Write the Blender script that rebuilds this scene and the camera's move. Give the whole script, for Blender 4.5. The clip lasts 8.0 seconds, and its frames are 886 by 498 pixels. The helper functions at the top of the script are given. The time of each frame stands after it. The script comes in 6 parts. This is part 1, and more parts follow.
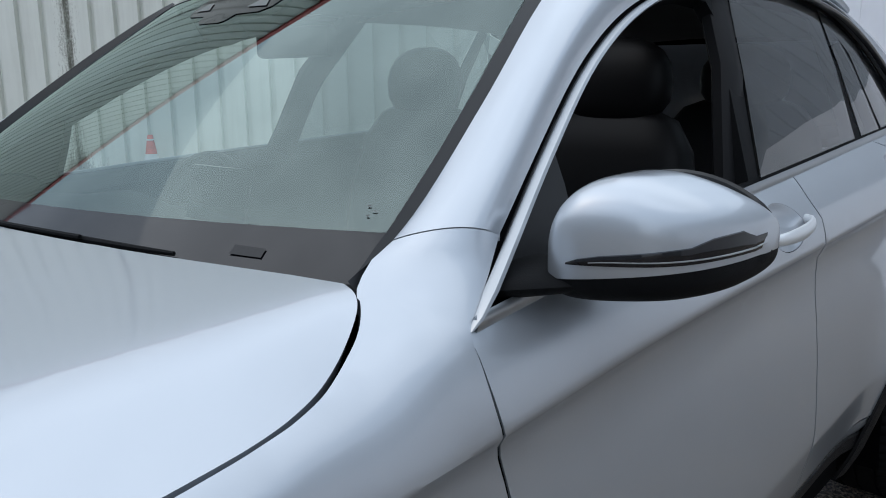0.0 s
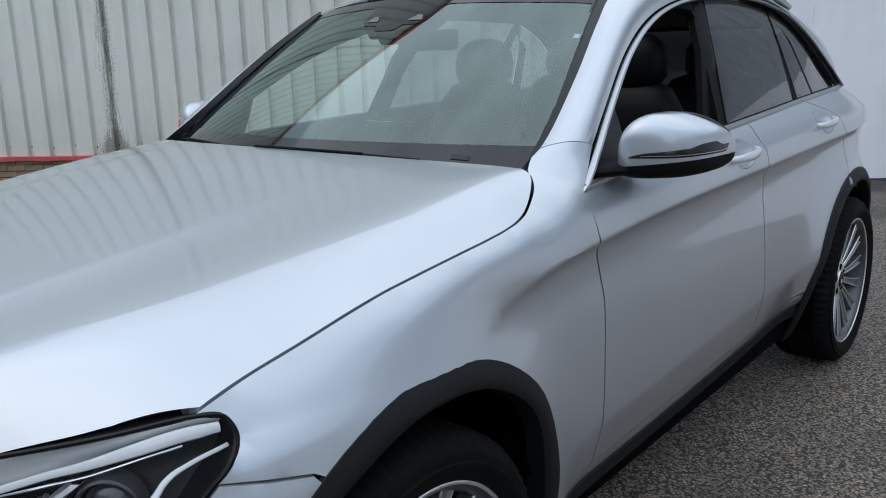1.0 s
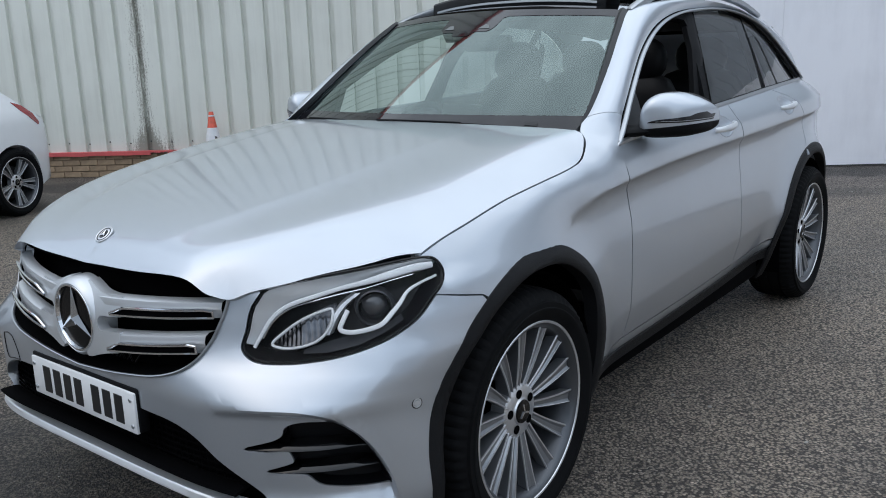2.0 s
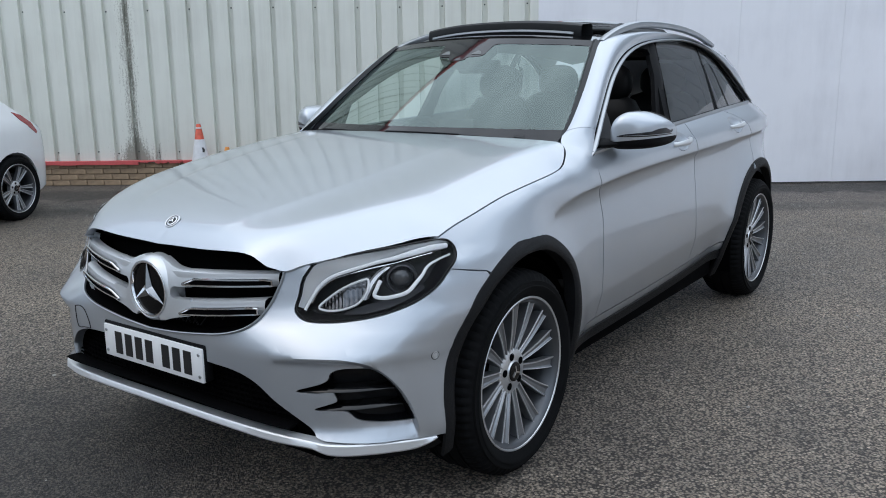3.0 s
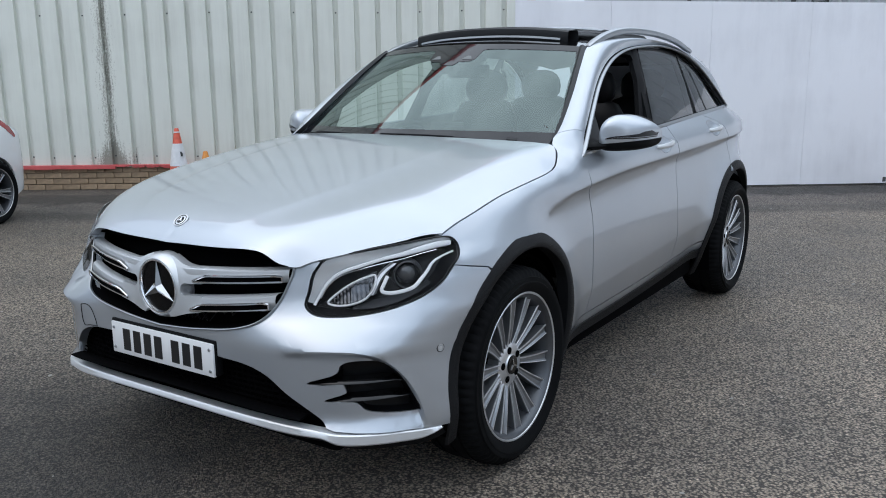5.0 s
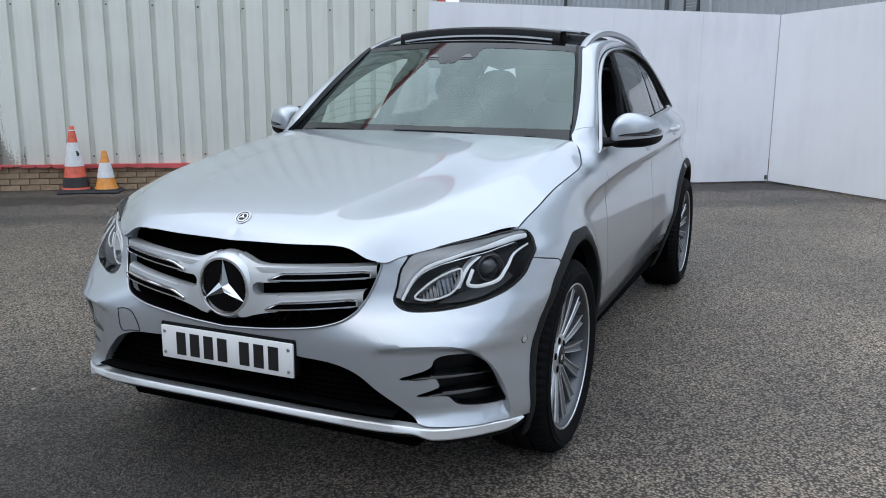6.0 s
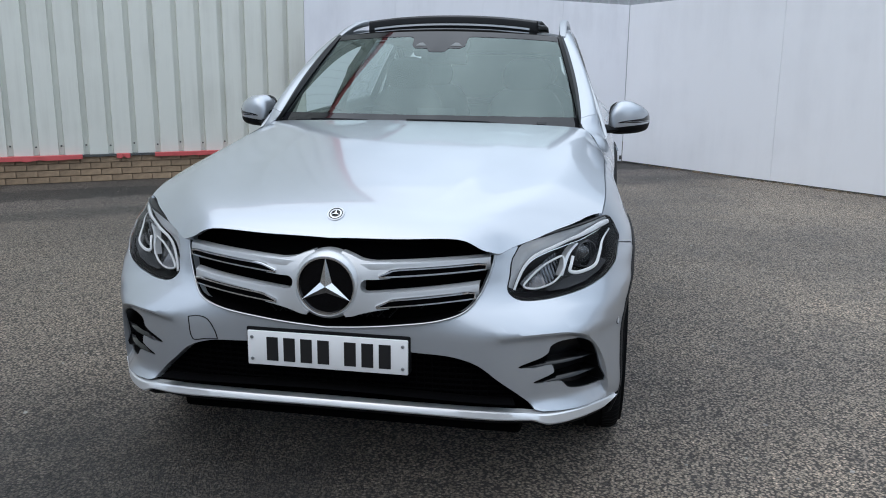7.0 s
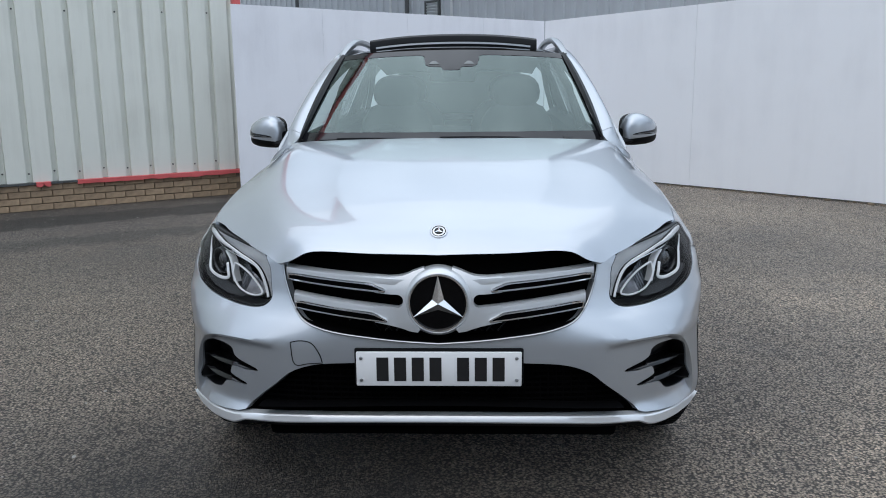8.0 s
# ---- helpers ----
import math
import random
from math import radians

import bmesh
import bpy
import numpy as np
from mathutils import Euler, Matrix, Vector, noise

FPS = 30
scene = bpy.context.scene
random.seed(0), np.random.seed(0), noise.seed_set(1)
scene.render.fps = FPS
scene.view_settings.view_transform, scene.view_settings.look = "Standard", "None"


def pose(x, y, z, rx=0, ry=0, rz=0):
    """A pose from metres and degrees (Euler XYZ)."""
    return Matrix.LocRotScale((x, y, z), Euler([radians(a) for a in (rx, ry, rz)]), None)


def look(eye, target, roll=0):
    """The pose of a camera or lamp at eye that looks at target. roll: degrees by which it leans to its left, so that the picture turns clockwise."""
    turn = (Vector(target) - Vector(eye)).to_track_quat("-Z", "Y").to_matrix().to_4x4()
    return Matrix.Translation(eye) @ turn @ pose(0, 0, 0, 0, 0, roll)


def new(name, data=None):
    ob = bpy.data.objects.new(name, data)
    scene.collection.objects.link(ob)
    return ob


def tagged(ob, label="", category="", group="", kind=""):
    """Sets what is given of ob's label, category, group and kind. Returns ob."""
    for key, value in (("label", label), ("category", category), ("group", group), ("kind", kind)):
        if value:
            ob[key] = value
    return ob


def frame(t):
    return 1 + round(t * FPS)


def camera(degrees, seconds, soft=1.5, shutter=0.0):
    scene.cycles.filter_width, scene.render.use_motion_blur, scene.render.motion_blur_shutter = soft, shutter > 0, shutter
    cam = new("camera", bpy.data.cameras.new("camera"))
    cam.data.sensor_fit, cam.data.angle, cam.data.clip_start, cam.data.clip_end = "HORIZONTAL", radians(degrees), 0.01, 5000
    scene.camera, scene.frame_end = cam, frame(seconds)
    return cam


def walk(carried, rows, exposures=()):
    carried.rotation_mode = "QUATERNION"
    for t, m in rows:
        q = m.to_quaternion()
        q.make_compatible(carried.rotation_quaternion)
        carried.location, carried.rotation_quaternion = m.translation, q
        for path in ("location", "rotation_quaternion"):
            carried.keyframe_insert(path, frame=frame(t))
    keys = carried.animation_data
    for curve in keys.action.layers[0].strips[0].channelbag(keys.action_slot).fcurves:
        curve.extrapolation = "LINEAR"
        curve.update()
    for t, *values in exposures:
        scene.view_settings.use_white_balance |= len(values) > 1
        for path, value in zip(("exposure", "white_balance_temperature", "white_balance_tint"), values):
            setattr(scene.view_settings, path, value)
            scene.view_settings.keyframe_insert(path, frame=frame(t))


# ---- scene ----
cam = camera(55.7, 8.0, soft=1.0)
PATH = [
    (0, (1.420, -0.022, 1.356), (0.132, 1.452, 0.947), -0.7),
    (0.5, (1.629, -0.512, 1.383), (0.373, 0.978, 0.931), -0.4),
    (1, (1.802, -0.995, 1.390), (0.564, 0.507, 0.931), -1.5),
    (1.5, (1.998, -1.467, 1.391), (0.764, 0.041, 0.938), -1.8),
    (2, (2.123, -1.923, 1.389), (0.919, -0.391, 0.935), -1.8),
    (3.5, (2.383, -2.498, 1.419), (1.253, -0.898, 1.014), -0.6),
    (4, (2.391, -2.507, 1.419), (1.263, -0.906, 1.015), -0.7),
    (5.3, (2.196, -2.655, 1.406), (1.163, -0.991, 1.0), -0.5),
    (5.5, (2.067, -2.771, 1.416), (1.099, -1.068, 1.014), -0.2),
    (6, (1.696, -2.942, 1.39), (0.906, -1.15, 0.987), 0.3),
    (6.5, (1.251, -3.096, 1.403), (0.677, -1.229, 0.976), 0.5),
    (7, (0.809, -3.234, 1.407), (0.455, -1.314, 0.971), 0.5),
    (7.5, (0.414, -3.271, 1.408), (0.231, -1.324, 0.989), -0.2),
    (8, (0.114, -3.364, 1.416), (0.039, -1.406, 1.016), -0.6),
]
walk(cam, [(t, look(eye, target, roll)) for t, eye, target, roll in PATH], [(0.0, 0.40), (1.0, 0.41), (1.5, 0.42), (2.0, 0.53), (3.5, 0.62), (5.5, 0.68), (6.5, 0.66), (8.0, 0.57)])


# ---------------------------------------------------------------- light
world = bpy.data.worlds.new("overcast")
scene.world = world
world.use_nodes = True
wn = world.node_tree.nodes
sky = wn.new("ShaderNodeTexSky")
sky.sky_type = "NISHITA"
sky.sun_disc = False
sky.sun_elevation, sky.sun_rotation = radians(52), radians(200)
sky.air_density, sky.dust_density, sky.ozone_density = 1.0, 6.0, 1.0
# broken overcast: pale cloud layer mixed over the clear sky
tc = wn.new("ShaderNodeTexCoord")
cn = wn.new("ShaderNodeTexNoise")
cn.inputs["Scale"].default_value, cn.inputs["Detail"].default_value, cn.inputs["Roughness"].default_value = 3.2, 6, 0.55
world.node_tree.links.new(tc.outputs["Generated"], cn.inputs["Vector"])
cr = wn.new("ShaderNodeValToRGB")
cr.color_ramp.elements[0].position, cr.color_ramp.elements[0].color = 0.32, (3.5, 4.4, 5.55, 1)
cr.color_ramp.elements[1].position, cr.color_ramp.elements[1].color = 0.70, (8.0, 9.2, 10.7, 1)
world.node_tree.links.new(cn.outputs["Fac"], cr.inputs["Fac"])
mx = wn.new("ShaderNodeMixRGB")
mx.inputs["Fac"].default_value = 0.85
world.node_tree.links.new(sky.outputs["Color"], mx.inputs["Color1"])
world.node_tree.links.new(cr.outputs["Color"], mx.inputs["Color2"])
# an overcast sky is brightest overhead
sz = wn.new("ShaderNodeSeparateXYZ")
world.node_tree.links.new(tc.outputs["Generated"], sz.inputs["Vector"])
zr = wn.new("ShaderNodeMapRange")
zr.inputs["From Min"].default_value, zr.inputs["From Max"].default_value = 0.0, 1.0
zr.inputs["To Min"].default_value, zr.inputs["To Max"].default_value = 0.84, 1.16
world.node_tree.links.new(sz.outputs["Z"], zr.inputs["Value"])
ml = wn.new("ShaderNodeMixRGB")
ml.blend_type, ml.inputs["Fac"].default_value = "MULTIPLY", 1.0
world.node_tree.links.new(mx.outputs["Color"], ml.inputs["Color1"])
world.node_tree.links.new(zr.outputs["Result"], ml.inputs["Color2"])
world.node_tree.links.new(ml.outputs["Color"], wn["Background"].inputs["Color"])
wn["Background"].inputs["Strength"].default_value = 0.12
sun = new("sun", bpy.data.lights.new("sun", "SUN"))
sun.data.energy, sun.data.angle, sun.data.color = 0.5, radians(90), (1.0, 0.97, 0.92)
sun.matrix_world = look((0, 4, 15), (0, 1, 0))
scene.view_settings.exposure = 0.40


# ---------------------------------------------------------------- materials
def nodes_of(name):
    m = bpy.data.materials.new(name)
    m.use_nodes = True
    return m, m.node_tree.nodes, m.node_tree.links, m.node_tree.nodes["Principled BSDF"]


def plain(name, color, rough=0.5, metal=0.0, coat=0.0, spec=0.5, vary=0.08, scale=8.0, bump=0.0, bscale=200.0, trans=0.0, coat_ior=1.5, coat_rough=0.02):
    """A surface with two scales of colour variation and fine relief."""
    m, n, l, b = nodes_of(name)
    co = n.new("ShaderNodeTexCoord")
    a = n.new("ShaderNodeTexNoise")
    a.inputs["Scale"].default_value, a.inputs["Detail"].default_value = scale, 6
    l.new(co.outputs["Object"], a.inputs["Vector"])
    r = n.new("ShaderNodeValToRGB")
    lo = tuple(c * (1 - vary) for c in color)
    hi = tuple(min(1, c * (1 + vary)) for c in color)
    r.color_ramp.elements[0].position, r.color_ramp.elements[0].color = 0.3, (*lo, 1)
    r.color_ramp.elements[1].position, r.color_ramp.elements[1].color = 0.7, (*hi, 1)
    l.new(a.outputs["Fac"], r.inputs["Fac"])
    l.new(r.outputs["Color"], b.inputs["Base Color"])
    b.inputs["Roughness"].default_value, b.inputs["Metallic"].default_value = rough, metal
    b.inputs["Coat Weight"].default_value, b.inputs["Coat Roughness"].default_value, b.inputs["Coat IOR"].default_value = coat, coat_rough, coat_ior
    b.inputs["Specular IOR Level"].default_value = spec
    if trans:
        b.inputs["Transmission Weight"].default_value = trans
    if bump:
        f = n.new("ShaderNodeTexNoise")
        f.inputs["Scale"].default_value, f.inputs["Detail"].default_value = bscale, 3
        l.new(co.outputs["Object"], f.inputs["Vector"])
        u = n.new("ShaderNodeBump")
        u.inputs["Strength"].default_value, u.inputs["Distance"].default_value = bump, 0.002
        l.new(f.outputs["Fac"], u.inputs["Height"])
        l.new(u.outputs["Normal"], b.inputs["Normal"])
    return m


def glass(name, tint, clear, gloss=0.02, ior=1.85, sheen=(1, 1, 1), thin=False):
    """Thin car glass: a tinted clear part and a mirror part by Fresnel."""
    m, n, l, b = nodes_of(name)
    n.remove(b)
    t = n.new("ShaderNodeBsdfTransparent")
    t.inputs["Color"].default_value = (*[c * clear for c in tint], 1)
    g = n.new("ShaderNodeBsdfGlossy")
    g.inputs["Roughness"].default_value = gloss
    g.inputs["Color"].default_value = (*sheen, 1)
    f = n.new("ShaderNodeFresnel")
    f.inputs["IOR"].default_value = ior
    s = n.new("ShaderNodeMixShader")
    l.new(f.outputs["Fac"], s.inputs["Fac"])
    if thin:
        # Schlick's curve, the same from both sides of a thin pane
        w = n.new("ShaderNodeLayerWeight")
        w.inputs["Blend"].default_value = 0.5
        p, q = n.new("ShaderNodeMath"), n.new("ShaderNodeMath")
        p.operation, q.operation = "POWER", "MULTIPLY_ADD"
        p.inputs[1].default_value = 5.0
        base = ((ior - 1) / (ior + 1)) ** 2
        q.inputs[1].default_value, q.inputs[2].default_value = 1 - base, base
        l.new(w.outputs["Facing"], p.inputs[0])
        l.new(p.outputs["Value"], q.inputs[0])
        l.new(q.outputs["Value"], s.inputs["Fac"])
    l.new(t.outputs["BSDF"], s.inputs[1])
    l.new(g.outputs["BSDF"], s.inputs[2])
    l.new(s.outputs["Shader"], n["Material Output"].inputs["Surface"])
    return m


PAINT = plain("silver paint", (0.47, 0.505, 0.55), 0.36, 0.7, 1.0, 0.5, 0.02, 3.0, coat_ior=1.6, coat_rough=0.06)
CHROME = plain("chrome", (0.75, 0.76, 0.78), 0.08, 1.0, vary=0.03)
SATIN = plain("satin aluminium", (0.42, 0.44, 0.46), 0.36, 1.0, vary=0.04)
BLACK = plain("black plastic", (0.005, 0.0055, 0.0065), 0.6, spec=0.10, bump=0.3, bscale=500)
ARCH = plain("grained black plastic", (0.0085, 0.009, 0.0102), 0.55, spec=0.18, bump=0.4, bscale=600)
GLOSSBLACK = plain("gloss black", (0.003, 0.003, 0.0035), 0.06, spec=0.45)
RUBBER = plain("tyre rubber", (0.0045, 0.0048, 0.0054), 0.75, spec=0.10, vary=0.25, bump=0.3, bscale=150)
BARS = plain("satin bar silver", (0.62, 0.64, 0.66), 0.38, 0.65, vary=0.03)
BRIGHT = plain("bright satin silver", (0.74, 0.76, 0.78), 0.3, 0.45, vary=0.03)
CERAMIC = plain("black ceramic print", (0.006, 0.006, 0.008), 0.05, spec=0.5)
EMBLEM_BLACK = plain("emblem black", (0.002, 0.002, 0.0025), 0.2, spec=0.15)
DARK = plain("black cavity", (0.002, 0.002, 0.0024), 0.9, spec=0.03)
LEATHER = plain("black leather", (0.006, 0.006, 0.007), 0.5, spec=0.18, bump=0.02, bscale=300)
SCREEN = glass("windscreen glass", (0.80, 0.93, 0.89), 0.76, 0.0, 2.08, (0.84, 1.0, 0.96))
PRIVACY = glass("tinted glass", (0.72, 0.78, 0.80), 0.60, 0.01, 2.3, thin=True)


# ---------------------------------------------------------------- mesh tools
from mathutils.geometry import delaunay_2d_cdt


def part(name, bm, material, parent=None, label="", smooth=True, sharp=35):
    """Links a bmesh as one mesh object, under a thing or a part."""
    me = bpy.data.meshes.new(name)
    bm.normal_update()
    if smooth:
        for f in bm.faces:
            f.smooth = True
        for e in bm.edges:
            if len(e.link_faces) == 2 and e.calc_face_angle(0) > radians(sharp):
                e.smooth = False
    bm.to_mesh(me)
    bm.free()
    for m in material if isinstance(material, (list, tuple)) else (material,):
        me.materials.append(m)
    ob = new(name, me)
    if parent:
        ob.parent = parent
    if label:
        tagged(ob, label)
    return ob


def thing(name, label, category, at=(0, 0, 0), turn=0.0, group=""):
    """An Empty at the base of a thing."""
    ob = new(name)
    ob.empty_display_size = 0.2
    ob.matrix_world = pose(*at, 0, 0, turn)
    return tagged(ob, label, category, group)


def pchip(*keys):
    """A smooth function through (x, y) keys, with no overshoot."""
    x = np.array([k[0] for k in keys], float)
    y = np.array([k[1] for k in keys], float)
    h, d = np.diff(x), np.diff(y) / np.diff(x)
    m = np.zeros(len(x))
    m[0], m[-1] = d[0], d[-1]
    for i in range(1, len(x) - 1):
        if d[i - 1] * d[i] > 0:
            w1, w2 = 2 * h[i] + h[i - 1], h[i] + 2 * h[i - 1]
            m[i] = (w1 + w2) / (w1 / d[i - 1] + w2 / d[i])

    def f(v):
        v = min(max(v, x[0]), x[-1])
        i = min(int(np.searchsorted(x, v, side="right")) - 1, len(x) - 2)
        t = (v - x[i]) / h[i]
        return float(y[i] * (1 + 2 * t) * (1 - t) ** 2 + m[i] * h[i] * t * (1 - t) ** 2 + y[i + 1] * t * t * (3 - 2 * t) + m[i + 1] * h[i] * t * t * (t - 1))
    return f


def spline(pts, n=8, closed=False):
    """A smooth line through points of any dimension, n steps a span."""
    p = [np.array(q, float) for q in pts]
    c = len(p)
    out = []
    for i in range(c if closed else c - 1):
        a, b, q, d = (p[(i + k) % c] if closed else p[min(max(i + k, 0), c - 1)] for k in (-1, 0, 1, 2))
        d1 = max(np.linalg.norm(b - a), 1e-6) ** 0.5
        d2 = max(np.linalg.norm(q - b), 1e-6) ** 0.5
        d3 = max(np.linalg.norm(d - q), 1e-6) ** 0.5
        m1 = (q - b) if np.allclose(a, b) else d2 * ((b - a) / d1 - (q - a) / (d1 + d2) + (q - b) / d2)
        m2 = (q - b) if np.allclose(d, q) else d2 * ((q - b) / d2 - (d - b) / (d2 + d3) + (d - q) / d3)
        for k in range(n):
            t = k / n
            out.append((2 * t ** 3 - 3 * t * t + 1) * b + (t ** 3 - 2 * t * t + t) * m1 + (3 * t * t - 2 * t ** 3) * q + (t ** 3 - t * t) * m2)
    if not closed:
        out.append(p[-1])
    return out


def chain(*runs):
    """One loop from several runs of points, dropping doubled ends."""
    out = []
    for r in runs:
        for q in r:
            q = np.array(q, float)
            if not out or np.linalg.norm(out[-1] - q) > 1e-4:
                out.append(q)
    if np.linalg.norm(out[0] - out[-1]) < 1e-4:
        out.pop()
    return out


def inside(p, loop):
    hit = False
    n = len(loop)
    for i in range(n):
        a, b = loop[i], loop[i - 1]
        if (a[1] > p[1]) != (b[1] > p[1]) and p[0] < (b[0] - a[0]) * (p[1] - a[1]) / (b[1] - a[1]) + a[0]:
            hit = not hit
    return hit


def clear_of(p, loops):
    """Distance from a point to the nearest edge of some loops."""
    best = 1e9
    for lp in loops:
        a = np.array([[float(q[0]), float(q[1])] for q in lp])
        d = np.roll(a, -1, 0) - a
        w = np.array(p) - a
        t = np.clip((w * d).sum(1) / np.maximum((d * d).sum(1), 1e-12), 0, 1)
        best = min(best, float(np.sqrt(((w - d * t[:, None]) ** 2).sum(1)).min()))
    return best


def cut_sheet(lift, outline, holes=(), step=0.03, lip=0.012, out=None, mirror=False, gap=0.0, extra=(), keep=(), turn=None):
    """A sheet of the surface lift(u, v) cut to an outline, with holes, and with its edges turned in by lip (along out, or the normal)."""
    loops = [outline, *holes]
    verts, edges = [], []
    for lp in loops:
        s = len(verts)
        verts += [Vector((float(q[0]), float(q[1]))) for q in lp]
        edges += [(s + i, s + (i + 1) % len(lp)) for i in range(len(lp))]
    arr = np.array([[q[0], q[1]] for lp in loops for q in lp])
    lo, hi = arr.min(0), arr.max(0)
    nu, nv = int((hi[0] - lo[0]) / step) + 1, int((hi[1] - lo[1]) / step) + 1
    fine = [q for q in extra if inside(q, outline) and not any(inside(q, h) for h in holes) and clear_of(q, loops) > 0.0065]
    verts += [Vector((float(q[0]), float(q[1]))) for q in fine]
    if fine:
        arr = np.concatenate([arr, np.array(fine, float)])
    for i in range(nu + 1):
        for j in range(nv + 1):
            p = (lo[0] + (i + 0.5 * (j % 2)) * step, lo[1] + j * step)
            if np.min((arr[:, 0] - p[0]) ** 2 + (arr[:, 1] - p[1]) ** 2) < (0.45 * step) ** 2:
                continue
            if inside(p, outline) and not any(inside(p, h) for h in holes):
                verts.append(Vector(p))
    v2, _, f2, *_ = delaunay_2d_cdt(verts, edges, [], 0, 1e-6)
    bm = bmesh.new()
    vs = [bm.verts.new(lift(v.x, v.y)) for v in v2]
    for f in f2:
        c = sum((v2[i] for i in f), Vector((0, 0))) / len(f)
        if inside(c, outline) and not any(inside(c, h) for h in holes):
            try:
                bm.faces.new([vs[i] for i in f])
            except ValueError:
                pass
    for v in [v for v in bm.verts if not v.link_faces]:
        bm.verts.remove(v)
    bmesh.ops.recalc_face_normals(bm, faces=bm.faces)
    bm.normal_update()
    want = Vector(out) if out is not None else None
    if want is not None:
        s = sum(f.normal.dot(want) * f.calc_area() for f in bm.faces)
        if s < 0:
            bmesh.ops.reverse_faces(bm, faces=bm.faces)
            bm.normal_update()
    if mirror:
        both = bm.copy()
        both.free()
        geo = bmesh.ops.duplicate(bm, geom=bm.verts[:] + bm.edges[:] + bm.faces[:])["geom"]
        nv_ = [g for g in geo if isinstance(g, bmesh.types.BMVert)]
        for v in nv_:
            v.co.x = -v.co.x
        bmesh.ops.reverse_faces(bm, faces=[g for g in geo if isinstance(g, bmesh.types.BMFace)])
        mid = [v for v in bm.verts if abs(v.co.x) < 2e-3]
        for v in mid:
            v.co.x = 0
        bmesh.ops.remove_doubles(bm, verts=mid, dist=2e-4)
        bm.normal_update()
    held = set()
    if len(keep):
        ka = np.array([[float(q[0]), float(q[1])] for q in keep])
        held = {v for v, q in zip(vs, v2) if v.is_valid and np.min((ka[:, 0] - q.x) ** 2 + (ka[:, 1] - q.y) ** 2) < 1e-10}
    rim = [e for e in bm.edges if len(e.link_faces) == 1 and not (e.verts[0] in held and e.verts[1] in held)]
    if gap:
        move = {}
        for e in rim:
            f = e.link_faces[0]
            d = (f.calc_center_median() - (e.verts[0].co + e.verts[1].co) / 2)
            t = (e.verts[1].co - e.verts[0].co).normalized()
            d -= t * d.dot(t)
            for v in e.verts:
                move[v] = move.get(v, Vector()) + d.normalized()
        for v, d in move.items():
            if d.length > 1e-6:
                v.co += d.normalized() * gap
    if lip:
        bm.normal_update()
        nrm = {v: v.normal.copy() for e in rim for v in e.verts}
        fresh = bmesh.ops.extrude_edge_only(bm, edges=rim)["geom"]
        for v in [g for g in fresh if isinstance(g, bmesh.types.BMVert)]:
            src = [e.other_vert(v) for e in v.link_edges if e.other_vert(v) in nrm]
            if src:
                v.co += turn(v.co) * lip if turn else nrm[src[0]] * -lip
        for e in rim:
            e.smooth = False
    return bm


def flip(bm):
    """The mirror image across the car's middle plane."""
    for v in bm.verts:
        v.co.x = -v.co.x
    bmesh.ops.reverse_faces(bm, faces=bm.faces[:])
    return bm


def loft(rows, closed_u=False, cap=False):
    """Skins rows of equally many points."""
    bm = bmesh.new()
    g = [[bm.verts.new(Vector(p)) for p in r] for r in rows]
    n = len(g[0])
    for i in range(len(g) - 1):
        for j in range(n if closed_u else n - 1):
            k = (j + 1) % n
            bm.faces.new((g[i][j], g[i][k], g[i + 1][k], g[i + 1][j]))
    if cap:
        for r in (g[0], g[-1]):
            bm.faces.new(r)
    bmesh.ops.remove_doubles(bm, verts=bm.verts, dist=1e-5)
    bmesh.ops.recalc_face_normals(bm, faces=bm.faces)
    return bm


def sweep(path, section, up=(0, 0, 1), scale=None, cap=True):
    """A closed 2D section carried along a 3D line; section x lies across, y along up."""
    rows = []
    n = len(path)
    for i, p in enumerate(path):
        t = (Vector(path[min(i + 1, n - 1)]) - Vector(path[max(i - 1, 0)])).normalized()
        a = t.cross(Vector(up)).normalized()
        b = a.cross(t).normalized()
        k = scale(i / (n - 1)) if scale else 1.0
        rows.append([Vector(p) + a * (q[0] * k) + b * (q[1] * k) for q in section])
    return loft(rows, True, cap)


def ring(rx, ry=None, n=12, power=2.0):
    ry = rx if ry is None else ry
    out = []
    for i in range(n):
        a = 2 * math.pi * i / n
        c, s = math.cos(a), math.sin(a)
        out.append((rx * math.copysign(abs(c) ** (2 / power), c), ry * math.copysign(abs(s) ** (2 / power), s)))
    return out


def box(sx, sy, sz, at=(0, 0, 0), bevel=0.0, seg=2, rot=None):
    bm = bmesh.new()
    bmesh.ops.create_cube(bm, size=1)
    for v in bm.verts:
        v.co = Vector((v.co.x * sx, v.co.y * sy, v.co.z * sz))
    if bevel:
        bmesh.ops.bevel(bm, geom=bm.edges[:], offset=bevel, segments=seg, affect="EDGES", profile=0.5)
    m = Matrix.Translation(at) @ (rot.to_4x4() if rot else Matrix())
    bmesh.ops.transform(bm, matrix=m, verts=bm.verts)
    return bm


def join(*bms):
    a = bms[0]
    for b in bms[1:]:
        me = bpy.data.meshes.new("tmp")
        b.to_mesh(me)
        b.free()
        a.from_mesh(me)
        bpy.data.meshes.remove(me)
    return a


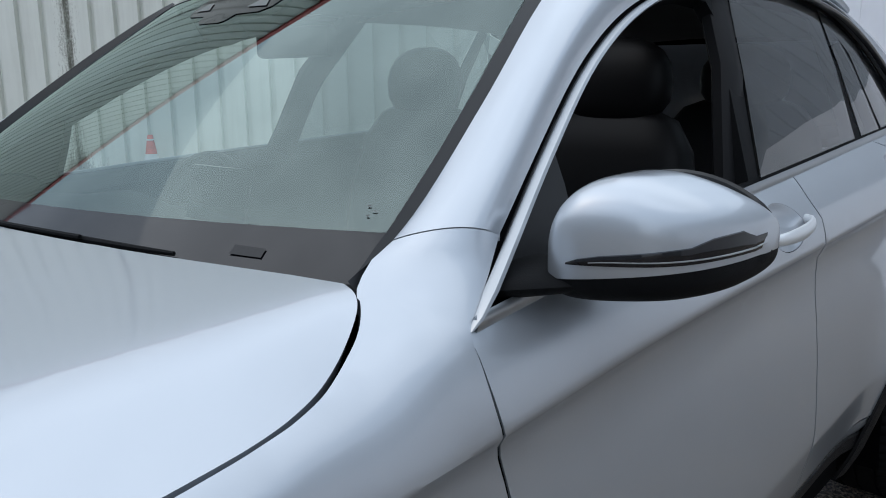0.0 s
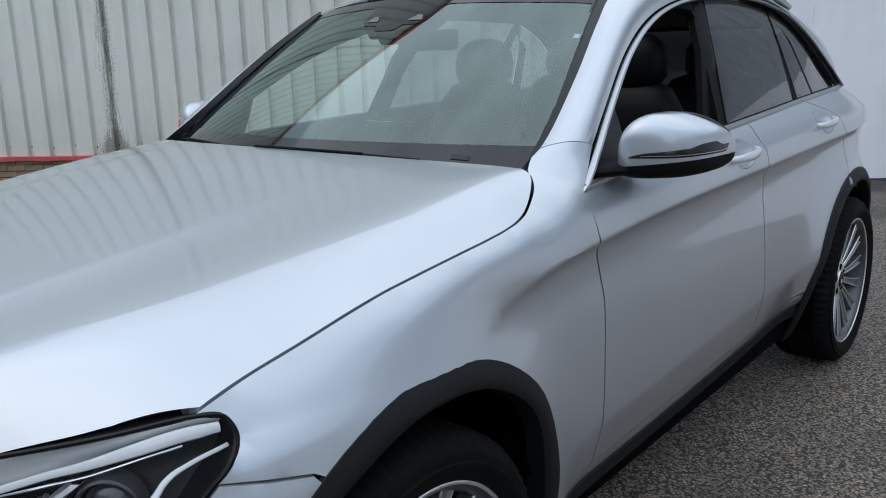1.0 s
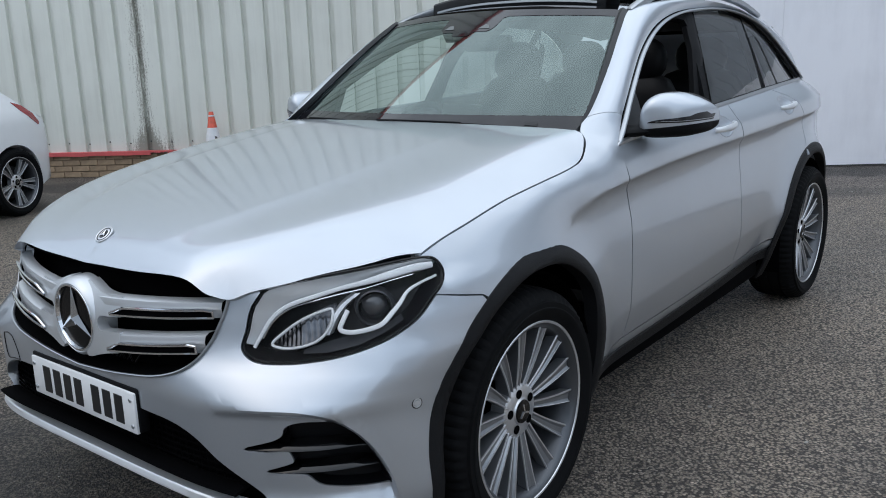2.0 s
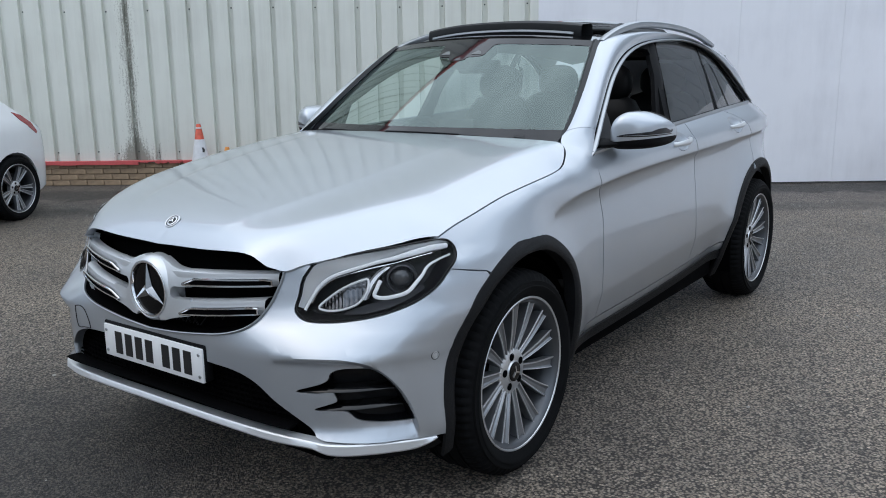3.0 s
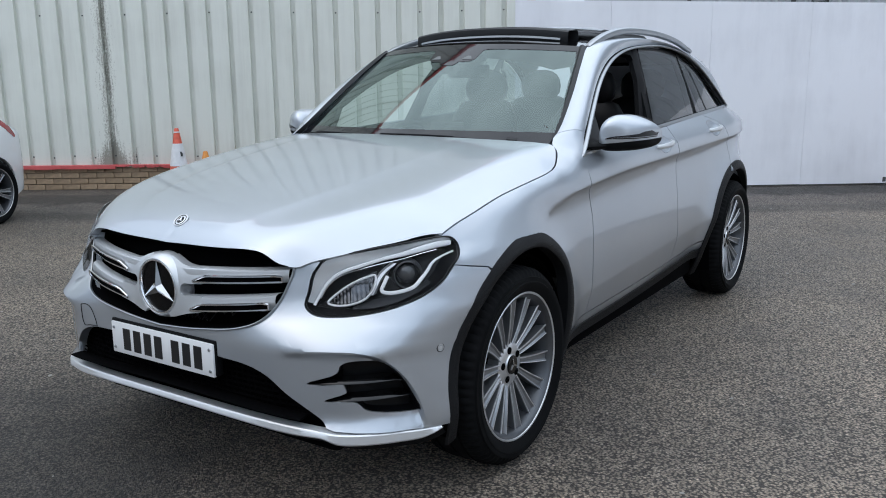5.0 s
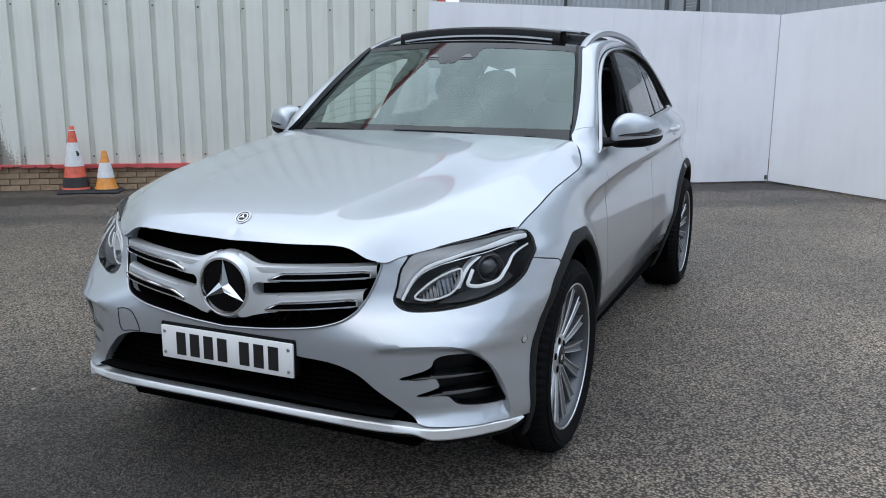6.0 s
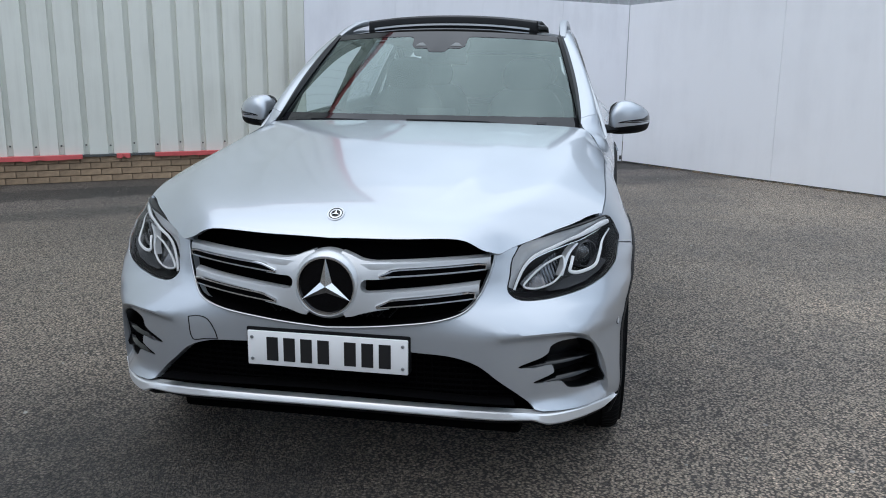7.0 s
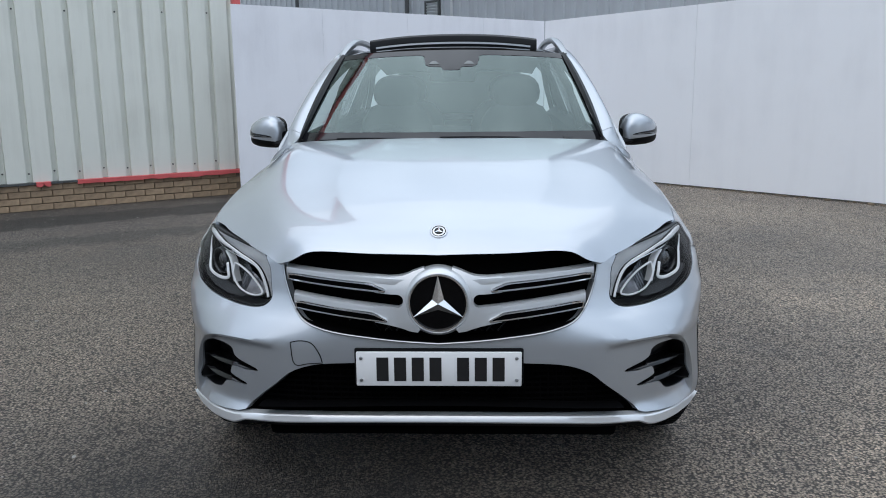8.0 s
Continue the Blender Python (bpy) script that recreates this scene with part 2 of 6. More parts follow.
def lathe(profile, n=48, axis="x"):
    """Turns (axial, radius) points round the axis."""
    rows = []
    for h, r in profile:
        rows.append([(h, r * math.cos(2 * math.pi * k / n), r * math.sin(2 * math.pi * k / n)) if axis == "x" else
                     (r * math.cos(2 * math.pi * k / n), r * math.sin(2 * math.pi * k / n), h) for k in range(n)])
    return loft(rows, True)


# ---------------------------------------------------------------- the car's master surfaces
# x across (the passenger side is +x), y from the front axle to the rear, z up
WB, HUB = 2.873, 0.362          # wheelbase, hub height
NOSE = 1.4                      # length of the nose's run
PLAN = pchip((0.3, 4.3), (0.45, 4.2), (0.58, 4.2), (0.63, 3.5), (0.69, 2.7), (0.75, 2.5), (0.85, 2.45), (0.92, 2.7))  # squareness of the nose's plan by height
BODY = pchip((0.2, 0.865), (0.3, 0.882), (0.4, 0.890), (0.55, 0.892), (0.7, 0.878), (0.80, 0.866), (0.86, 0.8645), (0.90, 0.867), (0.925, 0.8745), (0.943, 0.8835), (0.951, 0.8852), (0.972, 0.8825), (1.0, 0.875), (1.03, 0.860), (1.062, 0.838), (1.085, 0.815), (1.11, 0.775), (1.14, 0.71), (1.17, 0.64))
RISE = pchip((-0.9, -0.14), (-0.4, -0.13), (0.0, -0.12), (0.33, -0.075), (0.7, 0.0), (1.95, 0.07), (3.2, 0.115), (3.8, 0.12))
LEAN = pchip((0.7, 0.0), (1.9, 0.55), (3.2, 1.1), (3.8, 1.2))
FRONT = pchip((0.2, -0.77), (0.3, -0.815), (0.45, -0.833), (0.6, -0.836), (0.75, -0.824), (0.85, -0.79), (0.93, -0.73), (1.0, -0.65), (1.1, -0.5))
TAIL = 3.78


SIDE = pchip((0.2, 0.865), (0.3, 0.882), (0.4, 0.890), (0.55, 0.8925), (0.7, 0.884), (0.80, 0.873), (0.87, 0.8650), (0.905, 0.8645), (0.925, 0.8675), (0.940, 0.8745), (0.9495, 0.8822), (0.952, 0.8830), (0.960, 0.8818), (0.985, 0.8765), (1.0, 0.872), (1.03, 0.859), (1.062, 0.838), (1.085, 0.815), (1.11, 0.775), (1.14, 0.71), (1.17, 0.64))
ROUND = pchip((0.2, 0.865), (0.3, 0.882), (0.4, 0.890), (0.55, 0.892), (0.7, 0.886), (0.80, 0.880), (0.87, 0.874), (0.92, 0.868), (0.96, 0.860), (1.0, 0.849), (1.03, 0.838), (1.062, 0.823), (1.1, 0.795), (1.14, 0.73), (1.17, 0.66))
WAIST = pchip((0.0, 0.885), (0.31, 0.922), (0.68, 0.949), (1.11, 0.974), (1.8, 0.990), (2.6, 1.010), (3.8, 1.04))  # the crease below the handles


def step01(a, b, v):
    t = min(max((v - a) / (b - a), 0), 1)
    return t * t * (3 - 2 * t)


def side_x(y, z):
    """Half width of the body below the windows."""
    h = z - RISE(y) * step01(0.45, 0.95, z)
    r = step01(-0.38, 0.0, y)
    x = BODY(h) * (1 - r) + ROUND(h) * r if r else BODY(h)
    if y > -0.02:
        c, b = WAIST(y), 1.068 + RISE(y)
        k = 0.45 + (z - 0.45) * 0.501 / (c - 0.45) if z < c else 0.951 + (z - c) * 0.117 / (b - c)
        k = z if z < 0.45 else k
        w = step01(-0.02, 0.75, y)
        h = h * (1 - w) + k * w
        x = x * (1 - w) + SIDE(h) * w
    x -= LEAN(y) * max(h - 1.0, 0)
    if 0.3 < y < 2.7:
        d = 0.495 + 0.035 * (y - 0.7) - z
        x -= 0.24 * 0.5 * (d + math.sqrt(d * d + 0.00004)) * step01(0.3, 0.75, y) * step01(2.75, 2.3, y)
    for wy in (0.0, WB):
        d = math.hypot(y - wy, z - HUB)
        up = max((z - HUB) / max(d, 0.01), 0)
        x += 0.055 * math.exp(-((d - 0.44) / (0.18 - 0.05 * step01(-0.05, 0.3, y))) ** 2) * (0.5 + 0.5 * up) * step01(0.1, 0.35, z)
    if y > 2.4:
        x *= max(1 - ((y - 2.4) / (TAIL - 2.4)) ** 4 * 0.6, 0.02) ** 0.5
    return x


# the nose's corner stands proud round the lamps, by run and by height
CORNER_S = pchip((-1.0, 0.0), (-0.85, 0.004), (-0.7, 0.02), (-0.6, 0.045), (-0.52, 0.066), (-0.45, 0.076), (-0.38, 0.074), (-0.3, 0.064), (-0.2, 0.048), (-0.1, 0.033), (0.0, 0.022))
CORNER_Z = pchip((0.56, 0.0), (0.60, 0.2), (0.65, 0.65), (0.70, 1.0), (0.76, 1.0), (0.80, 0.85), (0.82, 0.72), (0.866, 0.36), (0.90, 0.32), (0.95, 0.36), (1.0, 0.26), (1.06, 0.0))
LOW_S = pchip((-0.5, 0.0), (-0.36, 0.01), (-0.25, 0.024), (-0.12, 0.01), (0.0, 0.0))
LOW_Z = pchip((0.2, 1.0), (0.33, 1.0), (0.42, 0.5), (0.52, 0.0))


def shell(s, z):
    """The body's skin: s < 0 runs round the nose to the middle, s > 0 is y."""
    if s >= 0:
        return Vector((side_x(s, z) + CORNER_S(0.0) * CORNER_Z(z) * step01(0.3, 0.0, s), s, z))
    a = math.pi / 2 * max(1 + s / NOSE, 0)
    k = 2 / PLAN(z)
    y = FRONT(z) * math.cos(a) ** k
    d = CORNER_S(s) * CORNER_Z(z) + LOW_S(s) * LOW_Z(z)
    b = a * (0.85 + 0.15 * (a / (math.pi / 2)) ** 4)
    return Vector((side_x(y, z) * math.sin(a) ** k + d * math.sin(b), y - d * math.cos(b), z))


def s_of_x(x, z):
    """The place on the nose at half width x."""
    lo, hi = -NOSE, 0.0
    for _ in range(40):
        m = (lo + hi) / 2
        lo, hi = (m, hi) if shell(m, z).x < x else (lo, m)
    return (lo + hi) / 2


def s_of_y(y, z):
    if y >= 0:
        return y
    lo, hi = -NOSE, 0.0
    for _ in range(30):
        m = (lo + hi) / 2
        lo, hi = (m, hi) if shell(m, z).y < y else (lo, m)
    return (lo + hi) / 2


HOOD_MID = pchip((-0.80, 0.853), (-0.77, 0.892), (-0.72, 0.932), (-0.62, 0.972), (-0.45, 1.014), (-0.2, 1.060), (0.1, 1.106), (0.42, 1.146), (0.8, 1.18))
CREASE = pchip((-0.81, 0.40), (-0.738, 0.44), (-0.637, 0.515), (-0.525, 0.585), (-0.375, 0.645), (-0.2, 0.685), (0.11, 0.712), (0.42, 0.733), (0.6, 0.752), (0.8, 0.77))
FALL = pchip((-0.81, 0.9), (-0.757, 0.95), (-0.738, 1.0), (-0.727, 1.05), (-0.694, 0.88), (-0.641, 0.77), (-0.569, 0.68), (-0.49, 0.56), (-0.41, 0.45), (-0.36, 0.40), (-0.278, 0.37), (-0.19, 0.385), (0.0, 0.425), (0.09, 0.476), (0.205, 0.54), (0.31, 0.60), (0.40, 0.67), (0.45, 0.75), (0.5, 0.84), (0.55, 0.88), (0.6, 0.7), (0.8, 0.4))


# each half of the bonnet has an inner crest; the sheet drops outside it and rises again to the outer crease
CREST = pchip((-0.80, 0.17), (-0.72, 0.23), (-0.655, 0.271), (-0.558, 0.322), (-0.432, 0.36), (-0.271, 0.395), (-0.118, 0.407), (0.03, 0.414), (0.6, 0.43))
DROP = pchip((-0.78, 0.0), (-0.68, 0.0025), (-0.55, 0.0058), (-0.4, 0.0065), (-0.15, 0.0060), (0.05, 0.0042), (0.3, 0.0018), (0.5, 0.0))


def hood(x, y):
    """The bonnet: a crown with two crests that falls away outside its creases."""
    d = abs(x) - CREASE(y)
    over = 0.5 * (d + math.sqrt(d * d + 0.0012)) - 0.002
    c = abs(x) - CREST(y)
    dip = 0.5 * (c + math.sqrt(c * c + 0.00006))
    dip = DROP(y) * (1 - math.exp(-dip / 0.040)) * step01(0.26, 0.05, c)
    return Vector((x, y, HOOD_MID(y) - 0.07 * x * x - FALL(y) * over - dip))


def belt_z(y):
    return 1.068 + RISE(y)


def cabin(y, z):
    """The side windows' and pillars' skin."""
    d = z - belt_z(y)
    return Vector((side_x(min(y, 3.0), belt_z(min(y, 3.0))) - 0.03 * max(y - 2.7, 0) - 0.36 * d - 0.22 * d * d, y, z))


ROOF_MID = pchip((1.0, 1.545), (1.2, 1.578), (1.6, 1.602), (2.1, 1.605), (2.7, 1.58), (3.3, 1.52), (3.6, 1.47))


def roof(x, y):
    return Vector((x, y, ROOF_MID(y) - 0.05 * (abs(x) / 0.6) ** 2.2))


def screen(u, v):
    """The windscreen: u from the middle (0) to the side (1), v from the base to the top."""
    lo = Vector((0.735 * u, 0.44 + 0.23 * abs(u) ** 1.9, 1.125 - 0.01 * u * u))
    hi = Vector((0.585 * u, 1.10 + 0.13 * abs(u) ** 2.2, 1.557 - 0.022 * u * u))
    p = lo.lerp(hi, v)
    p.z += 0.010 * math.sin(math.pi * v)
    return p


# ---------------------------------------------------------------- the yard
def asphalt():
    """Worn macadam: stones of two sizes in dark binder, with broad worn and damp patches and a painted car shadow."""
    m, n, l, b = nodes_of("asphalt")
    co = n.new("ShaderNodeTexCoord")

    def tex(kind, scale, detail=0, rough=0.5):
        t = n.new(kind)
        t.inputs["Scale"].default_value = scale
        if detail:
            t.inputs["Detail"].default_value, t.inputs["Roughness"].default_value = detail, rough
        l.new(co.outputs["Object"], t.inputs["Vector"])
        return t

    def ramp(src, stops):
        r = n.new("ShaderNodeValToRGB")
        while len(r.color_ramp.elements) < len(stops):
            r.color_ramp.elements.new(0.5)
        for e, (p, c) in zip(r.color_ramp.elements, stops):
            e.position, e.color = p, (*c, 1)
        l.new(src, r.inputs["Fac"])
        return r.outputs["Color"]

    def mix(kind, fac, a, c):
        q = n.new("ShaderNodeMixRGB")
        q.blend_type = kind
        if isinstance(fac, float):
            q.inputs["Fac"].default_value = fac
        else:
            l.new(fac, q.inputs["Fac"])
        l.new(a, q.inputs["Color1"])
        l.new(c, q.inputs["Color2"])
        return q.outputs["Color"]
    small, large = tex("ShaderNodeTexVoronoi", 170), tex("ShaderNodeTexVoronoi", 92)
    fine, mid, big = tex("ShaderNodeTexNoise", 210, 3), tex("ShaderNodeTexNoise", 2.6, 6, 0.65), tex("ShaderNodeTexNoise", 0.42, 6, 0.6)
    sc = ramp(small.outputs["Color"], [(0.1, (0.055, 0.048, 0.041)), (0.5, (0.130, 0.114, 0.097)), (0.80, (0.205, 0.182, 0.156)), (0.97, (0.40, 0.37, 0.33))])
    lc = ramp(large.outputs["Color"], [(0.2, (0.060, 0.053, 0.045)), (0.6, (0.140, 0.123, 0.105)), (0.86, (0.215, 0.192, 0.165)), (0.98, (0.44, 0.40, 0.36))])
    col = mix("MIX", 0.45, sc, lc)
    edge = ramp(large.outputs["Distance"], [(0.0, (1.25, 1.25, 1.25)), (0.36, (1.08, 1.08, 1.08)), (0.52, (0.62, 0.62, 0.63)), (0.64, (0.10, 0.10, 0.105))])
    col = mix("MULTIPLY", 0.95, col, edge)
    col = mix("MULTIPLY", 1.0, col, ramp(big.outputs["Fac"], [(0.34, (0.70, 0.70, 0.71)), (0.62, (1.15, 1.12, 1.08))]))
    col = mix("MULTIPLY", 1.0, col, ramp(mid.outputs["Fac"], [(0.30, (0.62, 0.62, 0.64)), (0.42, (0.97, 0.97, 0.97)), (0.7, (1.07, 1.06, 1.05))]))
    # the ground past the yard's middle, towards +x, is paler
    sp = n.new("ShaderNodeSeparateXYZ")
    l.new(co.outputs["Object"], sp.inputs["Vector"])
    paler_x = n.new("ShaderNodeMath")
    paler_x.operation = "MULTIPLY_ADD"
    paler_x.inputs[1].default_value = 3.0
    l.new(big.outputs["Fac"], paler_x.inputs[0])
    l.new(sp.outputs["X"], paler_x.inputs[2])
    lm = n.new("ShaderNodeMapRange")
    lm.interpolation_type = "SMOOTHSTEP"
    lm.inputs["From Min"].default_value, lm.inputs["From Max"].default_value = 2.2, 4.5
    l.new(paler_x.outputs["Value"], lm.inputs["Value"])
    col = mix("MULTIPLY", 1.0, col, ramp(lm.outputs["Result"], [(0.0, (2.60, 2.50, 2.36)), (1.0, (3.8, 3.64, 3.42))]))
    # the car's ground shadow, with some oil and damp, painted into the colour
    shade_at = n.new("ShaderNodeVectorMath")
    shade_at.operation = "MULTIPLY_ADD"
    shade_at.inputs[1].default_value, shade_at.inputs[2].default_value = (0.50, 0.62, 0.0), (0.22, 0.72, 0.0)
    l.new(co.outputs["Object"], shade_at.inputs[0])
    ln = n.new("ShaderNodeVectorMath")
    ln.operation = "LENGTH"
    l.new(shade_at.outputs["Vector"], ln.inputs[0])
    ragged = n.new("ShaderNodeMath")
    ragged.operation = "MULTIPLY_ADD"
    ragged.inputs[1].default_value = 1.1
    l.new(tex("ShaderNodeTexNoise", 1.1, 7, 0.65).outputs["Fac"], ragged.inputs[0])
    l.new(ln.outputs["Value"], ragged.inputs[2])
    car_shade = n.new("ShaderNodeMapRange")
    car_shade.inputs["From Min"].default_value, car_shade.inputs["From Max"].default_value = 1.45, 0.85
    l.new(ragged.outputs["Value"], car_shade.inputs["Value"])
    col = mix("MULTIPLY", 1.0, col, ramp(car_shade.outputs["Result"], [(0.0, (1, 1, 1)), (1.0, (0.25, 0.255, 0.27))]))
    # silt and damp that gather along the foot of the clad wall
    wx, wy = n.new("ShaderNodeMath"), n.new("ShaderNodeMath")
    for q, k in ((wx, 0.563), (wy, -0.826)):
        q.operation = "MULTIPLY_ADD"
        q.inputs[1].default_value = k
    l.new(sp.outputs["X"], wx.inputs[0])
    wx.inputs[2].default_value = 7.48
    l.new(sp.outputs["Y"], wy.inputs[0])
    l.new(wx.outputs["Value"], wy.inputs[2])
    wob = n.new("ShaderNodeMath")
    wob.operation = "MULTIPLY_ADD"
    wob.inputs[1].default_value = -0.9
    l.new(mid.outputs["Fac"], wob.inputs[0])
    l.new(wy.outputs["Value"], wob.inputs[2])
    dm = n.new("ShaderNodeMapRange")
    dm.inputs["From Min"].default_value, dm.inputs["From Max"].default_value = -0.45, 3.0
    l.new(wob.outputs["Value"], dm.inputs["Value"])
    grey = lambda v: (v, v * 1.02, v * 1.08)
    col = mix("MULTIPLY", 1.0, col, ramp(dm.outputs["Result"], [(0.0, grey(0.55)), (0.14, grey(0.62)), (0.19, grey(0.24)), (0.35, grey(0.26)), (0.39, grey(0.75)), (0.55, grey(0.8)), (0.60, grey(0.50)), (0.68, grey(0.55)), (0.76, (1, 1, 1))]))
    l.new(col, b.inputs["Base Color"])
    rr = n.new("ShaderNodeMapRange")
    rr.inputs["To Min"].default_value, rr.inputs["To Max"].default_value = 0.42, 0.75
    l.new(mid.outputs["Fac"], rr.inputs["Value"])
    l.new(rr.outputs["Result"], b.inputs["Roughness"])
    b.inputs["Specular IOR Level"].default_value = 0.6
    s1 = n.new("ShaderNodeMath")
    s1.operation = "ADD"
    l.new(small.outputs["Distance"], s1.inputs[0])
    l.new(large.outputs["Distance"], s1.inputs[1])
    s2 = n.new("ShaderNodeMath")
    s2.operation = "SUBTRACT"
    l.new(fine.outputs["Fac"], s2.inputs[0])
    l.new(s1.outputs["Value"], s2.inputs[1])
    u = n.new("ShaderNodeBump")
    u.inputs["Strength"].default_value, u.inputs["Distance"].default_value = 1.0, 0.012
    l.new(s2.outputs["Value"], u.inputs["Height"])
    l.new(u.outputs["Normal"], b.inputs["Normal"])
    return m


def streaked(name, color, dirt, amount, rough=0.45, sx=9.0, metal=0.0):
    """A painted wall with run-down streaks and grime of its own shape."""
    m, n, l, b = nodes_of(name)
    co = n.new("ShaderNodeTexCoord")
    mp = n.new("ShaderNodeMapping")
    mp.inputs["Scale"].default_value = (sx, sx, 0.5)
    l.new(co.outputs["Object"], mp.inputs["Vector"])
    a = n.new("ShaderNodeTexNoise")
    a.inputs["Scale"].default_value, a.inputs["Detail"].default_value, a.inputs["Roughness"].default_value = 1.0, 7, 0.65
    l.new(mp.outputs["Vector"], a.inputs["Vector"])
    f = n.new("ShaderNodeTexNoise")
    f.inputs["Scale"].default_value, f.inputs["Detail"].default_value = 1.3, 8
    l.new(co.outputs["Object"], f.inputs["Vector"])
    mu = n.new("ShaderNodeMath")
    mu.operation = "MULTIPLY"
    l.new(a.outputs["Fac"], mu.inputs[0])
    l.new(f.outputs["Fac"], mu.inputs[1])
    r = n.new("ShaderNodeMapRange")
    r.inputs["From Min"].default_value, r.inputs["From Max"].default_value = 0.22, 0.46
    r.inputs["To Max"].default_value = amount
    l.new(mu.outputs["Value"], r.inputs["Value"])
    mx_ = n.new("ShaderNodeMixRGB")
    mx_.inputs["Color1"].default_value, mx_.inputs["Color2"].default_value = (*color, 1), (*dirt, 1)
    l.new(r.outputs["Result"], mx_.inputs["Fac"])
    l.new(mx_.outputs["Color"], b.inputs["Base Color"])
    b.inputs["Roughness"].default_value, b.inputs["Metallic"].default_value = rough, metal
    u = n.new("ShaderNodeBump")
    u.inputs["Strength"].default_value, u.inputs["Distance"].default_value = 0.25, 0.01
    l.new(f.outputs["Fac"], u.inputs["Height"])
    l.new(u.outputs["Normal"], b.inputs["Normal"])
    return m


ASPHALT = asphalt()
CLAD = streaked("pale green cladding", (0.72, 0.735, 0.675), (0.46, 0.46, 0.41), 0.45)
CLADGREY = streaked("grey cladding", (0.47, 0.50, 0.53), (0.30, 0.32, 0.34), 0.4)
# brighter copy of the boarding white, with the sky's light in its colour
BOARD_LIT = streaked("clean sky-lit white boarding", (0.88, 0.895, 0.93), (0.66, 0.67, 0.71), 0.3, 0.55, 3.0)
BOARD = streaked("white boarding", (0.83, 0.84, 0.885), (0.50, 0.50, 0.54), 0.35, 0.6, 3.0)
RED = streaked("red trim paint", (0.62, 0.11, 0.11), (0.25, 0.05, 0.045), 0.5, 0.45)
MORTAR = plain("mortar", (0.235, 0.18, 0.125), 0.9, bump=0.5, bscale=90)
SCREW = plain("screw head", (0.07, 0.075, 0.075), 0.5)


def brick_mat():
    m = plain("buff brick", (0.34, 0.245, 0.16), 0.85, vary=0.25, scale=14, bump=0.6, bscale=120)
    n, l = m.node_tree.nodes, m.node_tree.links
    oi = n.new("ShaderNodeObjectInfo")
    hs = n.new("ShaderNodeHueSaturation")
    mr = n.new("ShaderNodeMapRange")
    mr.inputs["To Min"].default_value, mr.inputs["To Max"].default_value = 0.86, 1.08
    l.new(oi.outputs["Random"], mr.inputs["Value"])
    l.new(mr.outputs["Result"], hs.inputs["Value"])
    b = n["Principled BSDF"]
    l.new(b.inputs["Base Color"].links[0].from_socket, hs.inputs["Color"])
    l.new(hs.outputs["Color"], b.inputs["Base Color"])
    return m


BRICK = brick_mat()

g = bmesh.new()
bmesh.ops.create_grid(g, x_segments=60, y_segments=60, size=150)
for v in g.verts:
    r0 = math.hypot(v.co.x, v.co.y - 3)
    v.co.z = 0.0 if r0 < 12 else -0.0
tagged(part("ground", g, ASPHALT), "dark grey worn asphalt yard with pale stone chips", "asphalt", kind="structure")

# the old clad wall stands on a low brick plinth; a line from CLAD_A along CLAD_D
CLAD_A, CLAD_ANG = Vector((-8.03, 3.58, 0)), math.degrees(math.atan2(3.34, 4.90))
CLAD_LO, CLAD_HI, CLAD_TOP = -12.0, 6.28, 9.2


def wall_at(origin, ang):
    """A frame whose x runs along a wall and whose -y faces the yard."""
    return Matrix.Translation(origin) @ Matrix.Rotation(radians(ang), 4, "Z")


def ribbed(x0, x1, z0, z1, pitch, rib, depth, phase=0.0, side=0.012):
    """Trapezoid-ribbed sheet, facing -y, ribs proud."""
    prof = []
    k = math.floor((x0 - phase) / pitch)
    while phase + k * pitch < x1:
        c = phase + k * pitch
        for dx, d in ((-rib / 2 - side, 0), (-rib / 2, depth), (rib / 2, depth), (rib / 2 + side, 0)):
            if x0 <= c + dx <= x1:
                prof.append((c + dx, -d))
        k += 1
    prof = [(x0, prof[0][1] if prof else 0)] + prof + [(x1, 0)]
    front = [[(x, y, z) for x, y in prof] for z in (z0, z1)]
    back = [[(x, y + 0.004 + 0.08, z) for x, y in ((x0, 0.0), (x1, 0.0))] for z in (z0, z1)]
    bm = loft(front)
    return join(bm, loft(back))


CM = wall_at(CLAD_A, CLAD_ANG)
clad = part("wall_clad", ribbed(CLAD_LO, CLAD_HI, 0.315, CLAD_TOP, 0.2647, 0.052, -0.050, -0.360, 0.007), CLAD, smooth=False)
clad.matrix_world = CM
tagged(clad, "pale green ribbed metal cladding wall with dark run-down stains", "wall", kind="structure")
